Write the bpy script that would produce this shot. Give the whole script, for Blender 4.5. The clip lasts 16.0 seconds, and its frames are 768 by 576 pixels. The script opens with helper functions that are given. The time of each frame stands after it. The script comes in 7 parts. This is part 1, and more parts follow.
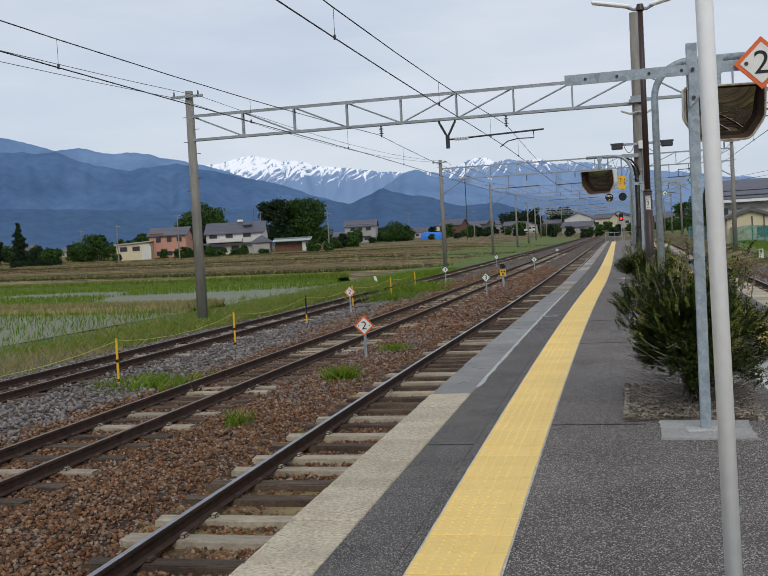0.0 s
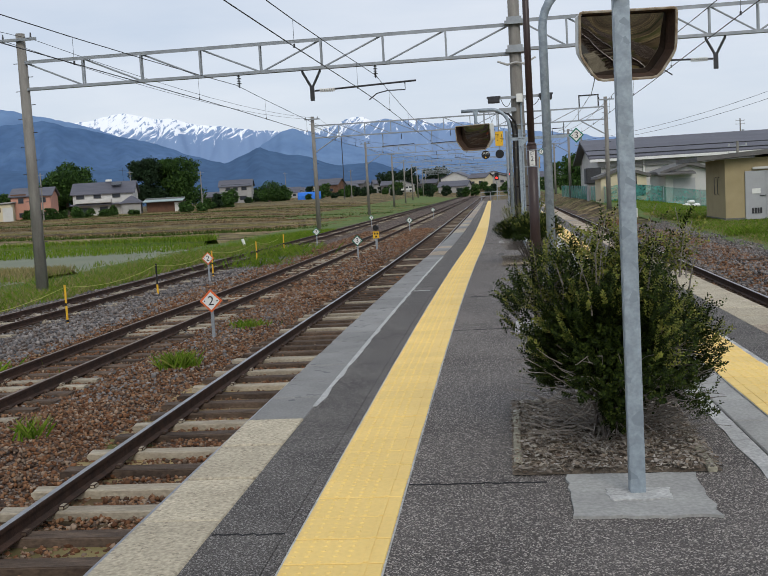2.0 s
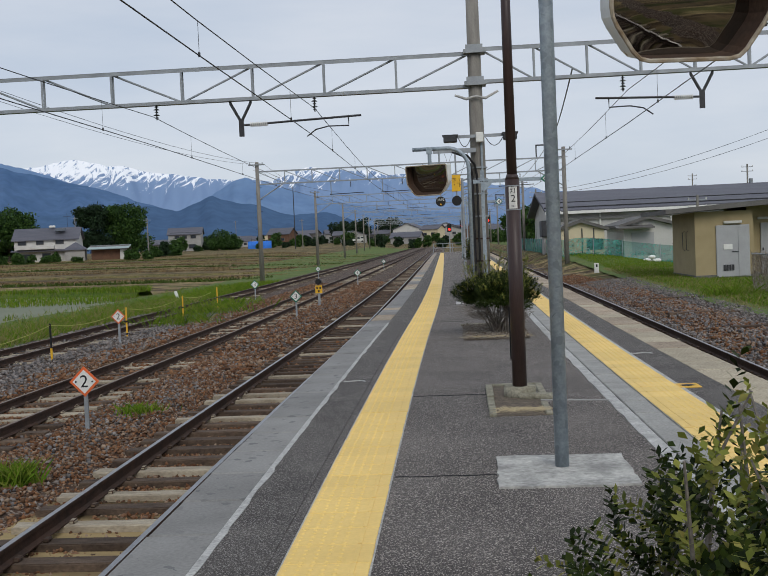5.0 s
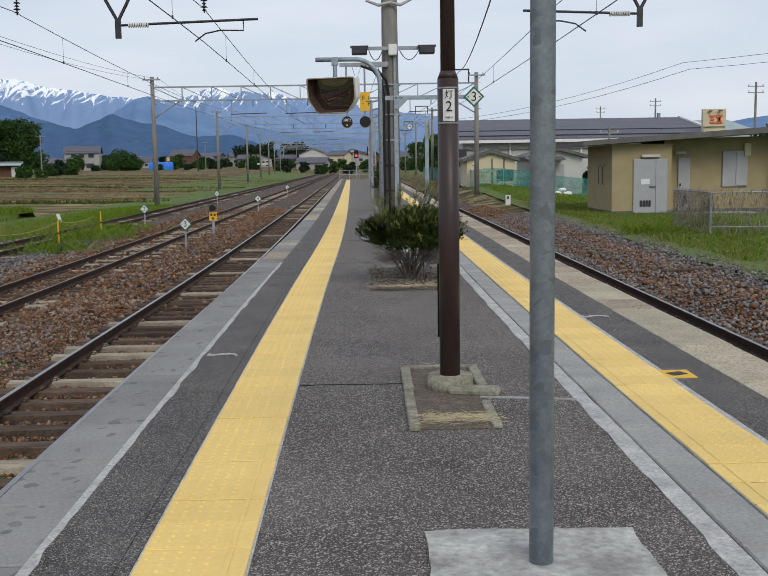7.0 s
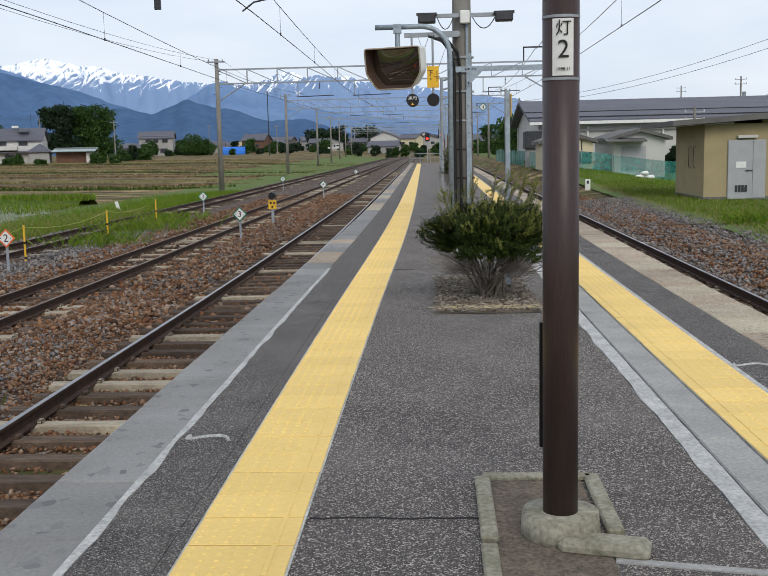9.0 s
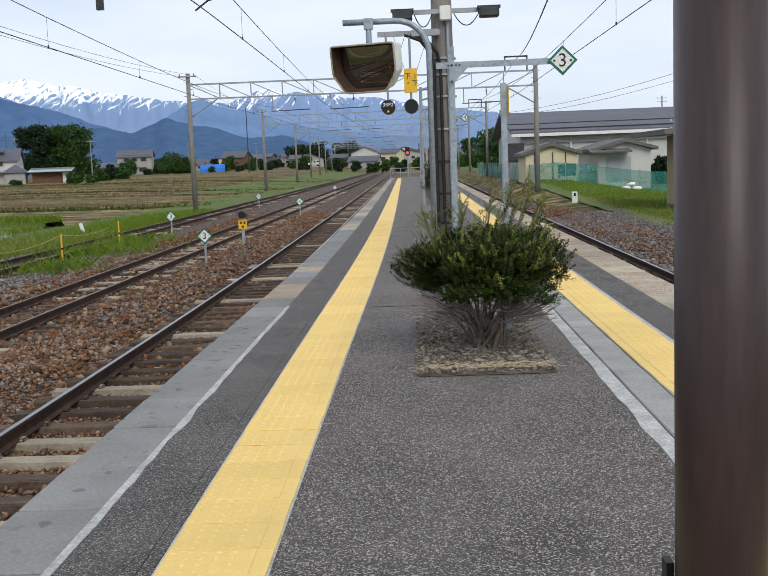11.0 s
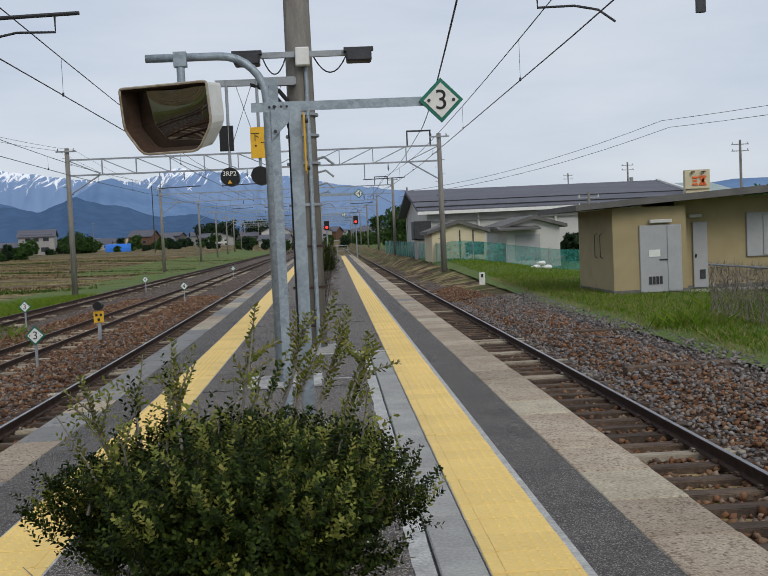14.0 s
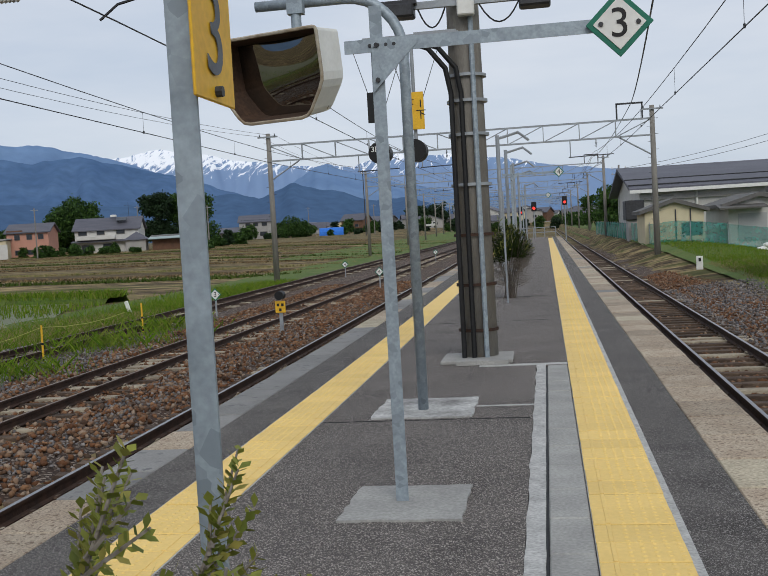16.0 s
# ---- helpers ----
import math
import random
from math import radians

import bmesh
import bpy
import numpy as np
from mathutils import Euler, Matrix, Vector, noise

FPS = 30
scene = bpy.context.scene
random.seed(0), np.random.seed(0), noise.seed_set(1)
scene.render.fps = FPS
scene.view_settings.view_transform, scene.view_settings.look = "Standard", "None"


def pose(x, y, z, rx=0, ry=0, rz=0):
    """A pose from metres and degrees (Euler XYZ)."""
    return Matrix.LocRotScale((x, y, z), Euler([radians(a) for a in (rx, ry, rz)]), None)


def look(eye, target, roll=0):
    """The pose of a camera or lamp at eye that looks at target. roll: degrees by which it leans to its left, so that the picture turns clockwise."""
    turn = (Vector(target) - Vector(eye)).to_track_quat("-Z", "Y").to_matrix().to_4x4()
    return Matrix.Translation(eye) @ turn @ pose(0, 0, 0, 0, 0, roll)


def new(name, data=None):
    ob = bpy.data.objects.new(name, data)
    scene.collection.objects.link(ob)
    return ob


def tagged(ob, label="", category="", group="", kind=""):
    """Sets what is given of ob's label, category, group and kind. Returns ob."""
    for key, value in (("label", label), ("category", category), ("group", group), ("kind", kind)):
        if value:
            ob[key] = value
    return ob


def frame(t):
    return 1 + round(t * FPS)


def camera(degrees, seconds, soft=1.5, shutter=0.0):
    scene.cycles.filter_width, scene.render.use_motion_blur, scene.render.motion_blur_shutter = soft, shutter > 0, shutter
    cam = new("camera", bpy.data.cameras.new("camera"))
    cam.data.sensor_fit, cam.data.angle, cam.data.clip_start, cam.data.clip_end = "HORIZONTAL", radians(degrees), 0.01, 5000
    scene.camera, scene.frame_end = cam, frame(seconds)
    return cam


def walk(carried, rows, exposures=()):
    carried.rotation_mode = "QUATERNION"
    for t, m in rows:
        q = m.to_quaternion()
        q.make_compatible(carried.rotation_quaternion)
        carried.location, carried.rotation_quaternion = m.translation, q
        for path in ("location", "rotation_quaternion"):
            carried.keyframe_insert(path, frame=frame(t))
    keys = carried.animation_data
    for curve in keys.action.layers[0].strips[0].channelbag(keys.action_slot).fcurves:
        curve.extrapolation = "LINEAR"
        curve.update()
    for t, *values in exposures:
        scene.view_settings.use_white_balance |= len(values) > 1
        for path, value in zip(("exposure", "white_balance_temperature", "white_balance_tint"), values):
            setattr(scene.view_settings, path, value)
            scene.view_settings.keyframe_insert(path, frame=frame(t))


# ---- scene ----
cam = camera(41.9, 16.0, soft=0.9)
PATH = [
    (0, (0.361, 0.46, 1.495), (-0.13, 2.397, 1.403), -3.1),
    (0.5, (0.266, 1.144, 1.504), (-0.152, 3.095, 1.361), -3.7),
    (1, (0.289, 1.798, 1.515), (-0.046, 3.761, 1.338), -3.7),
    (1.5, (0.263, 2.5, 1.506), (-0.016, 4.47, 1.303), -3.7),
    (2, (0.255, 3.21, 1.51), (-0.003, 5.185, 1.325), -3.3),
    (2.5, (0.204, 3.956, 1.513), (-0.045, 5.934, 1.362), -2.7),
    (3, (0.233, 4.632, 1.546), (0.017, 6.616, 1.411), -2.7),
    (5.5, (0.024, 8.363, 1.5), (-0.095, 10.358, 1.412), -2.2),
    (6, (-0.004, 9.11, 1.486), (-0.052, 11.102, 1.315), -1.5),
    (6.5, (0.006, 9.828, 1.493), (0.002, 11.815, 1.268), -1.1),
    (7, (0.044, 10.527, 1.501), (0.071, 12.512, 1.26), -0.9),
    (7.5, (0.093, 11.205, 1.505), (0.099, 13.189, 1.252), -1.2),
    (8, (0.094, 11.907, 1.524), (0.049, 13.893, 1.29), -1.1),
    (8.5, (0.129, 12.625, 1.529), (0.029, 14.609, 1.296), -1.0),
    (9, (0.118, 13.329, 1.526), (0.002, 15.307, 1.255), -1.3),
    (11.5, (0.141, 16.375, 1.484), (0.092, 18.362, 1.268), -3.1),
    (12, (0.226, 17.159, 1.493), (0.322, 19.151, 1.341), -3.0),
    (12.5, (0.431, 17.879, 1.527), (0.62, 19.865, 1.394), -2.9),
    (13, (0.613, 18.615, 1.557), (0.832, 20.602, 1.493), -2.4),
    (13.5, (0.86, 19.343, 1.566), (1.046, 21.333, 1.496), -2.6),
    (14, (0.986, 20.122, 1.569), (1.081, 22.118, 1.472), -2.6),
    (14.5, (1.126, 20.808, 1.62), (1.083, 22.804, 1.497), -3.2),
    (15, (1.221, 21.437, 1.605), (1.066, 23.428, 1.484), -3.2),
    (15.5, (1.363, 22.008, 1.607), (1.11, 23.988, 1.493), -3.2),
    (16, (1.465, 22.634, 1.615), (1.141, 24.604, 1.503), -3.3),
]
walk(cam, [(t, look(eye, target, roll)) for t, eye, target, roll in PATH],
     [(0, -0.16), (3, -0.03), (5.5, -0.27), (7, -0.08), (9, 0.11), (11.5, 0.19), (12, 0.02), (13, -0.16), (13.5, -0.24), (14.5, -0.2), (16, -0.2)])


# ---- sky and light: bright overcast afternoon ----
world = bpy.data.worlds.new("world")
scene.world = world
world.use_nodes = True
wn, wl = world.node_tree.nodes, world.node_tree.links
sky = wn.new("ShaderNodeTexSky")
sky.sky_type, sky.sun_disc = "NISHITA", False
sky.sun_elevation, sky.sun_rotation = radians(36), radians(160)
skyscale = wn.new("ShaderNodeMixRGB")
skyscale.blend_type, skyscale.inputs[0].default_value = "MULTIPLY", 1.0
skyscale.inputs[2].default_value = (0.12, 0.12, 0.12, 1)
wl.new(sky.outputs[0], skyscale.inputs[1])
wco = wn.new("ShaderNodeTexCoord")
wmap = wn.new("ShaderNodeMapping")
wmap.inputs["Scale"].default_value = (1.0, 1.0, 4.5)
wl.new(wco.outputs["Generated"], wmap.inputs["Vector"])
wnoise = wn.new("ShaderNodeTexNoise")
wnoise.inputs["Scale"].default_value, wnoise.inputs["Detail"].default_value, wnoise.inputs["Roughness"].default_value = 2.2, 5, 0.55
wl.new(wmap.outputs[0], wnoise.inputs["Vector"])
wramp = wn.new("ShaderNodeValToRGB")
wramp.color_ramp.elements[0].position, wramp.color_ramp.elements[0].color = 0.3, (0.60, 0.69, 0.835, 1)
wramp.color_ramp.elements[1].position, wramp.color_ramp.elements[1].color = 0.68, (0.82, 0.865, 0.95, 1)
wl.new(wnoise.outputs[0], wramp.inputs[0])
wmix = wn.new("ShaderNodeMixRGB")
wmix.inputs[0].default_value = 0.88
wl.new(skyscale.outputs[0], wmix.inputs[1])
wl.new(wramp.outputs[0], wmix.inputs[2])
wbg = wn["Background"]
wl.new(wmix.outputs[0], wbg.inputs["Color"])
wbg.inputs["Strength"].default_value = 1.0
sun = new("sun", bpy.data.lights.new("sun", "SUN"))
sun.data.energy, sun.data.angle, sun.data.color = 1.5, radians(30), (1.0, 0.96, 0.9)
sun.matrix_world = look((18, -40, 40), (0, 10, 0))
scene.view_settings.exposure = 0.0

# ---- materials ----
def mat(name, a, b=None, scale=6.0, rough=0.85, bump=0.0, metal=0.0, fine=60.0, mix2=0.3, spec=0.3, rand=0.0, island=False, stretch=None, speck=None, rust=None):
    """Two-scale noise between colours a and b, fine bump; rand varies the value per object, island per loose piece."""
    m = bpy.data.materials.new(name)
    m.use_nodes = True
    n, l = m.node_tree.nodes, m.node_tree.links
    p = n["Principled BSDF"]
    p.inputs["Roughness"].default_value, p.inputs["Metallic"].default_value = rough, metal
    p.inputs["Specular IOR Level"].default_value = spec
    b = b or tuple(c * 0.75 for c in a)
    geo = n.new("ShaderNodeNewGeometry")
    vec = geo.outputs["Position"]
    if stretch:
        mp = n.new("ShaderNodeMapping")
        mp.inputs["Scale"].default_value = stretch
        l.new(vec, mp.inputs["Vector"])
        vec = mp.outputs[0]
    n1 = n.new("ShaderNodeTexNoise")
    n1.inputs["Scale"].default_value, n1.inputs["Detail"].default_value = scale, 6
    l.new(vec, n1.inputs["Vector"])
    n2 = n.new("ShaderNodeTexNoise")
    n2.inputs["Scale"].default_value, n2.inputs["Detail"].default_value = fine, 3
    l.new(vec, n2.inputs["Vector"])
    r1 = n.new("ShaderNodeMapRange")
    r1.inputs[1].default_value, r1.inputs[2].default_value = 0.3, 0.7
    l.new(n1.outputs[0], r1.inputs[0])
    mx = n.new("ShaderNodeMixRGB")
    mx.inputs[1].default_value, mx.inputs[2].default_value = (*a, 1), (*b, 1)
    l.new(r1.outputs[0], mx.inputs[0])
    r2 = n.new("ShaderNodeMapRange")
    r2.inputs[1].default_value, r2.inputs[2].default_value, r2.inputs[3].default_value, r2.inputs[4].default_value = 0.25, 0.75, 1 - mix2, 1 + mix2
    l.new(n2.outputs[0], r2.inputs[0])
    mul = n.new("ShaderNodeVectorMath")
    mul.operation = "SCALE"
    l.new(mx.outputs[0], mul.inputs[0])
    l.new(r2.outputs[0], mul.inputs["Scale"])
    col = mul.outputs[0]
    if speck:
        vo = n.new("ShaderNodeTexVoronoi")
        vo.inputs["Scale"].default_value = speck[0]
        l.new(geo.outputs["Position"], vo.inputs["Vector"])
        sep = n.new("ShaderNodeSeparateColor")
        l.new(vo.outputs["Color"], sep.inputs[0])
        rs = n.new("ShaderNodeMapRange")
        rs.inputs[1].default_value, rs.inputs[2].default_value = speck[2], 1.0
        l.new(sep.outputs[0], rs.inputs[0])
        ms = n.new("ShaderNodeMixRGB")
        l.new(rs.outputs[0], ms.inputs[0])
        l.new(col, ms.inputs[1])
        ms.inputs[2].default_value = (*speck[1], 1)
        col = ms.outputs[0]
    if rust:
        n3 = n.new("ShaderNodeTexNoise")
        n3.inputs["Scale"].default_value, n3.inputs["Detail"].default_value = rust[1], 8
        l.new(geo.outputs["Position"], n3.inputs["Vector"])
        r3 = n.new("ShaderNodeMapRange")
        r3.inputs[1].default_value, r3.inputs[2].default_value = rust[2], rust[2] + 0.12
        l.new(n3.outputs[0], r3.inputs[0])
        m3 = n.new("ShaderNodeMixRGB")
        l.new(r3.outputs[0], m3.inputs[0])
        l.new(col, m3.inputs[1])
        m3.inputs[2].default_value = (*rust[0], 1)
        col = m3.outputs[0]
    if rand or island:
        rr = n.new("ShaderNodeMapRange")
        rr.inputs[3].default_value, rr.inputs[4].default_value = 1 - rand, 1 + rand
        l.new(geo.outputs["Random Per Island"] if island else n.new("ShaderNodeObjectInfo").outputs["Random"], rr.inputs[0])
        mr = n.new("ShaderNodeVectorMath")
        mr.operation = "SCALE"
        l.new(col, mr.inputs[0])
        l.new(rr.outputs[0], mr.inputs["Scale"])
        col = mr.outputs[0]
    l.new(col, p.inputs["Base Color"])
    if bump:
        bp = n.new("ShaderNodeBump")
        bp.inputs["Strength"].default_value, bp.inputs["Distance"].default_value = bump, 0.01
        l.new(n2.outputs[0], bp.inputs["Height"])
        l.new(bp.outputs[0], p.inputs["Normal"])
    return m


def island_mat(name, cols, rough=0.9, spec=0.2, fine=80.0, trans=0.0):
    """A colour of its own for each loose piece."""
    m = bpy.data.materials.new(name)
    m.use_nodes = True
    n, l = m.node_tree.nodes, m.node_tree.links
    p = n["Principled BSDF"]
    p.inputs["Roughness"].default_value, p.inputs["Specular IOR Level"].default_value = rough, spec
    geo = n.new("ShaderNodeNewGeometry")
    rp = n.new("ShaderNodeValToRGB")
    e = rp.color_ramp.elements
    while len(e) < len(cols):
        e.new(0.5)
    for i, c in enumerate(cols):
        e[i].position, e[i].color = i / (len(cols) - 1), (*c, 1)
    l.new(geo.outputs["Random Per Island"], rp.inputs[0])
    nz = n.new("ShaderNodeTexNoise")
    nz.inputs["Scale"].default_value = fine
    l.new(geo.outputs["Position"], nz.inputs["Vector"])
    r2 = n.new("ShaderNodeMapRange")
    r2.inputs[3].default_value, r2.inputs[4].default_value = 0.7, 1.3
    l.new(nz.outputs[0], r2.inputs[0])
    mul = n.new("ShaderNodeVectorMath")
    mul.operation = "SCALE"
    l.new(rp.outputs[0], mul.inputs[0])
    l.new(r2.outputs[0], mul.inputs["Scale"])
    l.new(mul.outputs[0], p.inputs["Base Color"])
    if trans:
        tr = n.new("ShaderNodeBsdfTranslucent")
        l.new(mul.outputs[0], tr.inputs["Color"])
        mxs = n.new("ShaderNodeMixShader")
        mxs.inputs[0].default_value = trans
        l.new(p.outputs[0], mxs.inputs[1])
        l.new(tr.outputs[0], mxs.inputs[2])
        l.new(mxs.outputs[0], n["Material Output"].inputs["Surface"])
    return m


ASPHALT = mat("asphalt", (0.128, 0.114, 0.104), (0.068, 0.060, 0.055), 1.3, 0.93, 1.0, fine=150, mix2=0.95, speck=(150, (0.50, 0.45, 0.40), 0.68))
ASPHALT_DARK = mat("dark_asphalt", (0.112, 0.102, 0.093), (0.058, 0.052, 0.048), 2.2, 0.93, 1.0, fine=140, mix2=0.95, speck=(170, (0.37, 0.345, 0.32), 0.70))
YELLOW = mat("yellow_tile", (0.82, 0.575, 0.185), (0.76, 0.53, 0.17), 2.2, 0.6, 0.1, fine=40, mix2=0.05, rand=0.05)
YELLOW_PAINT = mat("yellow_paint", (0.78, 0.46, 0.03), (0.68, 0.38, 0.03), 8, 0.5, 0.0, fine=60, mix2=0.1)
COPE_GREY = mat("grey_coping", (0.25, 0.245, 0.232), (0.20, 0.195, 0.185), 2.5, 0.85, 0.2, fine=50, mix2=0.15, rand=0.12, speck=(20, (0.13, 0.13, 0.13), 0.93))
COPE_BEIGE = mat("beige_coping", (0.47, 0.41, 0.30), (0.36, 0.31, 0.225), 3.5, 0.88, 0.7, fine=45, mix2=0.35, rand=0.12, speck=(70, (0.24, 0.20, 0.145), 0.90))
COPE_SPECK = mat("speckled_coping", (0.43, 0.36, 0.27), (0.34, 0.265, 0.19), 3, 0.88, 0.4, fine=70, mix2=0.4, rand=0.18, speck=(60, (0.17, 0.12, 0.085), 0.72))
WHITE_PAINT = mat("worn_white_paint", (0.50, 0.495, 0.47), (0.33, 0.325, 0.31), 7, 0.8, 0.3, fine=50, mix2=0.3)
CONCRETE = mat("concrete", (0.36, 0.355, 0.33), (0.27, 0.265, 0.25), 3, 0.88, 0.3, fine=50, mix2=0.2, rand=0.06)
CONCRETE_MOSS = mat("mossy_concrete", (0.33, 0.31, 0.24), (0.20, 0.185, 0.13), 9, 0.92, 0.5, fine=45, mix2=0.35)
CONCRETE_DARK = mat("dark_concrete", (0.17, 0.165, 0.155), (0.10, 0.10, 0.095), 2, 0.9, 0.4, fine=30, mix2=0.3)
POLE_CONC = mat("pole_concrete", (0.265, 0.25, 0.222), (0.17, 0.158, 0.14), 2.5, 0.88, 0.25, fine=40, mix2=0.18, stretch=(3, 3, 0.5))
GALV = mat("galvanised_steel", (0.335, 0.39, 0.43), (0.245, 0.29, 0.325), 16, 0.5, 0.0, 0.3, fine=60, mix2=0.15, spec=0.4, speck=(22, (0.215, 0.255, 0.285), 0.72))
STEEL_GREY = mat("grey_steel", (0.34, 0.365, 0.385), (0.25, 0.27, 0.285), 3, 0.55, 0.0, 0.3, fine=40, mix2=0.1)
STEEL_DARK = mat("dark_steel", (0.06, 0.062, 0.066), (0.04, 0.04, 0.043), 5, 0.5, 0.0, 0.4, fine=40, mix2=0.2)
BROWN = mat("brown_paint", (0.050, 0.029, 0.025), (0.036, 0.022, 0.020), 2.5, 0.42, 0.05, fine=25, mix2=0.2, spec=0.4, stretch=(4, 4, 0.6))
WHITE_STEEL = mat("white_painted_steel", (0.90, 0.91, 0.91), (0.86, 0.875, 0.875), 3, 0.4, 0.0, fine=20, mix2=0.03, spec=0.4)
WHITE = mat("white_sheet", (0.74, 0.74, 0.70), (0.66, 0.66, 0.62), 4, 0.5, 0.0, fine=30, mix2=0.05)
BLACK = mat("black_rubber", (0.016, 0.016, 0.017), (0.01, 0.01, 0.01), 8, 0.5, 0.0, fine=40, mix2=0.2)
INK = mat("black_ink", (0.02, 0.02, 0.02), (0.015, 0.015, 0.015), 8, 0.6, fine=40, mix2=0.1)
ORANGE = mat("orange_paint", (0.72, 0.145, 0.04), (0.66, 0.13, 0.04), 6, 0.5, fine=40, mix2=0.08)
GREEN_PAINT = mat("green_paint", (0.016, 0.165, 0.105), (0.014, 0.14, 0.09), 6, 0.5, fine=40, mix2=0.08)
RAIL_SIDE = mat("rusty_rail", (0.070, 0.038, 0.026), (0.034, 0.022, 0.017), 7, 0.8, 0.2, 0.2, fine=60, mix2=0.3)
RAIL_TOP = mat("polished_rail", (0.30, 0.30, 0.31), (0.22, 0.22, 0.225), 4, 0.35, 0.0, 0.8, fine=40, mix2=0.15)
RAIL_TOP_RUST = mat("dull_rail", (0.20, 0.155, 0.12), (0.15, 0.10, 0.07), 4, 0.55, 0.0, 0.4, fine=40, mix2=0.2)
SLEEPER = mat("weathered_sleeper", (0.125, 0.088, 0.062), (0.052, 0.036, 0.027), 5, 0.92, 0.6, fine=35, mix2=0.35, rand=0.35, stretch=(0.6, 3, 1))
SLEEPER_PALE = mat("pale_sleeper", (0.40, 0.35, 0.265), (0.25, 0.21, 0.155), 5, 0.9, 0.5, fine=35, mix2=0.25, rand=0.15, stretch=(0.6, 3, 1))
# bed colour lowered below the stones to carry the shade of their crevices
BALLAST = mat("ballast_bed", (0.066, 0.034, 0.019), (0.030, 0.020, 0.015), 0.35, 0.95, 1.0, fine=24, mix2=0.6, speck=(24, (0.27, 0.22, 0.18), 0.62))
STONES = island_mat("ballast_stone", [(0.070, 0.034, 0.018), (0.21, 0.098, 0.047), (0.125, 0.082, 0.056), (0.28, 0.15, 0.078), (0.045, 0.028, 0.020), (0.31, 0.23, 0.165), (0.16, 0.072, 0.034), (0.085, 0.040, 0.022)], fine=40)
STONES_GREY = island_mat("grey_ballast_stone", [(0.12, 0.11, 0.11), (0.22, 0.20, 0.19), (0.08, 0.08, 0.085), (0.29, 0.265, 0.245), (0.16, 0.13, 0.115)], fine=40)
SOIL = mat("dry_soil", (0.17, 0.135, 0.10), (0.10, 0.08, 0.06), 10, 0.95, 0.9, fine=60, mix2=0.5)
LITTER = island_mat("leaf_litter", [(0.10, 0.072, 0.052), (0.22, 0.175, 0.13), (0.33, 0.30, 0.25), (0.15, 0.12, 0.095), (0.40, 0.37, 0.33)])
STRAW = island_mat("dry_straw", [(0.42, 0.34, 0.20), (0.52, 0.44, 0.28), (0.33, 0.26, 0.15)])
LEAF = island_mat("shrub_leaf", [(0.005, 0.010, 0.002), (0.015, 0.027, 0.004), (0.038, 0.060, 0.008), (0.008, 0.016, 0.003), (0.072, 0.096, 0.014)], 0.62, 0.12, 40, 0.12)
LEAF_NEW = island_mat("young_shrub_leaf", [(0.15, 0.18, 0.030), (0.26, 0.27, 0.05), (0.10, 0.135, 0.025), (0.32, 0.28, 0.07)], 0.6, 0.2, 60, 0.2)
TWIG = mat("twig_bark", (0.17, 0.145, 0.12), (0.09, 0.075, 0.062), 20, 0.9, 0.4, fine=90, mix2=0.3)
DEAD_TWIG = mat("dead_twig", (0.27, 0.245, 0.215), (0.15, 0.13, 0.112), 20, 0.9, 0.3, fine=90, mix2=0.3)
FOLIAGE = island_mat("tree_leaf", [(0.010, 0.026, 0.007), (0.032, 0.074, 0.015), (0.062, 0.122, 0.022), (0.020, 0.050, 0.011)], 0.7, 0.2, 3, 0.15)
FOLIAGE_DARK = island_mat("conifer_leaf", [(0.008, 0.019, 0.009), (0.015, 0.033, 0.013), (0.024, 0.05, 0.018)], 0.7, 0.2, 3)
GRASS = island_mat("grass_blade", [(0.06, 0.12, 0.010), (0.10, 0.19, 0.014), (0.16, 0.25, 0.022), (0.20, 0.22, 0.045), (0.085, 0.16, 0.013)], 0.9, 0.08, 5, 0.25)
GRASS_DRY = island_mat("dry_grass_blade", [(0.30, 0.24, 0.11), (0.24, 0.20, 0.09), (0.15, 0.17, 0.05), (0.36, 0.29, 0.15)], 0.85, 0.2, 5, 0.1)
CREAM = mat("cream_render", (0.37, 0.30, 0.17), (0.315, 0.255, 0.14), 1.5, 0.85, 0.15, fine=30, mix2=0.06)
CREAM_PALE = mat("pale_cream_wall", (0.60, 0.53, 0.36), (0.55, 0.48, 0.32), 1.0, 0.85, fine=20, mix2=0.05)
PINK = mat("pink_wall", (0.50, 0.26, 0.19), (0.45, 0.23, 0.17), 0.8, 0.85, fine=8, mix2=0.06)
WALL_WHITE = mat("off_white_wall", (0.58, 0.57, 0.54), (0.50, 0.49, 0.46), 0.8, 0.8, fine=8, mix2=0.06)
WALL_GREY = mat("grey_wall", (0.36, 0.35, 0.33), (0.30, 0.29, 0.275), 0.8, 0.8, fine=8, mix2=0.08)
ROOF = mat("slate_roof", (0.115, 0.115, 0.135), (0.085, 0.086, 0.105), 0.6, 0.6, 0.2, fine=7, mix2=0.2, stretch=(0.3, 1, 3))
ROOF_EDGE = mat("roof_fascia", (0.14, 0.135, 0.125), (0.10, 0.095, 0.09), 2, 0.7, fine=20, mix2=0.2)
DOOR_GREY = mat("grey_door_paint", (0.38, 0.385, 0.39), (0.33, 0.335, 0.34), 1.5, 0.5, fine=12, mix2=0.05)
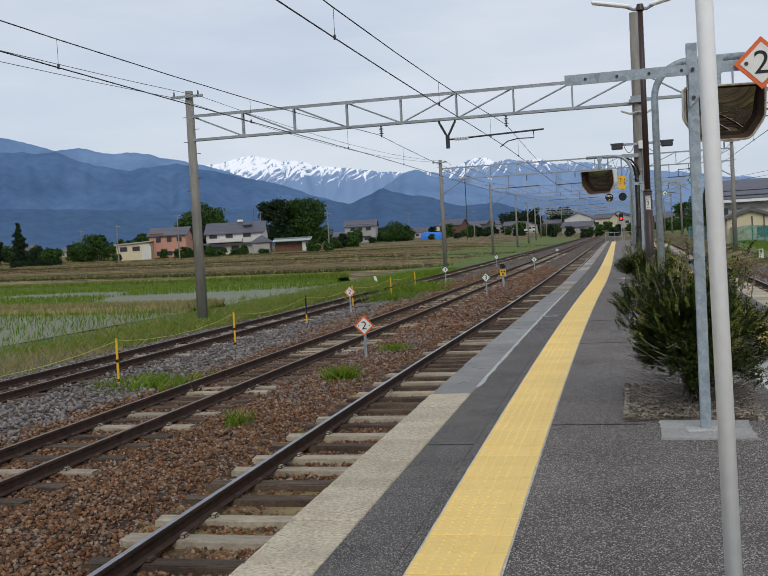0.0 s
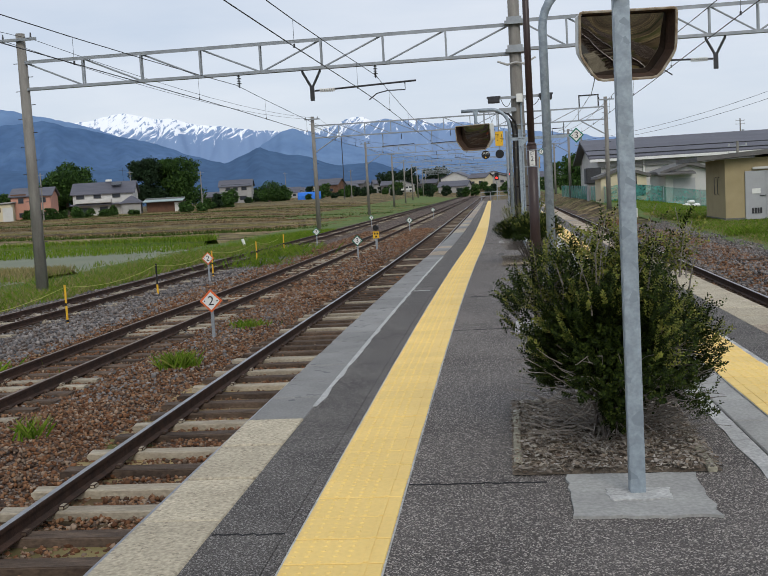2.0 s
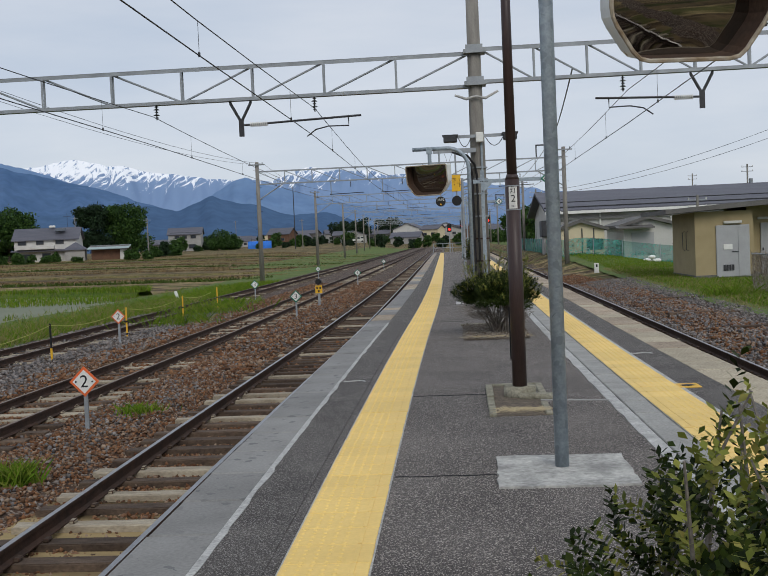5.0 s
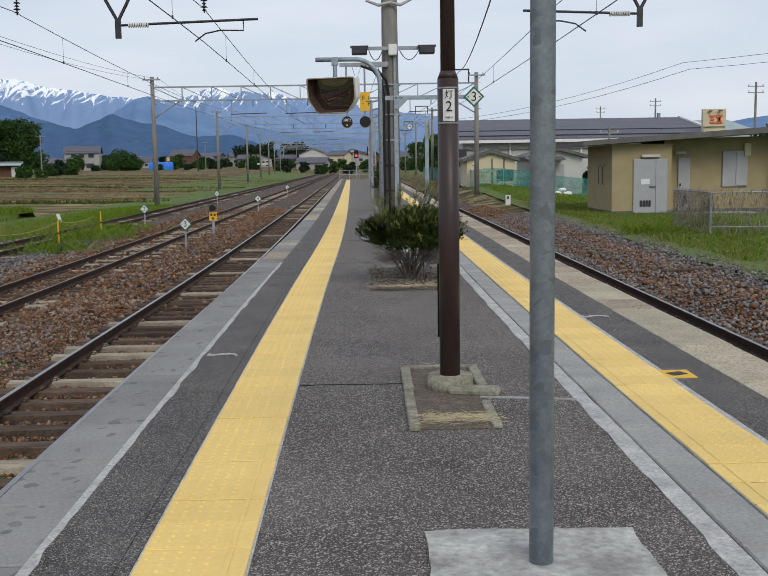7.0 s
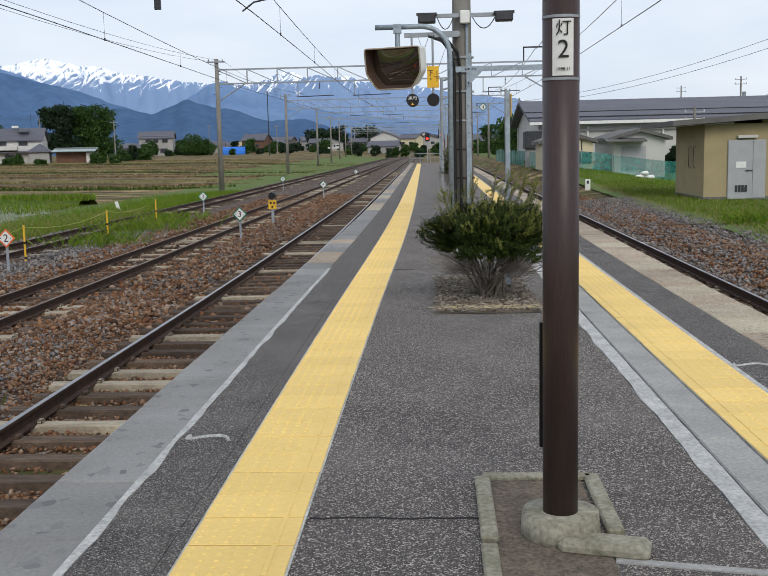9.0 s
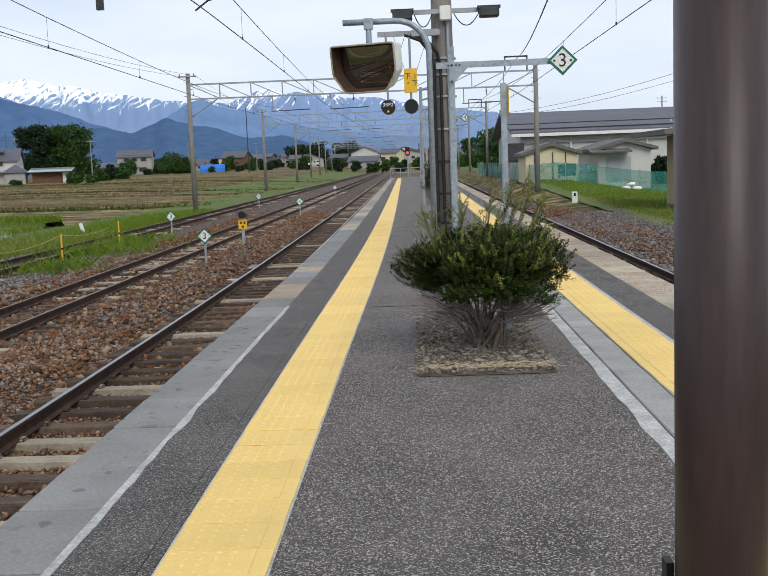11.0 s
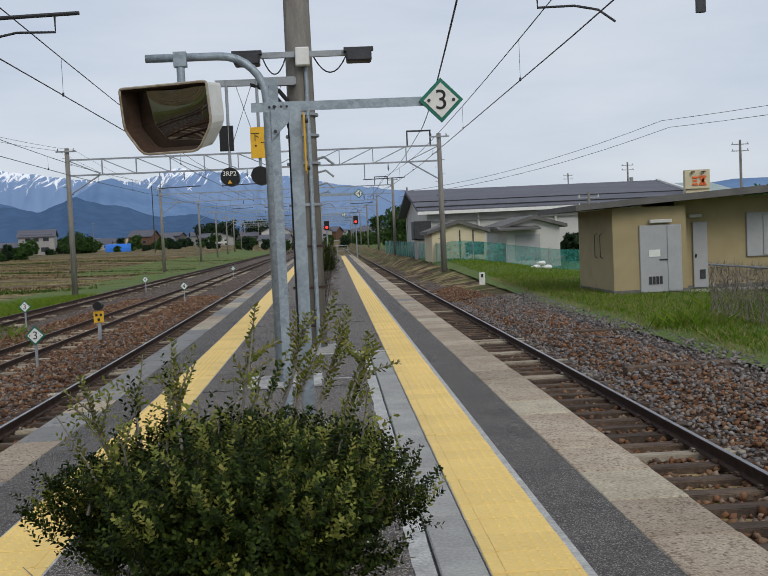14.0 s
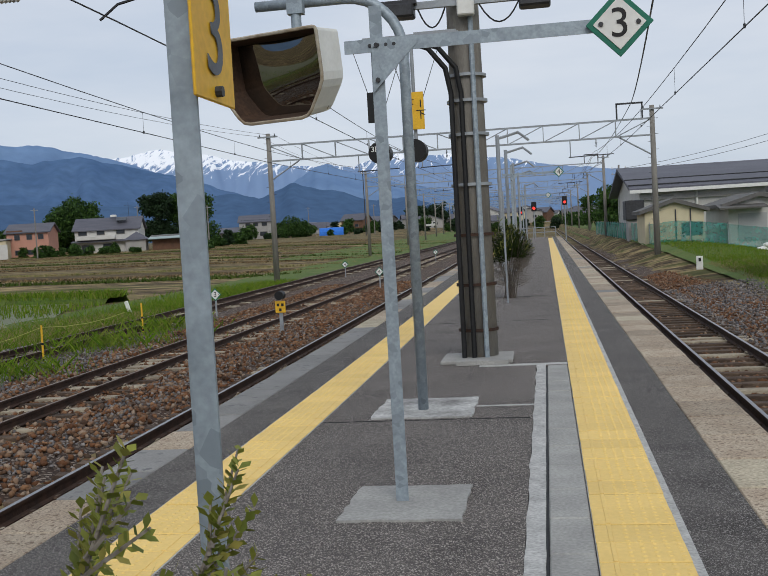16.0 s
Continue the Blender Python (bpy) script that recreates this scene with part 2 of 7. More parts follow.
WINDOW = mat("window_glass", (0.03, 0.035, 0.042), (0.05, 0.055, 0.065), 1.0, 0.2, fine=5, mix2=0.2, spec=0.3)
BROWN_WOOD = mat("brown_boarding", (0.16, 0.085, 0.05), (0.11, 0.06, 0.04), 1, 0.8, fine=12, mix2=0.2)
TARP = mat("blue_tarpaulin", (0.02, 0.17, 0.62), (0.02, 0.13, 0.5), 0.6, 0.5, fine=3, mix2=0.15)
TEAL = mat("green_netting", (0.10, 0.40, 0.34), (0.03, 0.24, 0.20), 0.5, 0.8, fine=4, mix2=0.35)
nt, ntl = TEAL.node_tree.nodes, TEAL.node_tree.links
nmix, nclear = nt.new("ShaderNodeMixShader"), nt.new("ShaderNodeBsdfTransparent")
nmix.inputs[0].default_value = 0.42
ntl.new(nt["Principled BSDF"].outputs[0], nmix.inputs[1])
ntl.new(nclear.outputs[0], nmix.inputs[2])
ntl.new(nmix.outputs[0], nt["Material Output"].inputs["Surface"])
SHEET = mat("corrugated_roofing", (0.34, 0.43, 0.42), (0.28, 0.34, 0.33), 1, 0.6, fine=9, mix2=0.15)
FIELD = None


def field_mat():
    m = bpy.data.materials.new("field_soil")
    m.use_nodes = True
    n, l = m.node_tree.nodes, m.node_tree.links
    p = n["Principled BSDF"]
    p.inputs["Roughness"].default_value, p.inputs["Specular IOR Level"].default_value = 0.95, 0.1
    geo = n.new("ShaderNodeNewGeometry")
    mp = n.new("ShaderNodeMapping")
    mp.vector_type = "TEXTURE"
    mp.inputs["Scale"].default_value, mp.inputs["Rotation"].default_value = (70, 3.6, 1), (0, 0, radians(-14))
    l.new(geo.outputs["Position"], mp.inputs["Vector"])
    n1 = n.new("ShaderNodeTexNoise")
    n1.inputs["Scale"].default_value, n1.inputs["Detail"].default_value, n1.inputs["Roughness"].default_value = 1.0, 5, 0.62
    l.new(mp.outputs[0], n1.inputs["Vector"])
    rp = n.new("ShaderNodeValToRGB")
    e = rp.color_ramp.elements
    e.new(0.5), e.new(0.5), e.new(0.5)
    for i, (pos, c) in enumerate(((0.36, (0.050, 0.060, 0.018)), (0.43, (0.15, 0.105, 0.055)), (0.485, (0.040, 0.028, 0.018)), (0.53, (0.30, 0.225, 0.115)), (0.60, (0.085, 0.085, 0.028)))):
        e[i].position, e[i].color = pos, (*c, 1)
    l.new(n1.outputs[0], rp.inputs[0])
    n2 = n.new("ShaderNodeTexNoise")
    n2.inputs["Scale"].default_value, n2.inputs["Detail"].default_value = 0.5, 8
    l.new(geo.outputs["Position"], n2.inputs["Vector"])
    r2 = n.new("ShaderNodeMapRange")
    r2.inputs[1].default_value, r2.inputs[2].default_value, r2.inputs[3].default_value, r2.inputs[4].default_value = 0.3, 0.7, 0.45, 1.5
    l.new(n2.outputs[0], r2.inputs[0])
    mul = n.new("ShaderNodeVectorMath")
    mul.operation = "SCALE"
    l.new(rp.outputs[0], mul.inputs[0])
    l.new(r2.outputs[0], mul.inputs["Scale"])
    l.new(mul.outputs[0], p.inputs["Base Color"])
    bp = n.new("ShaderNodeBump")
    bp.inputs["Strength"].default_value, bp.inputs["Distance"].default_value = 0.8, 0.15
    l.new(n1.outputs[0], bp.inputs["Height"])
    l.new(bp.outputs[0], p.inputs["Normal"])
    return m


FIELD = field_mat()
VERGE = mat("grassy_earth", (0.065, 0.120, 0.016), (0.115, 0.14, 0.032), 0.45, 0.95, 0.6, fine=9, mix2=0.4)
WATER = mat("paddy_water", (0.15, 0.16, 0.085), (0.11, 0.125, 0.055), 0.25, 0.42, fine=3, mix2=0.1, spec=0.07)


def snow_mat():
    """Distance haze put into a blue base, with snow on the high slopes, broken by dark gullies."""
    m = bpy.data.materials.new("hazy_snow_mountain")
    m.use_nodes = True
    n, l = m.node_tree.nodes, m.node_tree.links
    p = n["Principled BSDF"]
    p.inputs["Roughness"].default_value, p.inputs["Specular IOR Level"].default_value = 1.0, 0.0
    geo = n.new("ShaderNodeNewGeometry")
    sep = n.new("ShaderNodeSeparateXYZ")
    l.new(geo.outputs["Position"], sep.inputs[0])
    lean = []
    for ang, off in ((32, 0.0), (-30, 300.0)):
        mp = n.new("ShaderNodeMapping")
        mp.vector_type = "TEXTURE"
        mp.inputs["Location"].default_value = (off, 0, 0)
        mp.inputs["Scale"].default_value = (16, 400, 62)
        mp.inputs["Rotation"].default_value = (0, radians(ang), 0)
        l.new(geo.outputs["Position"], mp.inputs["Vector"])
        nn = n.new("ShaderNodeTexNoise")
        nn.inputs["Scale"].default_value, nn.inputs["Detail"].default_value, nn.inputs["Roughness"].default_value = 1.0, 7, 0.62
        l.new(mp.outputs[0], nn.inputs["Vector"])
        lean.append(nn)
    nz = n.new("ShaderNodeMath")
    nz.operation = "MAXIMUM"
    l.new(lean[0].outputs[0], nz.inputs[0])
    l.new(lean[1].outputs[0], nz.inputs[1])
    h = n.new("ShaderNodeMapRange")
    h.inputs[1].default_value, h.inputs[2].default_value, h.inputs[3].default_value, h.inputs[4].default_value = 190, 345, -0.24, 0.06
    l.new(sep.outputs[2], h.inputs[0])
    ad = n.new("ShaderNodeMath")
    l.new(nz.outputs[0], ad.inputs[0])
    l.new(h.outputs[0], ad.inputs[1])
    st = n.new("ShaderNodeMapRange")
    st.inputs[1].default_value, st.inputs[2].default_value = 0.50, 0.56
    l.new(ad.outputs[0], st.inputs[0])
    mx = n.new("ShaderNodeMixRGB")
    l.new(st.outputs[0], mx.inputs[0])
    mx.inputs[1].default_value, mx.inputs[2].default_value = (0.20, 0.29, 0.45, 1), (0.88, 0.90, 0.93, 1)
    l.new(mx.outputs[0], p.inputs["Base Color"])
    return m


SNOW = snow_mat()
# distance haze is put into these slope colours, paler for the farther ridges
HILL_FAR = mat("far_slope_haze_blue", (0.17, 0.265, 0.42), (0.125, 0.205, 0.35), 0.006, 1.0, fine=0.02, mix2=0.08, spec=0.0)
HILL_MID = mat("forest_slope_haze_blue", (0.098, 0.168, 0.295), (0.066, 0.122, 0.23), 0.006, 1.0, fine=0.03, mix2=0.12, spec=0.0)
HILL_NEAR = mat("dark_forest_haze_blue", (0.072, 0.128, 0.225), (0.062, 0.11, 0.20), 0.004, 1.0, fine=0.03, mix2=0.12, spec=0.0)


def mirror_mat():
    m = mat("convex_mirror_glass", (0.36, 0.34, 0.30), (0.28, 0.26, 0.23), 3, 0.03, 0, 1.0, fine=8, mix2=0.04)
    return m


MIRROR = mirror_mat()
RED_GLOW = bpy.data.materials.new("red_signal_lens")
RED_GLOW.use_nodes = True
RED_GLOW.node_tree.nodes["Principled BSDF"].inputs["Base Color"].default_value = (0.6, 0.01, 0.01, 1)
RED_GLOW.node_tree.nodes["Principled BSDF"].inputs["Emission Color"].default_value = (1, 0.03, 0.02, 1)
RED_GLOW.node_tree.nodes["Principled BSDF"].inputs["Emission Strength"].default_value = 3.0

# ---- mesh helpers ----
def thing(name, label, category, at=(0, 0, 0), rz=0.0, group="", kind=""):
    """An Empty at the base of a thing; its parts are parented to it."""
    ob = new(name)
    ob.matrix_world = pose(*at, 0, 0, rz)
    return tagged(ob, label, category, group, kind)


def obj(name, bm, material, parent=None, label="", smooth=False):
    me = bpy.data.meshes.new(name)
    bm.to_mesh(me)
    bm.free()
    for m in (material if isinstance(material, (list, tuple)) else [material]):
        me.materials.append(m)
    if smooth:
        me.polygons.foreach_set("use_smooth", [True] * len(me.polygons))
    ob = new(name, me)
    if parent:
        ob.parent = parent
    if label:
        ob["label"] = label
    return ob


part = obj


def raw(name, verts, faces, material, parent=None, label=""):
    """A mesh from arrays of equal-sided faces."""
    me = bpy.data.meshes.new(name)
    v, f = np.asarray(verts, np.float32), np.asarray(faces, np.int32)
    k = f.shape[1]
    me.vertices.add(len(v)), me.loops.add(f.size), me.polygons.add(len(f))
    me.vertices.foreach_set("co", v.ravel())
    me.loops.foreach_set("vertex_index", f.ravel())
    me.polygons.foreach_set("loop_start", np.arange(0, f.size, k, dtype=np.int32))
    me.polygons.foreach_set("loop_total", np.full(len(f), k, np.int32))
    me.update(calc_edges=True)
    me.materials.append(material)
    ob = new(name, me)
    if parent:
        ob.parent = parent
    if label:
        ob["label"] = label
    return ob


def add_box(bm, c, s, rot=None, bevel=0.0, mi=0):
    m = Matrix.Translation(c) @ (rot or Matrix()) @ Matrix.Diagonal((*s, 1))
    g = bmesh.ops.create_cube(bm, size=1, matrix=m)
    if bevel:
        es = {e for v in g["verts"] for e in v.link_edges}
        r = bmesh.ops.bevel(bm, geom=list(es), offset=bevel, segments=1, affect="EDGES")
        for f in r["faces"]:
            f.material_index = mi
    for v in g["verts"]:
        if v.is_valid:
            for f in v.link_faces:
                f.material_index = mi
    return bm


def box(c, s, rot=None, bevel=0.0):
    return add_box(bmesh.new(), c, s, rot, bevel)


def add_cyl(bm, a, b, r0, r1=None, seg=14):
    a, b = Vector(a), Vector(b)
    d = b - a
    m = Matrix.Translation((a + b) / 2) @ d.to_track_quat("Z", "Y").to_matrix().to_4x4()
    bmesh.ops.create_cone(bm, cap_ends=True, segments=seg, radius1=r0, radius2=r0 if r1 is None else r1, depth=d.length, matrix=m)
    return bm


def cyl(a, b, r0, r1=None, seg=14):
    return add_cyl(bmesh.new(), a, b, r0, r1, seg)


def add_tube(bm, pts, r, seg=10):
    """A round bar swept along points."""
    pts = [Vector(p) for p in pts]
    rings = []
    up = Vector((0.123, 0.35, 0.93))
    for i, p in enumerate(pts):
        d = (pts[min(i + 1, len(pts) - 1)] - pts[max(i - 1, 0)]).normalized()
        a = d.cross(up)
        a = a.normalized() if a.length > 1e-4 else d.orthogonal().normalized()
        b2 = d.cross(a)
        rr = r[i] if isinstance(r, (list, tuple)) else r
        rings.append([bm.verts.new(p + (a * math.cos(t) + b2 * math.sin(t)) * rr) for t in (2 * math.pi * k / seg for k in range(seg))])
    for i in range(len(rings) - 1):
        for k in range(seg):
            bm.faces.new((rings[i][k], rings[i][(k + 1) % seg], rings[i + 1][(k + 1) % seg], rings[i + 1][k]))
    bm.faces.new(rings[0][::-1]), bm.faces.new(rings[-1])
    return bm


def tube(pts, r, seg=10):
    return add_tube(bmesh.new(), pts, r, seg)


def sweep(profile, ys, fn, z=lambda y: 0.0):
    """A closed cross-section (x, z) run along y, shifted sideways by fn(y)."""
    bm = bmesh.new()
    rings = [[bm.verts.new((px + fn(y), y, pz + z(y))) for px, pz in profile] for y in ys]
    k = len(profile)
    for a, b2 in zip(rings, rings[1:]):
        for i in range(k):
            bm.faces.new((a[i], a[(i + 1) % k], b2[(i + 1) % k], b2[i]))
    bm.faces.new(rings[0]), bm.faces.new(rings[-1][::-1])
    bmesh.ops.recalc_face_normals(bm, faces=bm.faces)
    return bm


def ribbon(xl, xr, z0, z1, ys):
    bm = bmesh.new()
    rings = [[bm.verts.new(c) for c in ((xl(y), y, z0), (xr(y), y, z0), (xr(y), y, z1), (xl(y), y, z1))] for y in ys]
    for a, b2 in zip(rings, rings[1:]):
        for i in range(4):
            bm.faces.new((a[i], a[(i + 1) % 4], b2[(i + 1) % 4], b2[i]))
    bm.faces.new(rings[0]), bm.faces.new(rings[-1][::-1])
    bmesh.ops.recalc_face_normals(bm, faces=bm.faces)
    return bm


def text_mesh(name, body, size, material, parent, m, label="", extrude=0.001):
    cu = bpy.data.curves.new(name, "FONT")
    cu.body, cu.size, cu.align_x, cu.align_y, cu.extrude = body, size, "CENTER", "CENTER", extrude
    tmp = bpy.data.objects.new(name, cu)
    scene.collection.objects.link(tmp)
    bpy.context.view_layer.update()
    me = bpy.data.meshes.new_from_object(tmp.evaluated_get(bpy.context.evaluated_depsgraph_get()))
    bpy.data.objects.remove(tmp)
    me.materials.clear()
    me.materials.append(material)
    ob = new(name, me)
    ob.parent, ob.matrix_local = parent, m
    if label:
        ob["label"] = label
    return ob


FACE = Matrix.Rotation(radians(90), 4, "X")  # writing that faces towards -y


# ---- plan: gentle bends of platform and tracks ----
def bend(y):
    return 0.000496 * max(0.0, 27 - max(y, -12.0)) ** 2


def left_line(y):
    if y < 27:
        return bend(y)
    return -0.017 * (y - 27 - 9 * (1 - math.exp(-(y - 27) / 9)))


def right_line(y):
    return bend(y)


def steps(a, b, d):
    return [a + (b - a) * i / max(1, round((b - a) / d)) for i in range(max(1, round((b - a) / d)) + 1)]


PLAT_A, PLAT_B = -60.0, 135.0
YS = steps(PLAT_A, PLAT_B, 1.5)
RAIL_Z = -0.92
BED_Z = -1.085


def smooth(a, b, v):
    t = min(1.0, max(0.0, (v - a) / (b - a)))
    return t * t * (3 - 2 * t)


def ground_z(x, y):
    """The lie of the land: flat by the tracks, rising towards the houses and on the station side."""
    z = -1.16
    if x < 0:
        z -= 0.16 * smooth(14.2, 18.5, -x)
        r = math.hypot(x, max(0.0, y) * 0.8)
        z += 0.0118 * max(0.0, min(r, 420) - 95) * max(smooth(16, 45, left_line(y) - x), smooth(420, 520, y))
    else:
        z += 0.12 * smooth(5.9, 6.6, x) + (0.10 + 0.36 * smooth(62, 86, y)) * smooth(7.0, 9.6, x) + 0.0085 * max(0.0, min(y, 140) - 50) * smooth(6.2, 7.6, x) * (1 - smooth(9, 17, x)) - 0.6 * smooth(10, 18, x) * smooth(60, 85, y)
        z += 0.0105 * max(0.0, min(math.hypot(x, y), 420) - 140) * max(smooth(9, 30, x), smooth(420, 520, y))
    return z


# ---- ground ----
def grid_axis(lims):
    out = []
    for a, b2, d in lims:
        out += steps(a, b2, d)[:-1]
    return out + [lims[-1][1]]


gx = grid_axis([(-4600, -600, 400), (-600, -120, 30), (-120, -30, 6), (-30, -13, 1.2), (-13, 5, 3), (5, 20, 0.7), (20, 60, 4), (60, 600, 45), (600, 4600, 400)])
gy = grid_axis([(-4600, -100, 450), (-100, -10, 15), (-10, 90, 2.5), (90, 200, 8), (200, 700, 40), (700, 4600, 390)])
gv = [(x, y, ground_z(x, y) + 0.05 * noise.noise((x * 0.35, y * 0.35, 0)) * (1 if abs(x) < 200 and abs(y) < 300 else 0)) for y in gy for x in gx]
nx = len(gx)
gf = [(j * nx + i, j * nx + i + 1, (j + 1) * nx + i + 1, (j + 1) * nx + i) for j in range(len(gy) - 1) for i in range(nx - 1)]
ground = raw("ground", gv, gf, FIELD)
tagged(ground, "flat valley farmland with stubble and dry soil", "ground", kind="structure")


def heights_strip(name, x0, x1, y0, y1, dx, dy, zf, material, label, kind="structure", category="ground", skirt=True):
    xs, ys = steps(x0, x1, dx), steps(y0, y1, dy)
    v = [(x + (left_line(y) if x < 0 else right_line(y)), y, zf(x, y)) for y in ys for x in xs]
    k = len(xs)
    f = [(j * k + i, j * k + i + 1, (j + 1) * k + i + 1, (j + 1) * k + i) for j in range(len(ys) - 1) for i in range(k - 1)]
    return tagged(raw(name, v, f, material), label, category, kind=kind)


# grassy verges: west of the outer track and the station side
heights_strip("verge_west", -19.5, -13.0, -10, 140, 0.5, 1.0, lambda x, y: -1.10 - 0.13 * smooth(14.2, 18.5, -x) + 0.06 * noise.noise((x * 0.8, y * 0.5, 3)), VERGE, "overgrown grassy track verge beside rice paddies")
heights_strip("verge_east", 8.2, 40.0, 10, 150, 0.8, 1.2, lambda x, y: ground_z(x, y) + 0.07 + 0.06 * noise.noise((x * 0.8, y * 0.5, 8)), VERGE, "grassy bank beside the station track")


def bed_z(x, y):
    dip = max(0.075 * (1 - smooth(1.1, 1.5, abs(x + 3.4))), 0.075 * (1 - smooth(1.1, 1.5, abs(x - 4.6))), 0.045 * (1 - smooth(1.0, 1.4, abs(x + 7.28))), 0.04 * (1 - smooth(1.0, 1.4, abs(x + 11.75))))
    return BED_Z - dip + 0.035 * noise.noise((x * 1.1, y * 1.1, 0)) + 0.02 * noise.noise((x * 4, y * 4, 5))


heights_strip("ballast_bed_west", -13.4, -1.55, -60, 140, 0.3, 0.5, bed_z, BALLAST, "brown stone ballast under the running lines", category="ballast")
heights_strip("ballast_bed_east", 2.75, 8.9, -60, 140, 0.3, 0.5, lambda x, y: bed_z(x, y) + 0.10 * smooth(5.9, 7.0, x), BALLAST, "brown stone ballast beside the platform", category="ballast")

heights_strip("verge_west_far", -30.0, -12.6, 140, 430, 2.9, 4.0, lambda x, y: ground_z(x + left_line(y), y) + 0.10 + 0.06 * noise.noise((x * 0.8, y * 0.5, 3)), VERGE, "grassy verge along the tracks towards the village")
heights_strip("verge_east_far", 6.6, 26.0, 150, 430, 2.4, 4.0, lambda x, y: ground_z(x, y) + 0.10 + 0.06 * noise.noise((x * 0.8, y * 0.5, 8)), VERGE, "grassy bank along the tracks towards the village")
heights_strip("ballast_bed_far", -12.9, -0.5, 140, 430, 3.1, 5.0, lambda x, y: BED_Z - 0.04, BALLAST, "brown stone ballast running on to the horizon", category="ballast")

# ---- platform ----
plat = thing("platform", "asphalt island platform with concrete coping", "platform", kind="structure")
part("platform_wall", ribbon(lambda y: -1.62 + left_line(y), lambda y: 2.83 + right_line(y), -1.3, -0.16, YS), CONCRETE_DARK, plat, "dark weathered concrete platform wall")
part("surface_core", ribbon(lambda y: -1.36 + left_line(y), lambda y: 2.49 + right_line(y), -0.16, -0.03, YS), CONCRETE_DARK, plat)
part("edge_paving_west", ribbon(lambda y: -1.372 + left_line(y), lambda y: -1.023 + left_line(y), -0.028, 0.0, YS), ASPHALT_DARK, plat, "dark asphalt beside the coping")
part("joint_strip_west", ribbon(lambda y: -1.018 + left_line(y), lambda y: -0.962 + left_line(y), -0.028, 0.002, YS), ASPHALT_DARK, plat)
part("walkway_paving", ribbon(lambda y: -0.512 + left_line(y), lambda y: 1.285 + right_line(y), -0.028, 0.0, [y for y in YS if y < 34.0] + [34.1]), ASPHALT, plat, "grey speckled asphalt walkway")
part("walkway_paving_far", ribbon(lambda y: -0.512 + left_line(y), lambda y: 1.632 + right_line(y), -0.028, 0.0, [34.1] + [y for y in YS if y > 34.6]), ASPHALT, plat, "grey speckled asphalt walkway")
part("edge_paving_east", ribbon(lambda y: 2.108 + right_line(y), lambda y: 2.497 + right_line(y), -0.028, 0.0, YS), ASPHALT_DARK, plat, "dark asphalt beside the coping")
JOINT = mat("sandy_joint", (0.27, 0.185, 0.07), (0.17, 0.115, 0.05), 6, 0.95, fine=60, mix2=0.3)
part("tile_joint_west", ribbon(lambda y: -0.945 + left_line(y), lambda y: -0.525 + left_line(y), -0.026, 0.0045, YS), JOINT, plat, "sandy joints between the tiles")
part("tile_joint_east", ribbon(lambda y: 1.640 + right_line(y), lambda y: 2.060 + right_line(y), -0.026, 0.0045, YS), JOINT, plat, "sandy joints between the tiles")
part("tile_bedding_west", ribbon(lambda y: -0.958 + left_line(y), lambda y: -0.513 + left_line(y), -0.028, 0.003, YS), WHITE_PAINT, plat, "pale mortar edge of the tactile paving")
part("tile_bedding_east", ribbon(lambda y: 1.634 + right_line(y), lambda y: 2.106 + right_line(y), -0.028, 0.003, YS), WHITE_PAINT, plat, "pale mortar edge of the tactile paving")
# white paint line along the drain, drain slabs stop at the big pole
CURB_YS = [y for y in YS if y <= 34.0] + [34.1]


def ragged(y, s, amp):
    return amp * noise.noise((y * 2.3, s, 0)) + amp * 0.6 * noise.noise((y * 9, s, 4))


FINE_YS = steps(-6, 34.1, 0.12)
part("painted_line_east", ribbon(lambda y: 1.287 + right_line(y) + ragged(y, 2, 0.018), lambda y: 1.390 + right_line(y) + ragged(y, 5, 0.005), -0.02, 0.004, FINE_YS), WHITE_PAINT, plat, "cracked white paint beside the drain")
part("drain_channel", ribbon(lambda y: 1.377 + right_line(y), lambda y: 1.405 + right_line(y), -0.06, -0.022, CURB_YS), BLACK, plat)
part("painted_line_west", ribbon(lambda y: -1.385 + left_line(y), lambda y: -1.345 + left_line(y) + ragged(y, 7, 0.022), -0.02, 0.004, steps(10.3, 26.5, 0.12)), WHITE_PAINT, plat, "ragged worn white paint line")
part("cross_line", box((1.13, 34.18, -0.008), (1.0, 0.15, 0.024)), WHITE_PAINT, plat, "white painted band across the platform")
part("cross_line_near", box((1.03, 31.6, -0.008), (0.52, 0.05, 0.024)), WHITE_PAINT, plat)
part("conduit_cover", box((1.05, 16.85, -0.006), (0.62, 0.045, 0.024), Matrix.Rotation(radians(-12), 4, "Z")), CONCRETE, plat, "pale mortar seam over a buried cable")
for yy, xa, xb in ((7.55, -1.36, -1.02), (8.28, -0.51, 0.2), (14.0, -0.5, 0.25), (17.35, -0.5, 0.3), (26.2, -0.5, 0.05), (31.0, -0.5, 1.27), (39.5, -0.6, 1.6), (45.0, -0.6, 1.6)):
    n = 14
    pts = [(xa + (xb - xa) * i / n + left_line(yy), yy + 0.02 * noise.noise((i * 0.7, yy, 1)), -0.002) for i in range(n + 1)]
    part("asphalt_crack", tube(pts, 0.007, 5), BLACK, plat, "dark settled crack across the asphalt")


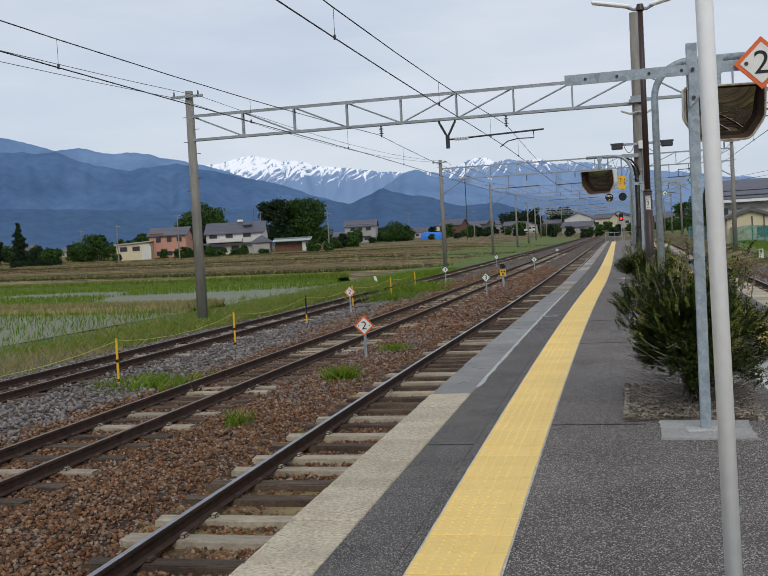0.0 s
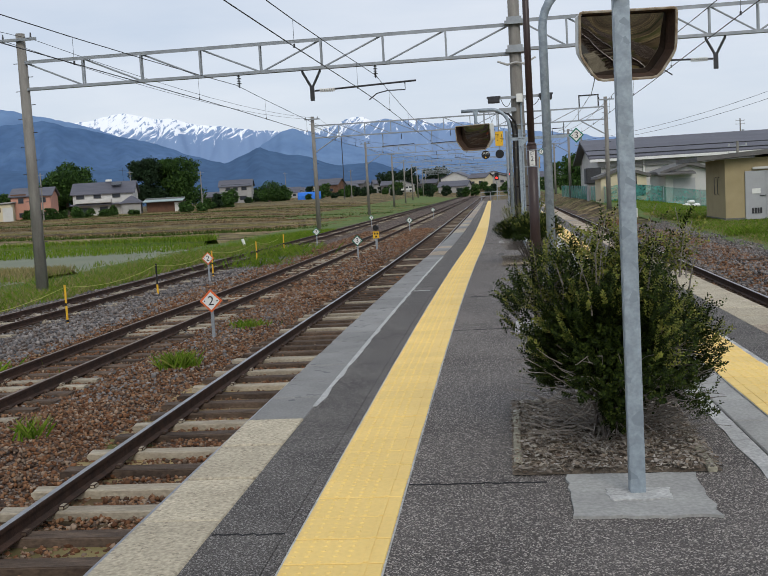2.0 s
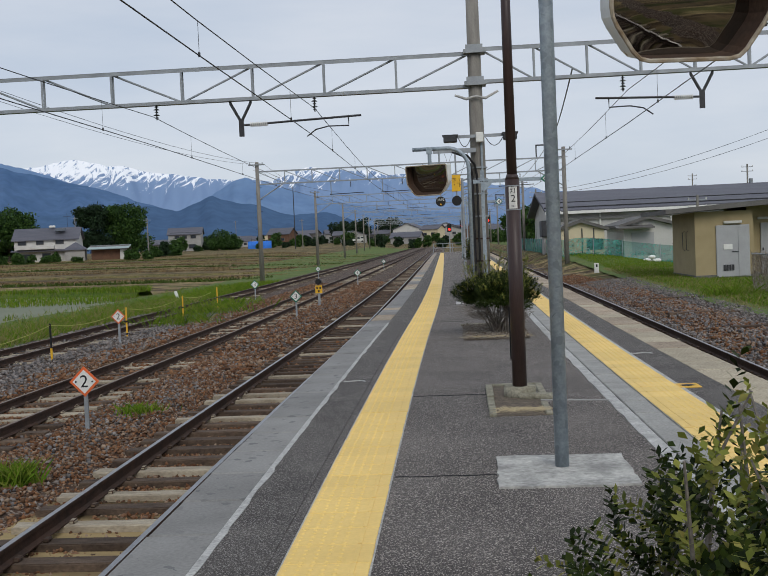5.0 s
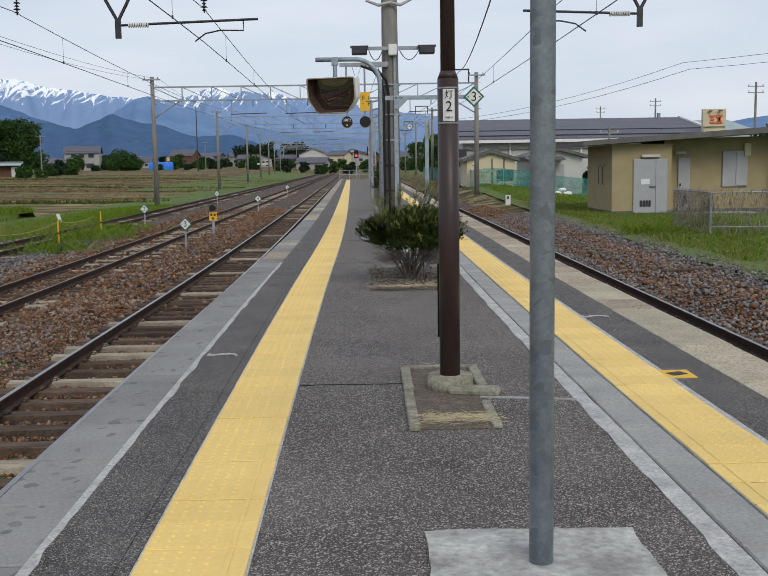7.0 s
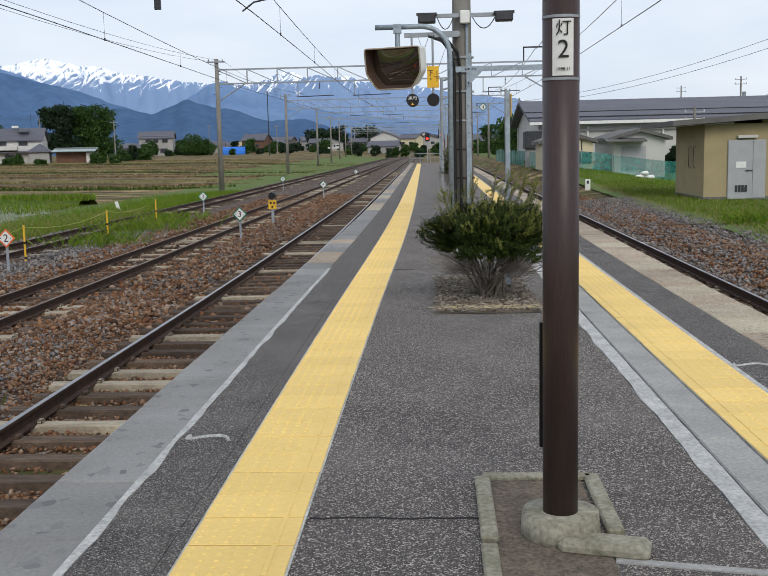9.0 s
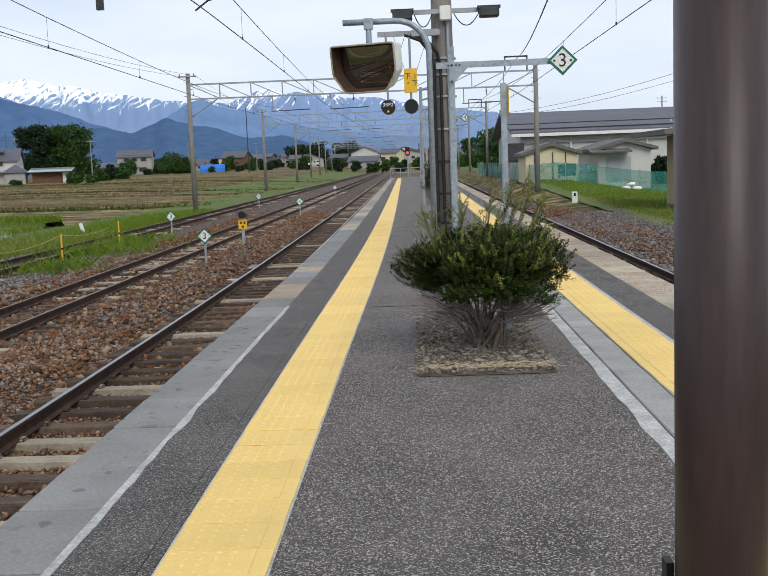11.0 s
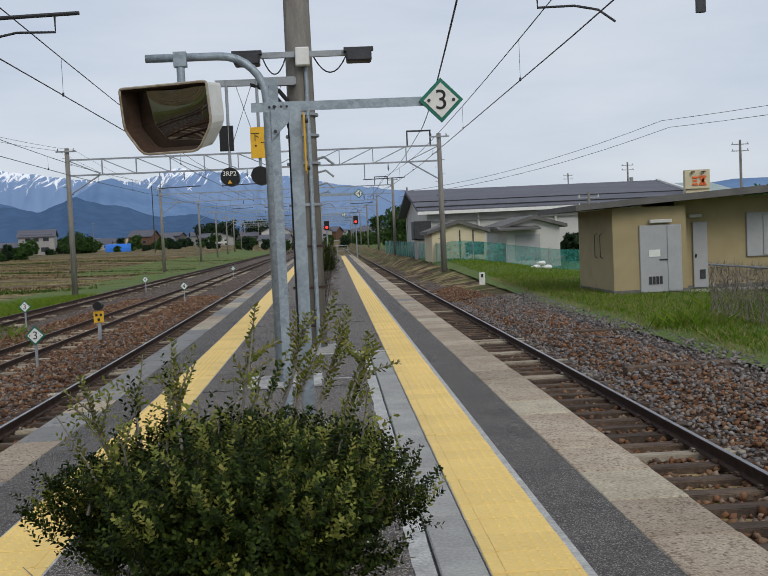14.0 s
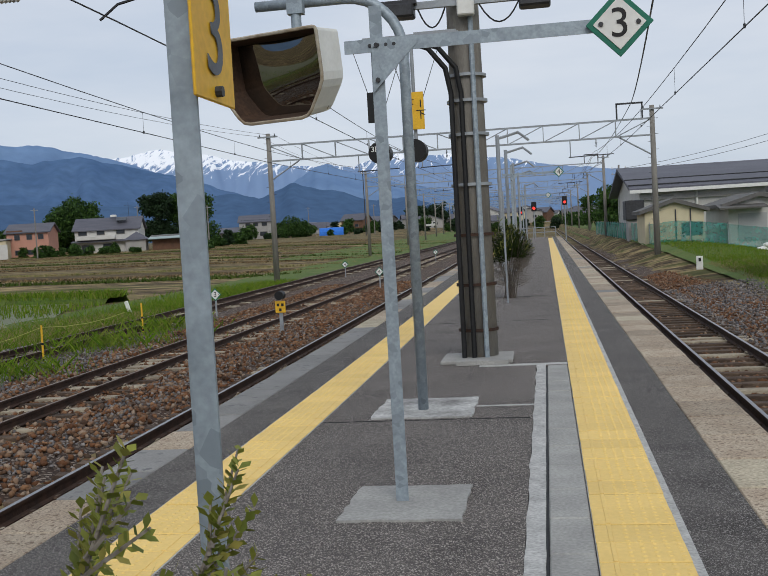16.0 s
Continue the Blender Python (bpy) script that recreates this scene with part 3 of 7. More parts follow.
def scribble(y, x):
    pts = [(x + 0.09 * math.cos(t * 0.9) - 0.05 * t / 3, y + 0.06 * math.sin(t * 1.4) + 0.03 * t, 0.001) for t in np.linspace(0, 4.2, 18)]
    part("chalk_mark", tube(pts, 0.011, 5), WHITE_PAINT, plat, "white sprayed squiggle on the asphalt")


scribble(18.5, -1.13), scribble(20.2, 2.28)
ym = bmesh.new()
add_box(ym, (2.21, 17.5, 0.002), (0.22, 0.27, 0.006))
ymark = part("boarding_mark", ym, YELLOW_PAINT, plat, "yellow plastic boarding sticker with dark arrow")
part("arrow", box((2.21, 17.5, 0.007), (0.12, 0.09, 0.004), Matrix.Rotation(0.4, 4, "Z")), INK, ymark)

# ---- tracks ----
RAIL_PROFILE = [(-0.064, 0), (0.064, 0), (0.064, 0.010), (0.012, 0.028), (0.009, 0.108), (0.0325, 0.118), (0.0325, 0.148), (0.027, 0.153), (-0.027, 0.153), (-0.0325, 0.148), (-0.0325, 0.118), (-0.009, 0.108), (-0.012, 0.028), (-0.064, 0.010)]


def sleeper_mesh(name, seed, material):
    rnd = random.Random(seed)
    bm = bmesh.new()
    add_box(bm, (0, 0, -0.07), (2.1, 0.21, 0.14), None, 0.012)
    for v in bm.verts:
        v.co += Vector((rnd.uniform(-0.03, 0.03) if abs(v.co.x) > 0.9 else 0, rnd.uniform(-0.008, 0.008), rnd.uniform(-0.006, 0.003)))
    for sx in (-1, 1):
        for o in (-0.095, 0.095):
            add_box(bm, (sx * 0.5665 + o, 0.0, 0.018), (0.055, 0.10, 0.036), None, 0.008, 1)
    me = bpy.data.meshes.new(name)
    bm.to_mesh(me)
    bm.free()
    me.materials.append(material), me.materials.append(RAIL_SIDE)
    return me


DARK_SLEEPERS = [sleeper_mesh("sleeper", i, SLEEPER) for i in range(3)]
PALE_SLEEPERS = [sleeper_mesh("sleeper", 10 + i, SLEEPER_PALE) for i in range(2)]


def railway_track(x0, line, label, shiny, pale, seed):
    t = thing("railway_track", label, "railway track", group="tracks of the station")
    ys = steps(-60, 420, 3.0)
    for s in (-0.5665, 0.5665):
        bm = sweep([(px + x0 + s, pz) for px, pz in RAIL_PROFILE], ys, line, lambda y: RAIL_Z - 0.153)
        for f in bm.faces:
            f.material_index = 1 if f.normal.z > 0.9 and f.calc_center_median().z > RAIL_Z - 0.004 else 0
        part("rail", bm, [RAIL_SIDE, RAIL_TOP if shiny else RAIL_TOP_RUST], t, "worn steel rail with rusty sides")
    rnd = random.Random(seed)
    y = -6.0
    while y < 130:
        me = rnd.choice(PALE_SLEEPERS) if pale(y, rnd) else rnd.choice(DARK_SLEEPERS)
        ob = new("sleeper", me)
        slope = (line(y + 0.5) - line(y - 0.5))
        ob.matrix_world = pose(x0 + line(y) + rnd.uniform(-0.03, 0.03), y, RAIL_Z - 0.153 + 0.001, 0, 0, -math.degrees(math.atan(slope)) + rnd.uniform(-0.7, 0.7))
        ob.parent = t
        y += rnd.uniform(0.52, 0.62) if y > 14 else rnd.uniform(0.62, 0.78)
    return t


railway_track(-3.40, left_line, "railway track with polished rails on timber sleepers", True, lambda y, r: r.random() < (0.6 if y < 16 else 0.22), 1)
railway_track(-7.28, left_line, "railway track with rust-brown rails in brown ballast", False, lambda y, r: r.random() < 0.45, 2)
railway_track(-11.75, left_line, "rusty siding track beside the grass verge", False, lambda y, r: r.random() < 0.25, 3)
railway_track(4.60, right_line, "railway track with timber sleepers along the platform", True, lambda y, r: r.random() < 0.12, 4)


# ---- overhead line portals ----
def lattice_pole(t, x, y, z0, z1, r, steps_on=True, arms=True):
    pole = part("pole", cyl((x, y, z0), (x, y, z1), r, r * 0.72, 16), POLE_CONC, t, "tapered concrete pole", True)
    if steps_on:
        for i in range(int((z1 - z0 - 2) / 0.45)):
            z = z0 + 1.9 + i * 0.45
            s = -1 if i % 2 else 1
            part("climbing_peg", cyl((x + s * r * 0.7, y, z), (x + s * (r + 0.12), y, z), 0.012, seg=6), STEEL_DARK, pole)
    if arms:
        part("crossarm", box((x, y - r, z1 - 0.22), (1.25, 0.08, 0.09)), STEEL_GREY, pole)
        for dx in (-0.5, 0.45):
            part("insulator", cyl((x + dx, y - r, z1 - 0.18), (x + dx, y - r, z1 - 0.02), 0.035, 0.02, 8), STEEL_DARK, pole)
    return pole


def truss(t, xa, xb, y, zt, zb, pitch):
    """A plane lattice beam: twin chords, posts and diagonals."""
    n = max(2, round((xb - xa) / pitch))
    part("top_chord", add_box(box(((xa + xb) / 2, y - 0.09, zt), (xb - xa, 0.012, 0.11)), ((xa + xb) / 2, y, zt + 0.05), (xb - xa, 0.20, 0.012)), STEEL_GREY, t)
    part("bottom_chord", add_box(box(((xa + xb) / 2, y - 0.09, zb), (xb - xa, 0.012, 0.09)), ((xa + xb) / 2, y, zb - 0.04), (xb - xa, 0.20, 0.012)), STEEL_GREY, t)
    for i in range(1, n):
        x = xa + (xb - xa) * i / n
        bm = bmesh.new()
        for o in (-0.08, 0.08):
            add_box(bm, (x, y + o, (zt + zb) / 2), (0.05, 0.03, zt - zb))
        part("web_post", bm, STEEL_GREY, t)
    for i in range(n):
        x0, x1 = xa + (xb - xa) * i / n, xa + (xb - xa) * (i + 1) / n
        za, zb2 = (zt, zb) if i < n / 2 else (zb, zt)
        part("web_diagonal", cyl((x0, y, za), (x1, y, zb2), 0.028, seg=6), STEEL_GREY, t)


def insulator(t, x, y, z):
    bm = bmesh.new()
    add_cyl(bm, (x, y, z), (x, y, z - 0.46), 0.018, seg=8)
    for k, r in enumerate((0.055, 0.085, 0.06, 0.09, 0.06)):
        add_cyl(bm, (x, y, z - 0.08 - k * 0.075), (x, y, z - 0.11 - k * 0.075), r * 0.5, r, 12)
    part("insulator", bm, STEEL_DARK, t, "dark porcelain insulator")


def cantilever(t, xv, xe, y, zb, full=True):
    """A V hanger under the beam, a long-rod insulator and a registration arm reaching to xe."""
    s = 1 if xe > xv else -1
    bm = bmesh.new()
    zv = zb - 0.62
    for o in (-0.28, 0.28):
        add_cyl(bm, (xv + o, y, zb + 0.05), (xv + o, y, zb - 0.12), 0.035, seg=6)
        add_cyl(bm, (xv + o, y, zb - 0.1), (xv, y, zv), 0.04, seg=6)
    add_box(bm, (xv, y, zv - 0.17), (0.13, 0.08, 0.44))
    part("v_hanger", bm, STEEL_DARK, t, "dark steel V-shaped hanger")
    za = zv - 0.08
    bm = bmesh.new()
    for k in range(9):
        add_cyl(bm, (xv + s * (0.25 + k * 0.055), y, za), (xv + s * (0.28 + k * 0.055), y, za), 0.07, 0.05, 10)
    part("rod_insulator", bm, WHITE, t, "pale ribbed insulator")
    part("registration_tube", cyl((xv + s * 0.08, y, za - 0.005), (xe, y, za + 0.1), 0.03, seg=8), STEEL_DARK, t)
    xs = xe - s * 0.35
    part("steady_arm", tube([(xs, y, za + 0.06), (xs, y, za - 0.16), (xs - s * 0.55, y, za - 0.15), (xs - s * 0.9, y, za - 0.22), (xs - s * 1.15, y, za - 0.4)], 0.018, 6), STEEL_DARK, t)


P1Y, P2Y = 34.85, 83.2
portal = thing("overhead_line_portal", "grey lattice steel portal on concrete poles over the tracks", "gantry", group="overhead line portals")
lattice_pole(portal, -15.35, P1Y, -1.3, 7.4, 0.20)
main_pole = lattice_pole(portal, 0.60, P1Y, -0.1, 8.55, 0.225, False, False)
lattice_pole(portal, 13.5, P1Y, -1.0, 7.6, 0.2)
truss(portal, -15.25, 0.45, P1Y, 6.46, 5.60, 2.0)
truss(portal, 0.78, 13.4, P1Y, 6.56, 5.71, 1.33)
for z in (6.51, 5.66):
    bm = bmesh.new()
    add_box(bm, (0.60, P1Y, z), (0.58, 0.52, 0.1))
    add_box(bm, (0.60, P1Y - 0.27, z + 0.05), (0.46, 0.04, 0.22))
    part("pole_clamp", bm, STEEL_GREY, portal, "bolted steel clamp")
part("bird_guard", tube([(0.05, P1Y - 0.2, 5.36), (0.35, P1Y - 0.25, 5.24), (0.6, P1Y - 0.27, 5.30), (0.85, P1Y - 0.25, 5.24), (1.2, P1Y - 0.2, 5.42)], [0.03, 0.04, 0.03, 0.04, 0.03], 8), WHITE_PAINT, portal)
cantilever(portal, -5.8, -2.5, P1Y, 5.60)
cantilever(portal, 6.55, 3.77, P1Y, 5.71)
for xx in (-8.15, -3.76, 4.5):
    insulator(portal, xx, P1Y, 5.62 if xx < 0 else 5.71)
# things fixed on the platform pole: lamps, junction box, conduits, signal bracket
lampbar = part("lamp_bracket", box((0.66, P1Y - 0.26, 4.25), (1.9, 0.06, 0.08)), STEEL_GREY, main_pole)
for dx in (-0.72, 0.86):
    lamp = part("floodlight", add_box(box((0.6 + dx, P1Y - 0.34, 4.18), (0.36, 0.26, 0.16), None, 0.02), (0.6 + dx, P1Y - 0.34, 4.28), (0.42, 0.12, 0.05)), STEEL_DARK, lampbar, "dark metal floodlight")
for xa, xb in ((0.1, 0.42), (0.82, 1.28)):
    part("lamp_cable", tube([(xa + (xb - xa) * u, P1Y - 0.3, 4.2 - 0.9 * u * (1 - u)) for u in np.linspace(0, 1, 9)], 0.010, 5), BLACK, lampbar, "loose black lamp cable")
part("junction_box", box((0.66, P1Y - 0.30, 4.21), (0.2, 0.12, 0.26), None, 0.015), WHITE, main_pole, "pale cable junction box")
for i, dx in enumerate((-0.17, -0.05, 0.1)):
    part("conduit", tube([(0.60 + dx, P1Y - 0.235, 0.0), (0.60 + dx, P1Y - 0.215, 3.2), (0.55 + dx, P1Y - 0.24, 3.50), (0.36 + dx, P1Y - 0.3, 3.74), (-0.1 + 0.1 * i, P1Y - 0.25, 3.86)] if i < 2 else [(0.70, P1Y - 0.235, 0.0), (0.70, P1Y - 0.22, 3.0), (0.70, P1Y - 0.20, 4.3)], 0.032, 8), BLACK if i < 2 else GALV, main_pole, "black cable conduit" if i < 2 else "steel conduit")
for z in (0.35, 0.9, 1.5, 2.1, 2.7, 3.1, 3.4):
    part("pole_band", cyl((0.60, P1Y, z), (0.60, P1Y, z + 0.035), 0.245, seg=20), STEEL_GREY if z > 2 else RAIL_SIDE, main_pole)
part("pole_footing", add_box(box((0.58, P1Y - 0.1, 0.02), (0.85, 0.75, 0.05), None, 0.012), (0.66, P1Y - 0.52, 0.03), (0.6, 0.22, 0.05)), CONCRETE, main_pole, "pale concrete footing")
sb = part("signal_bracket", add_box(box((-0.02, P1Y - 0.25, 3.88), (1.15, 0.06, 0.09)), (0.28, P1Y - 0.25, 3.88), (0.5, 0.10, 0.12)), STEEL_GREY, main_pole)
for sx, plate in ((-0.44, False), (-0.01, True)):
    part("hanger_rod", cyl((sx, P1Y - 0.27, 3.91), (sx, P1Y - 0.27, 2.64), 0.022, seg=8), STEEL_GREY, sb)
    part("lamp_drum", cyl((sx, P1Y - 0.42, 2.55), (sx, P1Y - 0.16, 2.55), 0.13, seg=20), BLACK, sb, "round black signal lamp")
    for dx in (-0.1, 0.12):
        part("stay_wire", cyl((sx + dx * 3, P1Y - 0.27, 3.86), (sx, P1Y - 0.27, 2.88), 0.004, seg=4), STEEL_DARK, sb)
yp = part("indicator_plate", box((-0.01, P1Y - 0.32, 3.02), (0.24, 0.02, 0.44), None, 0.004), YELLOW_PAINT, sb, "yellow indicator plate with black writing")
text_mesh("writing", "下 1\n ・下", 0.13, INK, yp, Matrix.Translation((-0.01, P1Y - 0.334, 3.03)) @ FACE)
rp = part("repeater_plate", box((-0.47, P1Y - 0.28, 3.10), (0.2, 0.02, 0.36)), BLACK, sb)
text_mesh("writing", "3RP2", 0.092, WHITE, sb, Matrix.Translation((-0.44, P1Y - 0.427, 2.59)) @ FACE)
part("yellow_mark", cyl((-0.44, P1Y - 0.427, 2.47), (-0.44, P1Y - 0.424, 2.47), 0.035, seg=3), YELLOW_PAINT, sb)


def far_portal(y, xl, xr, zt, zl, zr, first=False):
    t = thing("overhead_line_portal", "grey lattice steel portal on concrete poles over the tracks", "gantry", group="overhead line portals")
    lattice_pole(t, xl, y, zl, zt + 0.75, 0.19, first)
    lattice_pole(t, xr, y, zr, zt + 0.75, 0.19, first)
    truss(t, xl, xr, y, zt, zt - 0.95, 2.1)
    for a, s in ((xl, 1), (xr, -1)):
        part("knee_brace", cyl((a, y, zt - 2.15), (a + s * 1.9, y, zt - 1.0), 0.045, seg=6), STEEL_GREY, t)
    f = bmesh.new()
    for dx in (-2.0, -0.55):
        add_box(f, (xr + dx, y, zt + 0.45), (0.09, 0.09, 1.0))
    add_box(f, (xr - 1.27, y, zt + 0.95), (1.55, 0.09, 0.1))
    part("feeder_frame", f, STEEL_DARK, t)
    for cx in (-7.3 + left_line(y), -3.4 + left_line(y), 4.6):
        insulator(t, cx, y, zt - 1.0)
        part("registration_tube", cyl((cx - 1.6, y, zt - 1.95), (cx + 1.0, y, zt - 1.9), 0.03, seg=6), STEEL_DARK, t)
        part("drop_tube", cyl((cx - 1.5, y, zt - 1.95), (cx - 1.5, y, zt - 0.95), 0.035, seg=6), STEEL_GREY, t)
    return t


far_portal(P2Y, -15.2, 7.85, 7.30, -1.2, -0.9, True)
for k, (y, xl, xr) in enumerate(((134, -18.2, 7.9), (183, -20.5, 8.2), (232, -23.5, 8.2), (281, -26.5, 8.0), (330, -29.5, 8.0), (380, -32.0, 8.0), (430, -35, 8.0))):
    far_portal(y, xl, xr, 7.7 + 0.35 * k, -1.0 + 0.2 * k, -0.6 + 0.3 * k)


# ---- overhead wires ----
def contact_line(x0, line, zc, zm, label):
    t = thing("overhead_wire", label, "overhead wire", group="overhead wires")
    sup = [-14.0, P1Y, P2Y, 134, 183, 232]
    wire, mess = [], []
    for a, b2 in zip(sup, sup[1:]):
        for i in range(12):
            u = i / 12
            y = a + (b2 - a) * u
            rise = 0.012 * max(0.0, y - 60)
            sx = x0 + line(y) + (0.1 if sup.index(a) % 2 else -0.1) * (1 - 2 * u)
            wire.append((sx, y, zc + rise)), mess.append((sx, y, zm + rise - 0.36 * 4 * u * (1 - u)))
            if i % 2 == 1 and y < 140:
                part("dropper", cyl((sx, y, zc + rise), (sx, y, mess[-1][2]), 0.004, seg=4), STEEL_DARK, t)
                part("clip", cyl((sx, y, zc + rise - 0.02), (sx, y, zc + rise + 0.05), 0.02, seg=6), STEEL_DARK, t)
    part("contact_wire", tube(wire, 0.011, 5), STEEL_DARK, t)
    part("messenger_wire", tube(mess, 0.010, 5), STEEL_DARK, t)


contact_line(-3.82, left_line, 4.46, 5.25, "contact wire hung from a messenger wire over the track")
contact_line(-8.3, left_line, 4.46, 5.25, "contact wire hung from a messenger wire over the middle track")
contact_line(4.52, right_line, 4.42, 5.28, "contact wire hung from a messenger wire beside the station")


def free_wire(name, pts, r, sag, label):
    out = []
    for a, b2 in zip(pts, pts[1:]):
        a, b2 = Vector(a), Vector(b2)
        for i in range(10):
            u = i / 10
            out.append(a.lerp(b2, u) - Vector((0, 0, sag * 4 * u * (1 - u))))
    out.append(Vector(pts[-1]))
    tagged(obj(name, tube(out, r, 5), STEEL_DARK), label, "cable", group="line-side cables")


free_wire("feeder_cable", [(3.2, P1Y, 5.95), (6.6, P2Y, 8.1), (6.7, 134, 8.3), (6.7, 183, 8.6)], 0.022, 0.5, "thick black feeder cable on the portals")
free_wire("power_cable", [(-16.2, -20, 7.1), (-15.85, P1Y, 7.18), (-15.7, P2Y, 7.9), (-18.7, 134, 8.4), (-21, 183, 8.8)], 0.009, 0.5, "thin cable along the pole tops")
free_wire("power_cable", [(-15.2, -20, 7.1), (-14.9, P1Y, 7.18), (-14.7, P2Y, 7.9), (-17.7, 134, 8.4), (-20, 183, 8.8)], 0.009, 0.5, "thin cable along the pole tops")
free_wire("power_cable", [(9.5, 134, 6.5), (30, 105, 10), (60, 60, 12)], 0.02, 0.8, "sagging black roadside cable")
free_wire("power_cable", [(9.5, 134, 6.9), (30, 107, 10.8), (60, 60, 13)], 0.02, 0.8, "sagging black roadside cable")


# ---- platform furniture ----
def slab_patch(name, c, s, material, label, seed):
    bm = bmesh.new()
    rnd = random.Random(seed)
    n = 9
    ring = []
    for i in range(4 * n):
        e, u = divmod(i, n)
        u = u / n * 2 - 1
        px, py = ((u, -1), (1, u), (-u, 1), (-1, -u))[e]
        ring.append(bm.verts.new((c[0] + px * s[0] / 2 + rnd.uniform(-0.012, 0.012), c[1] + py * s[1] / 2 + rnd.uniform(-0.012, 0.012), 0.0)))
    f = bm.faces.new(ring)
    r = bmesh.ops.extrude_face_region(bm, geom=[f])
    for v in r["geom"]:
        if isinstance(v, bmesh.types.BMVert):
            v.co.z += 0.014
    bmesh.ops.recalc_face_normals(bm, faces=bm.faces)
    ob = obj(name, bm, material)
    return tagged(ob, label, "footing")


def diamond_sign(t, x, y, z, half, border, digit, size, back=True):
    rot = Matrix.Rotation(radians(45), 4, "Y")
    d = half * math.sqrt(2)
    plate = part("sign_plate", box((x, y, z), (d, 0.012, d), rot, 0.002), border, t, "diamond plate with coloured border")
    part("sign_face", box((x, y - 0.008, z), (d * 0.78, 0.006, d * 0.78), rot), WHITE, plate, "white sign face")
    text_mesh("digit", digit, size, INK, plate, Matrix.Translation((x, y - 0.0125, z - 0.005)) @ FACE)
    if size > 0.15:
        for s in (-1, 1):
            part("bolt", cyl((x + s * half * 0.55, y - 0.018, z), (x + s * half * 0.55, y - 0.008, z), 0.014, seg=10), STEEL_DARK, plate)
    return plate


def angle_post(t, x, y, h, w=0.07):
    bm = box((x, y - w / 2, h / 2), (w, 0.008, h))
    add_box(bm, (x - w / 2, y, h / 2), (0.008, w, h))
    return part("post", bm, GALV, t, "galvanised steel angle post")


def stop_sign_post(x, y, h, bar_z, xl, xr, dx, border, digit, label):
    t = thing("stop_position_sign", label, "sign", group="stop position signs on posts")
    angle_post(t, x, y, h)
    bm = box(((xl + xr) / 2, y - 0.05, bar_z), (xr - xl, 0.008, 0.075))
    add_box(bm, ((xl + xr) / 2, y - 0.02, bar_z + 0.035), (xr - xl, 0.06, 0.008))
    part("crossbar", bm, GALV, t)
    g = bmesh.new()
    vs = [g.verts.new((x + a, y - 0.06 + o, bar_z + b2)) for o in (0, 0.008) for a, b2 in ((-0.03, 0.04), (0.24, 0.04), (0.24, 0.0), (-0.03, -0.27))]
    for f in ((0, 1, 2, 3), (7, 6, 5, 4), (0, 4, 5, 1), (1, 5, 6, 2), (2, 6, 7, 3), (3, 7, 4, 0)):
        g.faces.new([vs[i] for i in f])
    part("gusset", g, GALV, t)
    for b2 in (0.0, -0.2):
        part("bolt", cyl((x, y - 0.075, bar_z + b2), (x, y - 0.055, bar_z + b2), 0.014, seg=8), STEEL_DARK, t)
    for k in range(4):
        xx = xl + 0.15 + k * (x - xl) / 4
        part("bolt", cyl((xx, y - 0.062, bar_z), (xx, y - 0.053, bar_z), 0.011, seg=8), STEEL_DARK, t)
    diamond_sign(t, dx, y - 0.075, bar_z, 0.185, border, digit, 0.23)
    return t


slab_patch("sign_footing", (0.80, 8.03), (0.64, 0.67), CONCRETE, "square concrete footing around a sign post", 1)
slab_patch("mortar_patch", (0.80, 8.0), (0.3, 0.17), WHITE_PAINT, "splash of pale mortar round the post", 2).location.z = 0.006
stop_sign_post(0.80, 8.05, 2.79, 2.60, -0.10, 1.12, 1.26, ORANGE, "2", "galvanised post with an orange-bordered diamond sign")
slab_patch("mirror_footing", (0.67, 14.06), (0.85, 0.86), mat("pale_worn_footing", (0.52, 0.51, 0.47), (0.24, 0.235, 0.22), 4, 0.9, 0.4, fine=30, mix2=0.3), "worn pale concrete footing", 3)
slab_patch("sign_footing", (0.58, 28.43), (0.70, 0.74), CONCRETE, "concrete footing around a sign post", 4)
stop_sign_post(0.55, 28.48, 2.92, 2.69, 0.36, 1.99, 1.92, GREEN_PAINT, "3", "galvanised post with a green-bordered diamond sign")
slab_patch("mirror_footing", (0.33, 31.55), (0.88, 0.95), mat("patched_footing", (0.55, 0.545, 0.52), (0.20, 0.195, 0.185), 3, 0.9, 0.4, fine=30, mix2=0.3), "patched pale concrete footing", 5)

white_pole = thing("white_pole", "slender white-painted steel pole on the platform", "pole")
part("shaft", cyl((0.660, 4.27, 0), (0.600, 4.27, 4.8), 0.031, seg=24), WHITE_STEEL, white_pole, "", True)
part("base_collar", cyl((0.66, 4.27, 0), (0.66, 4.27, 0.05), 0.075, seg=20), CONCRETE, white_pole)


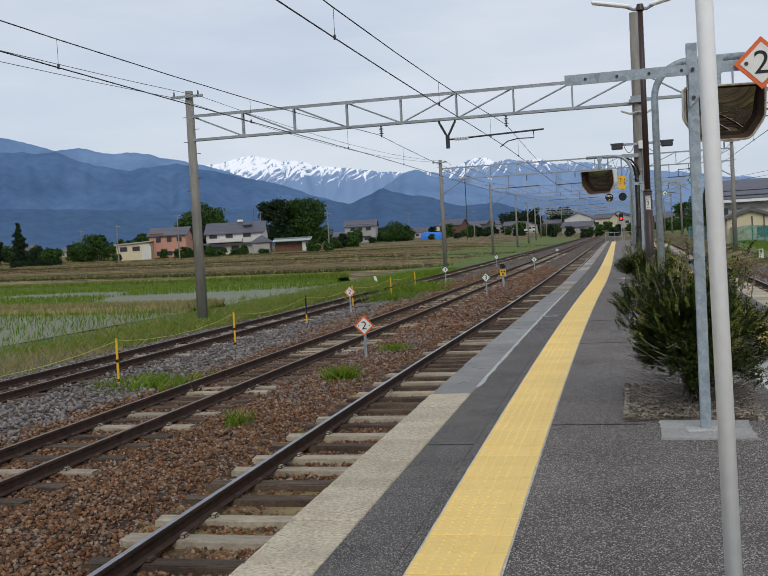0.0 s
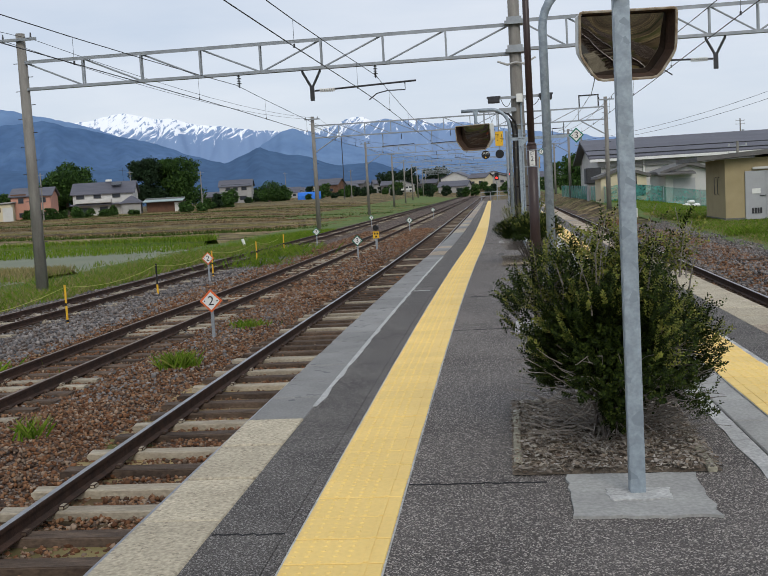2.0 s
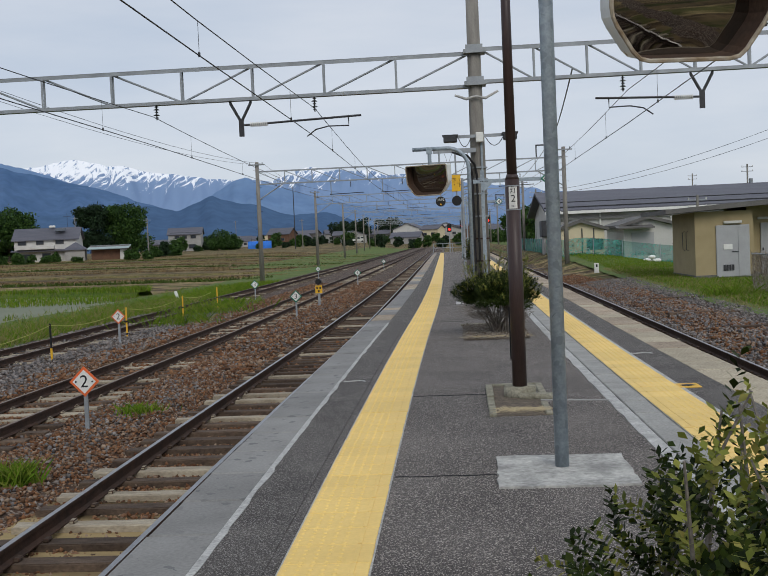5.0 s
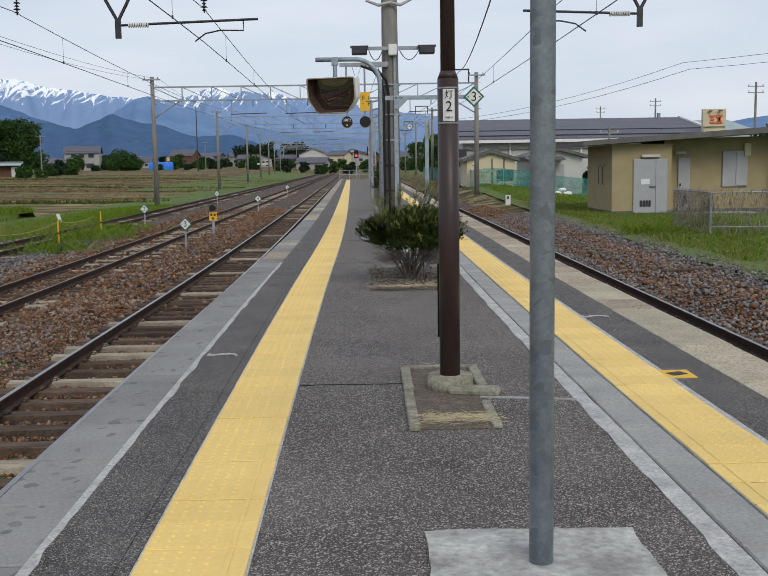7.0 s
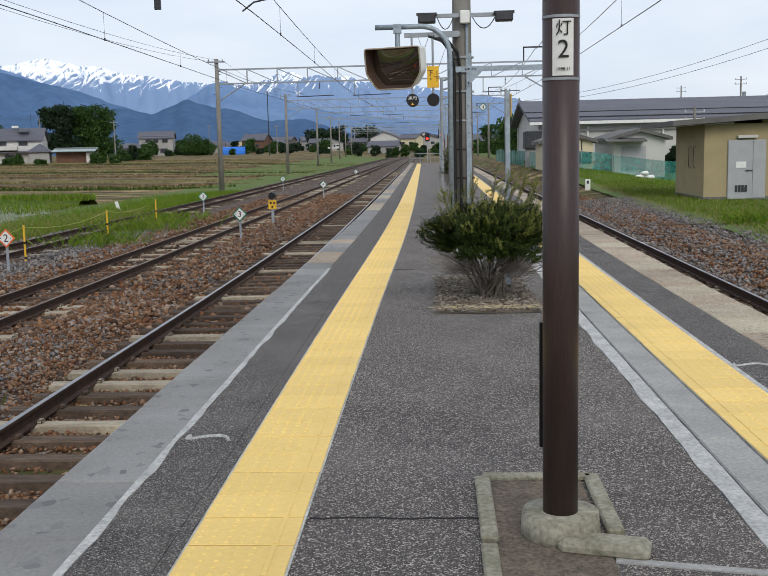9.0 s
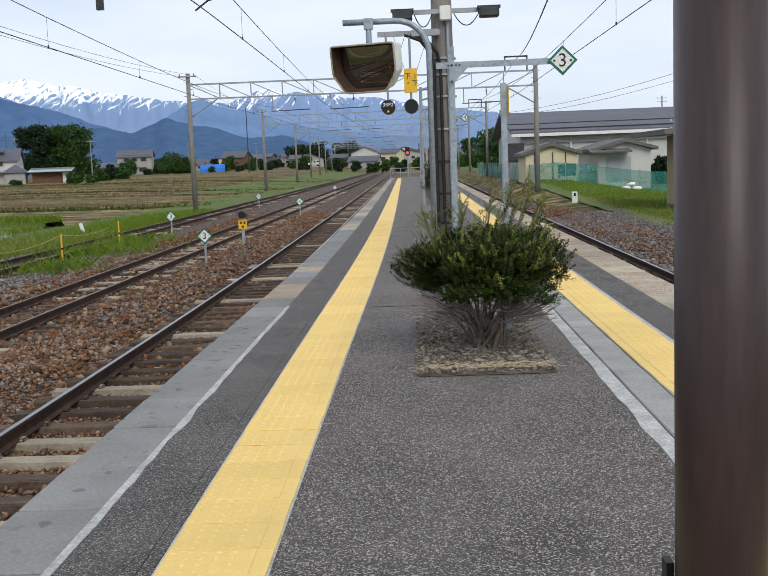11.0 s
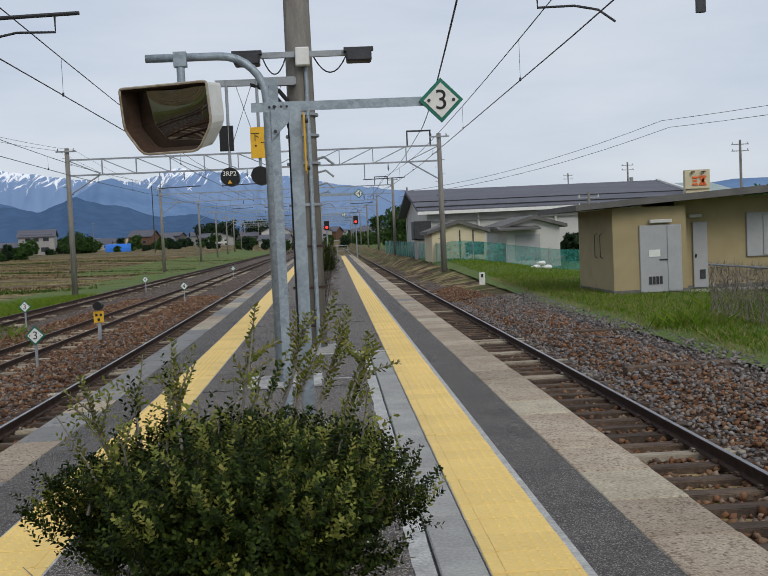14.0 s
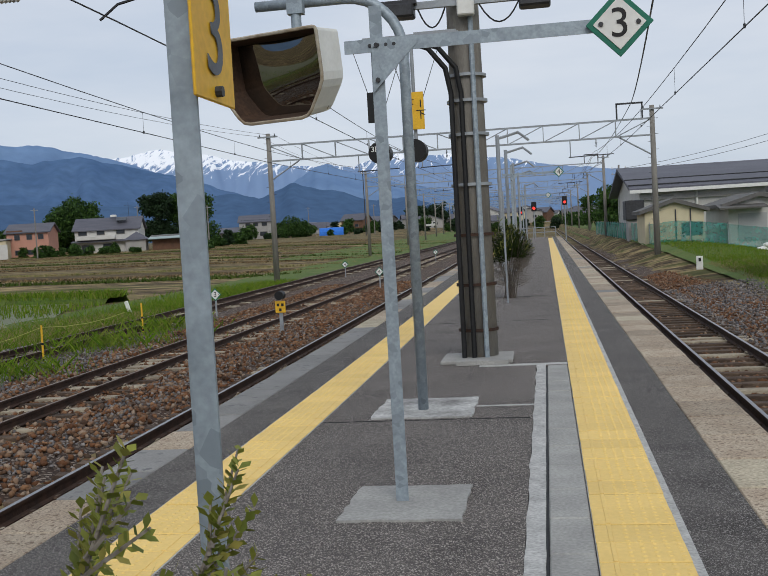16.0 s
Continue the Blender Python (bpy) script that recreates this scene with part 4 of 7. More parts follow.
def rounded_outline(w, h, cut, r=0.03):
    """Mirror outline: square top, lower corners cut off."""
    a, b2 = w / 2, h / 2
    base = [(-a, b2), (a, b2), (a, -b2 + cut * 1.2), (a - cut * 0.8, -b2), (-a + cut * 0.8, -b2), (-a, -b2 + cut * 1.2)]
    out = []
    for i, p in enumerate(base):
        p, q, s = Vector(p), Vector(base[i - 1]), Vector(base[(i + 1) % 6])
        d0, d1 = (q - p).normalized(), (s - p).normalized()
        rr = r * (1.0 if i < 2 else 2.2)
        for u in (0, 0.5, 1):
            out.append(p + d0 * rr * (1 - u) ** 2 + d1 * rr * u ** 2)
    return out


def platform_mirror(base, pipe_pts, hang, c, w, h, yaw, depth, label):
    t = thing("platform_mirror", label, "mirror", group="mirrors for train drivers")
    part("support_pipe", tube(pipe_pts, 0.046, 16), GALV, t, "bent galvanised pipe", True)
    part("hanger", add_cyl(box((*hang[:2], hang[2]), (0.14, 0.1, 0.16)), (hang[0], hang[1], hang[2]), (hang[0], hang[1], c[2] + h / 2 - 0.02), 0.045), GALV, t)
    m = Matrix.Translation(c) @ Matrix.Rotation(radians(yaw), 4, "Z") @ Matrix.Rotation(radians(9), 4, "X")
    o = rounded_outline(w, h, 0.22)
    bm = bmesh.new()
    n = len(o)
    front = [bm.verts.new((p.x, -depth, p.y)) for p in o]
    back = [bm.verts.new((p.x * 0.97, 0.03, p.y * 0.94)) for p in o]
    fin = [bm.verts.new((p.x * 0.975, -depth, p.y * 0.975)) for p in o]
    bin2 = [bm.verts.new((p.x * 0.90, 0.0, p.y * 0.87)) for p in o]
    for i in range(n):
        j = (i + 1) % n
        bm.faces.new((front[i], front[j], back[j], back[i]))
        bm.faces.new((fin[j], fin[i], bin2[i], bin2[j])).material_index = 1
        bm.faces.new((front[j], front[i], fin[i], fin[j]))
    bm.faces.new(back)
    bmesh.ops.recalc_face_normals(bm, faces=bm.faces)
    hood = part("hood", bm, [WHITE, BROWN_IN], t, "white metal hood, dark brown inside")
    hood.matrix_local = m
    g = bmesh.new()
    k = 10
    grid = {}
    for iu in range(k + 1):
        for iv in range(k + 1):
            u, v = iu / k * 2 - 1, iv / k * 2 - 1
            lim = 1 - 0.26 * max(0.0, -v - 0.35) / 0.65
            px, pz = u * w * 0.45 * lim, v * h * 0.44
            grid[iu, iv] = g.verts.new((px, -0.01 - 0.022 * (1 - u * u) * (1 - v * v), pz))
    for iu in range(k):
        for iv in range(k):
            g.faces.new((grid[iu, iv], grid[iu + 1, iv], grid[iu + 1, iv + 1], grid[iu, iv + 1]))
    gl = part("mirror_glass", g, MIRROR, t, "slightly convex mirror", True)
    gl.matrix_local = m @ Matrix.Translation((0, -0.045, 0)) @ Matrix.Rotation(radians(3), 4, "X")
    rim = part("rim", tube([Vector((p.x, -depth, p.y)) for p in o] + [Vector((o[0].x, -depth, o[0].y))], 0.014, 6), RIM, t, "yellowed rubber rim")
    rim.matrix_local = m
    return t


BROWN_IN = mat("brown_hood_lining", (0.075, 0.042, 0.026), (0.045, 0.028, 0.02), 6, 0.8, fine=40, mix2=0.3)
RIM = mat("yellowed_rim", (0.45, 0.41, 0.33), (0.20, 0.14, 0.08), 9, 0.6, fine=30, mix2=0.2)


def arc_pipe(x, y, z, xe, side, r=0.45):
    pts = [(x, y, 0), (x, y, z - r)]
    for i in range(1, 9):
        a = math.pi / 2 * i / 8
        pts.append((x + side * r * (1 - math.cos(a)), y, z - r + r * math.sin(a)))
    pts.append((xe, y, z))
    return pts


platform_mirror(None, arc_pipe(0.67, 14.15, 3.62, 1.80, 1), (1.46, 14.15, 3.57), (1.47, 14.06, 2.92), 0.98, 0.68, 8, 0.26, "hooded platform mirror on a bent galvanised pipe")
platform_mirror(None, arc_pipe(0.31, 31.45, 3.68, -1.0, -1, 0.5), (-0.60, 31.30, 3.63), (-0.55, 30.80, 2.94), 0.98, 0.68, -19, 0.33, "hooded platform mirror reflecting the track on a bent pipe")

# brown lamp standard with plate
lampp = thing("platform_lamp", "dark brown steel lamp standard with a number plate", "lamp")
part("lower_shaft", cyl((0.572, 17.180, 0.02), (0.572, 17.180, 2.06), 0.069, seg=28), BROWN, lampp, "", True)
part("neck", cyl((0.572, 17.180, 2.06), (0.572, 17.180, 2.11), 0.069, 0.05, 28), BROWN, lampp, "", True)
part("upper_shaft", cyl((0.572, 17.180, 2.10), (0.572, 17.180, 4.95), 0.048, 0.042, 24), BROWN, lampp, "", True)
part("pole_cap", cyl((0.572, 17.180, 4.95), (0.572, 17.180, 5.05), 0.07, 0.05, 20), BROWN, lampp)
for s in (-1, 1):
    arm = part("lamp_arm", tube([(0.572, 17.180, 5.0), (0.572 + s * 0.1, 17.180, 4.97), (0.572 + s * 0.2, 17.180, 5.02)], 0.025, 8), STEEL_GREY, lampp)
    part("lamp_head", box((0.572 + s * 0.45, 17.180, 5.09), (0.62, 0.12, 0.06), Matrix.Rotation(radians(-12 * s), 4, "Y"), 0.02), WHITE_STEEL, arm, "slim white lamp head")
plate = bmesh.new()
for i in range(9):
    a0 = radians(-90 - 32 + 64 * i / 8)
    plate.verts.new((0.572 + 0.0725 * math.cos(a0), 17.180 + 0.0725 * math.sin(a0), 1.785)), plate.verts.new((0.572 + 0.0725 * math.cos(a0), 17.180 + 0.0725 * math.sin(a0), 1.99))
plate.verts.ensure_lookup_table()
for i in range(8):
    plate.faces.new([plate.verts[k] for k in (2 * i, 2 * i + 2, 2 * i + 3, 2 * i + 1)])
pl = part("number_plate", plate, WHITE, lampp, "white plate with black lamp number")
pl["label"] = "white curved plate with a black lamp number"
text_mesh("writing", "灯", 0.06, INK, pl, Matrix.Translation((0.572, 17.104, 1.952)) @ FACE)
text_mesh("writing", "2", 0.092, INK, pl, Matrix.Translation((0.572, 17.104, 1.877)) @ FACE)
text_mesh("writing", "1998.11", 0.017, INK, pl, Matrix.Translation((0.572, 17.104, 1.808)) @ FACE)
for z in (1.775, 2.0):
    part("clamp_band", cyl((0.572, 17.180, z - 0.005), (0.572, 17.180, z + 0.005), 0.0705, seg=28), STEEL_GREY, pl)
part("cable_strip", box((0.500, 17.220, 0.6), (0.012, 0.03, 0.5)), BLACK, lampp)
part("plinth", cyl((0.572, 17.180, -0.02), (0.572, 17.180, 0.10), 0.16, 0.15, 22), CONCRETE_MOSS, lampp, "mossy round concrete plinth", True)
pit = thing("pole_pit", "shallow pit edged with concrete boards round the lamp standard", "tree pit")
part("soil", box((0.53, 16.960, 0.003), (0.42, 1.7, 0.008)), SOIL, pit, "dry soil with straw")
for c, sz in (((0.29, 17.460, 0.012), (0.07, 0.75, 0.03)), ((0.285, 16.560, 0.012), (0.065, 0.95, 0.03)), ((0.79, 17.510, 0.012), (0.07, 0.7, 0.03)), ((0.76, 16.410, 0.012), (0.06, 0.6, 0.03)), ((0.54, 17.850, 0.012), (0.5, 0.06, 0.03))):
    part("edge_board", box(c, sz, None, 0.008), CONCRETE_MOSS, pit, "mossy concrete edging board")
part("mortar_neck", box((0.72, 17.010, 0.02), (0.34, 0.14, 0.06), Matrix.Rotation(-0.25, 4, "Z"), 0.02), CONCRETE_MOSS, pit)

# yellow plate post behind the shrub
DIGIT_GREY = mat("faded_grey_digit", (0.13, 0.14, 0.16), (0.09, 0.10, 0.115), 8, 0.6, fine=40, mix2=0.1)
yps = thing("yellow_position_sign", "galvanised post with a yellow numbered plate", "sign")
angle_post(yps, 0.85, 24.36, 2.14, 0.046)
ypl = part("yellow_plate", box((0, 0, 0), (0.22, 0.006, 0.24), None, 0.003), YELLOW_PAINT, yps, "yellow plate with a grey digit")
ypl.matrix_local = pose(0.885, 24.40, 1.985, 0, 0, 90)
text_mesh("digit", "3", 0.23, DIGIT_GREY, ypl, Matrix.Translation((0, -0.006, 0)) @ FACE)
for dz in (0.10, -0.10):
    part("bolt", cyl((0, -0.016, dz), (0, -0.003, dz), 0.01, seg=8), STEEL_DARK, ypl)


# thin grey post in front of the next shrub, and the far number sign
thin = thing("grey_post", "thin grey steel post on the platform", "post")
part("shaft", cyl((0.62, 43.4, 0), (0.62, 43.4, 2.3), 0.02, seg=12), STEEL_GREY, thin)
for yy, xx, dg, h in ((57.4, 1.98, "4", 3.65), (86.0, 1.7, "5", 3.65)):
    stop_sign_post(xx - 1.6, yy, h, h - 0.35, xx - 1.9, xx + 0.1, xx, GREEN_PAINT, dg, "far galvanised post with a green-bordered diamond sign")
for yy in (52, 58, 66, 74, 90):
    fp = thing("platform_post", "far grey post on the platform", "post", group="far platform posts")
    part("shaft", cyl((0.2, yy, 0), (0.2, yy, 4.2), 0.06, seg=10), STEEL_GREY, fp)
    part("arm", tube([(0.2, yy, 4.1), (0.8, yy, 4.25), (1.1, yy, 4.0)], 0.04, 6), STEEL_GREY, fp)
for xx, yy, z in ((-1.6, 150, 3.2), (0.2, 140, 3.5), (3.9, 150, 4.2)):
    sg = thing("signal", "railway colour light signal showing red", "signal", group="far red signals")
    part("mast", cyl((xx, yy, -0.9), (xx, yy, z), 0.08, seg=10), STEEL_GREY, sg)
    hd = part("signal_head", box((xx, yy - 0.1, z), (0.6, 0.2, 1.1), None, 0.05), BLACK, sg)
    part("red_lens", cyl((xx, yy - 0.24, z - 0.2), (xx, yy - 0.2, z - 0.2), 0.16, seg=14), RED_GLOW, hd, "lit red lens")
rl = thing("end_railing", "white pipe railing across the platform end", "railing")
for xx in (-3.5, -2.3, -1.1, 0.1, 1.3, 2.5):
    part("post", cyl((xx, PLAT_B - 1, 0), (xx, PLAT_B - 1, 1.1), 0.04, seg=8), STEEL_GREY, rl)
for z in (0.55, 1.08):
    part("rail", cyl((-3.5, PLAT_B - 1, z), (2.5, PLAT_B - 1, z), 0.035, seg=8), STEEL_GREY, rl)


# ---- lineside signs and stakes on the west side ----
def lineside(x, y, h, border, digit, half, label):
    t = thing("lineside_sign", label, "sign", group="small diamond signs by the track")
    part("stem", box((x, y, BED_Z + h / 2), (0.06, 0.03, h)), STEEL_GREY, t)
    diamond_sign(t, x, y - 0.03, BED_Z + h, half, border, digit, half * 1.15)


lineside(-5.65, 22.2, 0.72, ORANGE, "2", 0.23, "small orange-bordered diamond sign on a grey stem")
lineside(-9.95, 36.0, 0.80, ORANGE, "2", 0.22, "small orange-bordered diamond sign on a grey stem")
lineside(-6.0, 43.6, 0.80, GREEN_PAINT, "3", 0.23, "small green-bordered diamond sign on a grey stem")
lineside(-10.3, 57.0, 0.80, GREEN_PAINT, "3", 0.23, "small green-bordered diamond sign on a grey stem")
lineside(-6.5, 70.0, 0.8, GREEN_PAINT, "4", 0.23, "small green-bordered diamond sign on a grey stem")
lineside(-11.0, 84.0, 0.8, GREEN_PAINT, "4", 0.23, "small green-bordered diamond sign on a grey stem")
lineside(-7.5, 104.0, 0.8, GREEN_PAINT, "5", 0.23, "small green-bordered diamond sign on a grey stem")
dev = thing("shunting_signal", "small orange lineside marker with a black round lamp", "signal")
part("stem", box((-6.15, 50.5, BED_Z + 0.3), (0.1, 0.05, 0.6)), STEEL_GREY, dev)
part("orange_plate", box((-6.15, 50.46, BED_Z + 0.72), (0.3, 0.03, 0.34), None, 0.01), YELLOW_PAINT, dev, "orange plate with dark marks")
for dx, dz in ((-0.06, 0.06), (0.07, 0.06), (0.0, -0.08)):
    part("dark_mark", box((-6.15 + dx, 50.44, BED_Z + 0.72 + dz), (0.07, 0.01, 0.08)), INK, dev)
part("lamp", cyl((-6.15, 50.35, BED_Z + 1.05), (-6.15, 50.65, BED_Z + 1.05), 0.13, seg=14), BLACK, dev, "black round lamp")
for i, (x, y) in enumerate(((-9.84, 18.6), (-10.1, 25.3), (-10.4, 32.2), (-10.55, 38.4), (-10.6, 45.0), (-11.0, 52.0))):
    st = thing("boundary_stake", "thin yellow plastic stake with dark bands" if i != 2 else "thin black and yellow stake", "stake", group="yellow stakes beside the siding")
    part("shaft", cyl((x, y, BED_Z - 0.02), (x, y, BED_Z + 0.93), 0.026, seg=10), YELLOW_PAINT if i != 2 else BLACK, st)
    if i == 2:
        part("yellow_band", cyl((x, y, BED_Z), (x, y, BED_Z + 0.3), 0.029, seg=10), YELLOW_PAINT, st)
    else:
        for z in (0.06, 0.45):
            part("dark_band", cyl((x, y, BED_Z + z), (x, y, BED_Z + z + 0.06), 0.029, seg=10), BLACK, st)
rope = []
for (xa, ya), (xb, yb) in zip(((-9.84, 12.0), (-9.84, 18.6), (-10.1, 25.3), (-10.4, 32.2), (-10.55, 38.4), (-10.6, 45.0)), ((-9.84, 18.6), (-10.1, 25.3), (-10.4, 32.2), (-10.55, 38.4), (-10.6, 45.0), (-11.0, 52.0))):
    rope += [(xa + (xb - xa) * u, ya + (yb - ya) * u, BED_Z + 0.88 - 0.7 * u * (1 - u)) for u in (0, 0.2, 0.4, 0.6, 0.8)]
tagged(obj("boundary_rope", tube(rope, 0.007, 4), mat("yellow_rope", (0.42, 0.45, 0.10), (0.35, 0.36, 0.1), 8, 0.8)), "thin yellow-green rope between the stakes", "rope")
# ---- station-side hut ----
def panel(t, name, c, s, material, label="", parent=None):
    return part(name, box(c, s, None, min(s) * 0.15), material, parent or t, label)


HX, HY, HZ = 9.7, 51.0, -0.72
hut = thing("equipment_hut", "cream rendered equipment hut with a low sloping roof", "hut")
w = bmesh.new()
add_box(w, (HX + 1.125, HY + 2.1, HZ + 1.38), (2.25, 4.2, 2.76))
part("front_wall", w, CREAM, hut, "cream rendered wall")
part("rear_wall", box((HX + 8.3, HY + 2.7, HZ + 1.5), (12.09, 3.4, 3.0)), CREAM, hut, "cream rendered wall")
part("plinth", add_box(box((HX + 1.125, HY + 2.09, HZ + 0.05), (2.31, 4.26, 0.3)), (HX + 8.3, HY + 2.68, HZ + 0.05), (12.1, 3.46, 0.3)), CONCRETE_DARK, hut)
rf = bmesh.new()
vs = [rf.verts.new(c) for c in ((HX - 1.2, HY - 0.5, HZ + 2.72), (HX + 15, HY - 0.5, HZ + 3.62), (HX + 15, HY + 5.0, HZ + 3.62), (HX - 1.2, HY + 5.0, HZ + 2.72), (HX - 1.2, HY - 0.5, HZ + 2.90), (HX + 15, HY - 0.5, HZ + 3.92), (HX + 15, HY + 5.0, HZ + 3.92), (HX - 1.2, HY + 5.0, HZ + 2.90))]
for f in ((3, 2, 1, 0), (4, 5, 6, 7), (0, 1, 5, 4), (1, 2, 6, 5), (2, 3, 7, 6), (3, 0, 4, 7)):
    rf.faces.new([vs[i] for i in f])
part("roof", rf, ROOF_EDGE, hut, "grey sloping roof with thick fascia")
d1 = panel(hut, "door", (HX + 1.44, HY - 0.03, HZ + 1.15), (1.28, 0.08, 2.08), DOOR_GREY, "grey steel double door")
panel(hut, "door_leaf", (HX + 1.85, HY - 0.08, HZ + 1.15), (0.42, 0.03, 2.0), DOOR_GREY, "", d1)
panel(hut, "notice", (HX + 1.24, HY - 0.09, HZ + 1.32), (0.34, 0.01, 0.22), WHITE, "white paper notice", d1)
for k in range(4):
    panel(hut, "vent_slot", (HX + 1.09 + k * 0.11, HY - 0.09, HZ + 0.48), (0.08, 0.02, 0.24), STEEL_DARK, "", d1)
panel(hut, "door_handle", (HX + 1.51, HY - 0.1, HZ + 1.12), (0.24, 0.04, 0.03), STEEL_DARK, "", d1)
panel(hut, "lamp_tube", (HX + 1.44, HY - 0.1, HZ + 2.3), (0.68, 0.12, 0.11), WALL_WHITE, "tube lamp over the door")
d2 = panel(hut, "door", (HX + 3.02, HY + 0.96, HZ + 1.18), (0.46, 0.08, 2.1), DOOR_GREY, "narrow grey steel door")
panel(hut, "door_handle", (HX + 2.87, HY + 0.9, HZ + 1.15), (0.05, 0.05, 0.12), STEEL_DARK, "", d2)
panel(hut, "vent_slot", (HX + 3.07, HY + 0.91, HZ + 0.55), (0.18, 0.02, 0.3), STEEL_DARK, "", d2)
panel(hut, "lamp_tube", (HX + 2.87, HY + 0.9, HZ + 2.42), (0.4, 0.1, 0.1), WALL_WHITE)
sh = panel(hut, "window_shutter", (HX + 5.00, HY + 0.96, HZ + 1.75), (0.98, 0.07, 1.4), DOOR_GREY, "grey steel window shutters")
panel(hut, "shutter_leaf", (HX + 5.25, HY + 0.91, HZ + 1.75), (0.44, 0.03, 1.3), DOOR_GREY, "", sh)
panel(hut, "duct", (HX + 6.55, HY + 0.85, HZ + 1.4), (0.36, 0.26, 2.6), STEEL_GREY, "grey cable duct")
panel(hut, "duct_box", (HX + 6.55, HY + 0.8, HZ + 2.85), (0.5, 0.3, 0.45), STEEL_GREY)
panel(hut, "wall_box", (HX + 5.45, HY + 0.9, HZ + 2.5), (0.25, 0.12, 0.5), CREAM_PALE)
for k in (0.35, 1.0):
    part("grab_rail", tube([(HX - 0.02, HY + 0.75 + k, HZ + 1.2), (HX - 0.1, HY + 0.75 + k, HZ + 1.25), (HX - 0.1, HY + 0.75 + k, HZ + 1.95), (HX - 0.02, HY + 0.75 + k, HZ + 2.0)], 0.012, 6), STEEL_DARK, hut)
hut.matrix_world = Matrix.Translation((11.05, 56.0, -0.92)) @ Matrix.Diagonal((1.2, 1.2, 1.17, 1)) @ Matrix.Translation((-HX, -HY, -HZ))
part("threshold", box((HX + 3.9, HY + 0.4, HZ - 0.02), (3.2, 1.1, 0.2), None, 0.02), CONCRETE, hut)

# wire mesh fence wrapped in dead creeper
wf = thing("mesh_fence", "wire mesh fence overgrown with dry brown creeper", "fence")
FX0, FX1, FY = 11.0, 20.0, 42.6
for i in range(6):
    x = FX0 + (FX1 - FX0) * i / 5
    part("post", cyl((x, FY - 0.25 * i, -1.05), (x, FY - 0.25 * i, 0.52), 0.035, seg=8), STEEL_GREY, wf)
part("top_rail", cyl((FX0, FY, 0.5), (FX1, FY - 1.25, 0.5), 0.025, seg=8), STEEL_GREY, wf)
part("bottom_rail", cyl((FX0, FY, -0.6), (FX1, FY - 1.25, -0.6), 0.02, seg=8), STEEL_GREY, wf)
part("side_rail", cyl((FX0, FY, 0.5), (FX0, FY + 4, 0.5), 0.025, seg=8), STEEL_GREY, wf)
rng = np.random.default_rng(5)


def blades(n, xs, ys, zf, h0, h1, wdt, lean, material, name, label, category="grass", parent=None):
    """Upright tapered blades scattered over an area: one joined mesh."""
    x, y = xs(n), ys(n)
    z = np.array([zf(a, b2) for a, b2 in zip(x, y)])
    a = rng.uniform(0, 2 * np.pi, n)
    h = rng.uniform(h0, h1, n)
    ww = wdt * rng.uniform(0.6, 1.4, n)
    lx, ly = rng.normal(0, lean, n) * h, rng.normal(0, lean, n) * h
    v = np.empty((n, 4, 3))
    v[:, 0] = np.stack([x - np.cos(a) * ww, y - np.sin(a) * ww, z - 0.01], 1)
    v[:, 1] = np.stack([x + np.cos(a) * ww, y + np.sin(a) * ww, z - 0.01], 1)
    v[:, 2] = np.stack([x + lx * 0.5 + np.cos(a) * ww * 0.7, y + ly * 0.5 + np.sin(a) * ww * 0.7, z + h * 0.6], 1)
    v[:, 3] = np.stack([x + lx, y + ly, z + h], 1)
    i = np.arange(n)[:, None] * 4
    f = np.concatenate([i + [[0, 1, 2]], i + [[0, 2, 3]]])
    ob = raw(name, v.reshape(-1, 3), f, material, parent)
    if not parent:
        tagged(ob, label, category, kind="stuff")
    return ob


uni = lambda a, b2: (lambda n: rng.uniform(a, b2, n))
n = 9000
cx = rng.uniform(0, 1, n)
side = rng.random(n) < 0.28
px = np.where(side, FX0, FX0 + (FX1 - FX0) * cx)
py = np.where(side, FY + 4 * cx, FY - 1.25 * cx) + rng.normal(0, 0.05, n)
pz = -1.0 + 1.55 * rng.uniform(0, 1, n) ** 0.75
d = rng.normal(0, 1, (n, 3)) * [0.05, 0.03, 0.11]
c0 = np.stack([px, py, pz], 1)
v = np.stack([c0 - d, c0 + d, c0 + rng.normal(0, 0.012, (n, 3))], 1).reshape(-1, 3)
raw("dry_creeper", v, np.arange(3 * n).reshape(-1, 3), LITTER, wf, "tangled dead creeper stems")


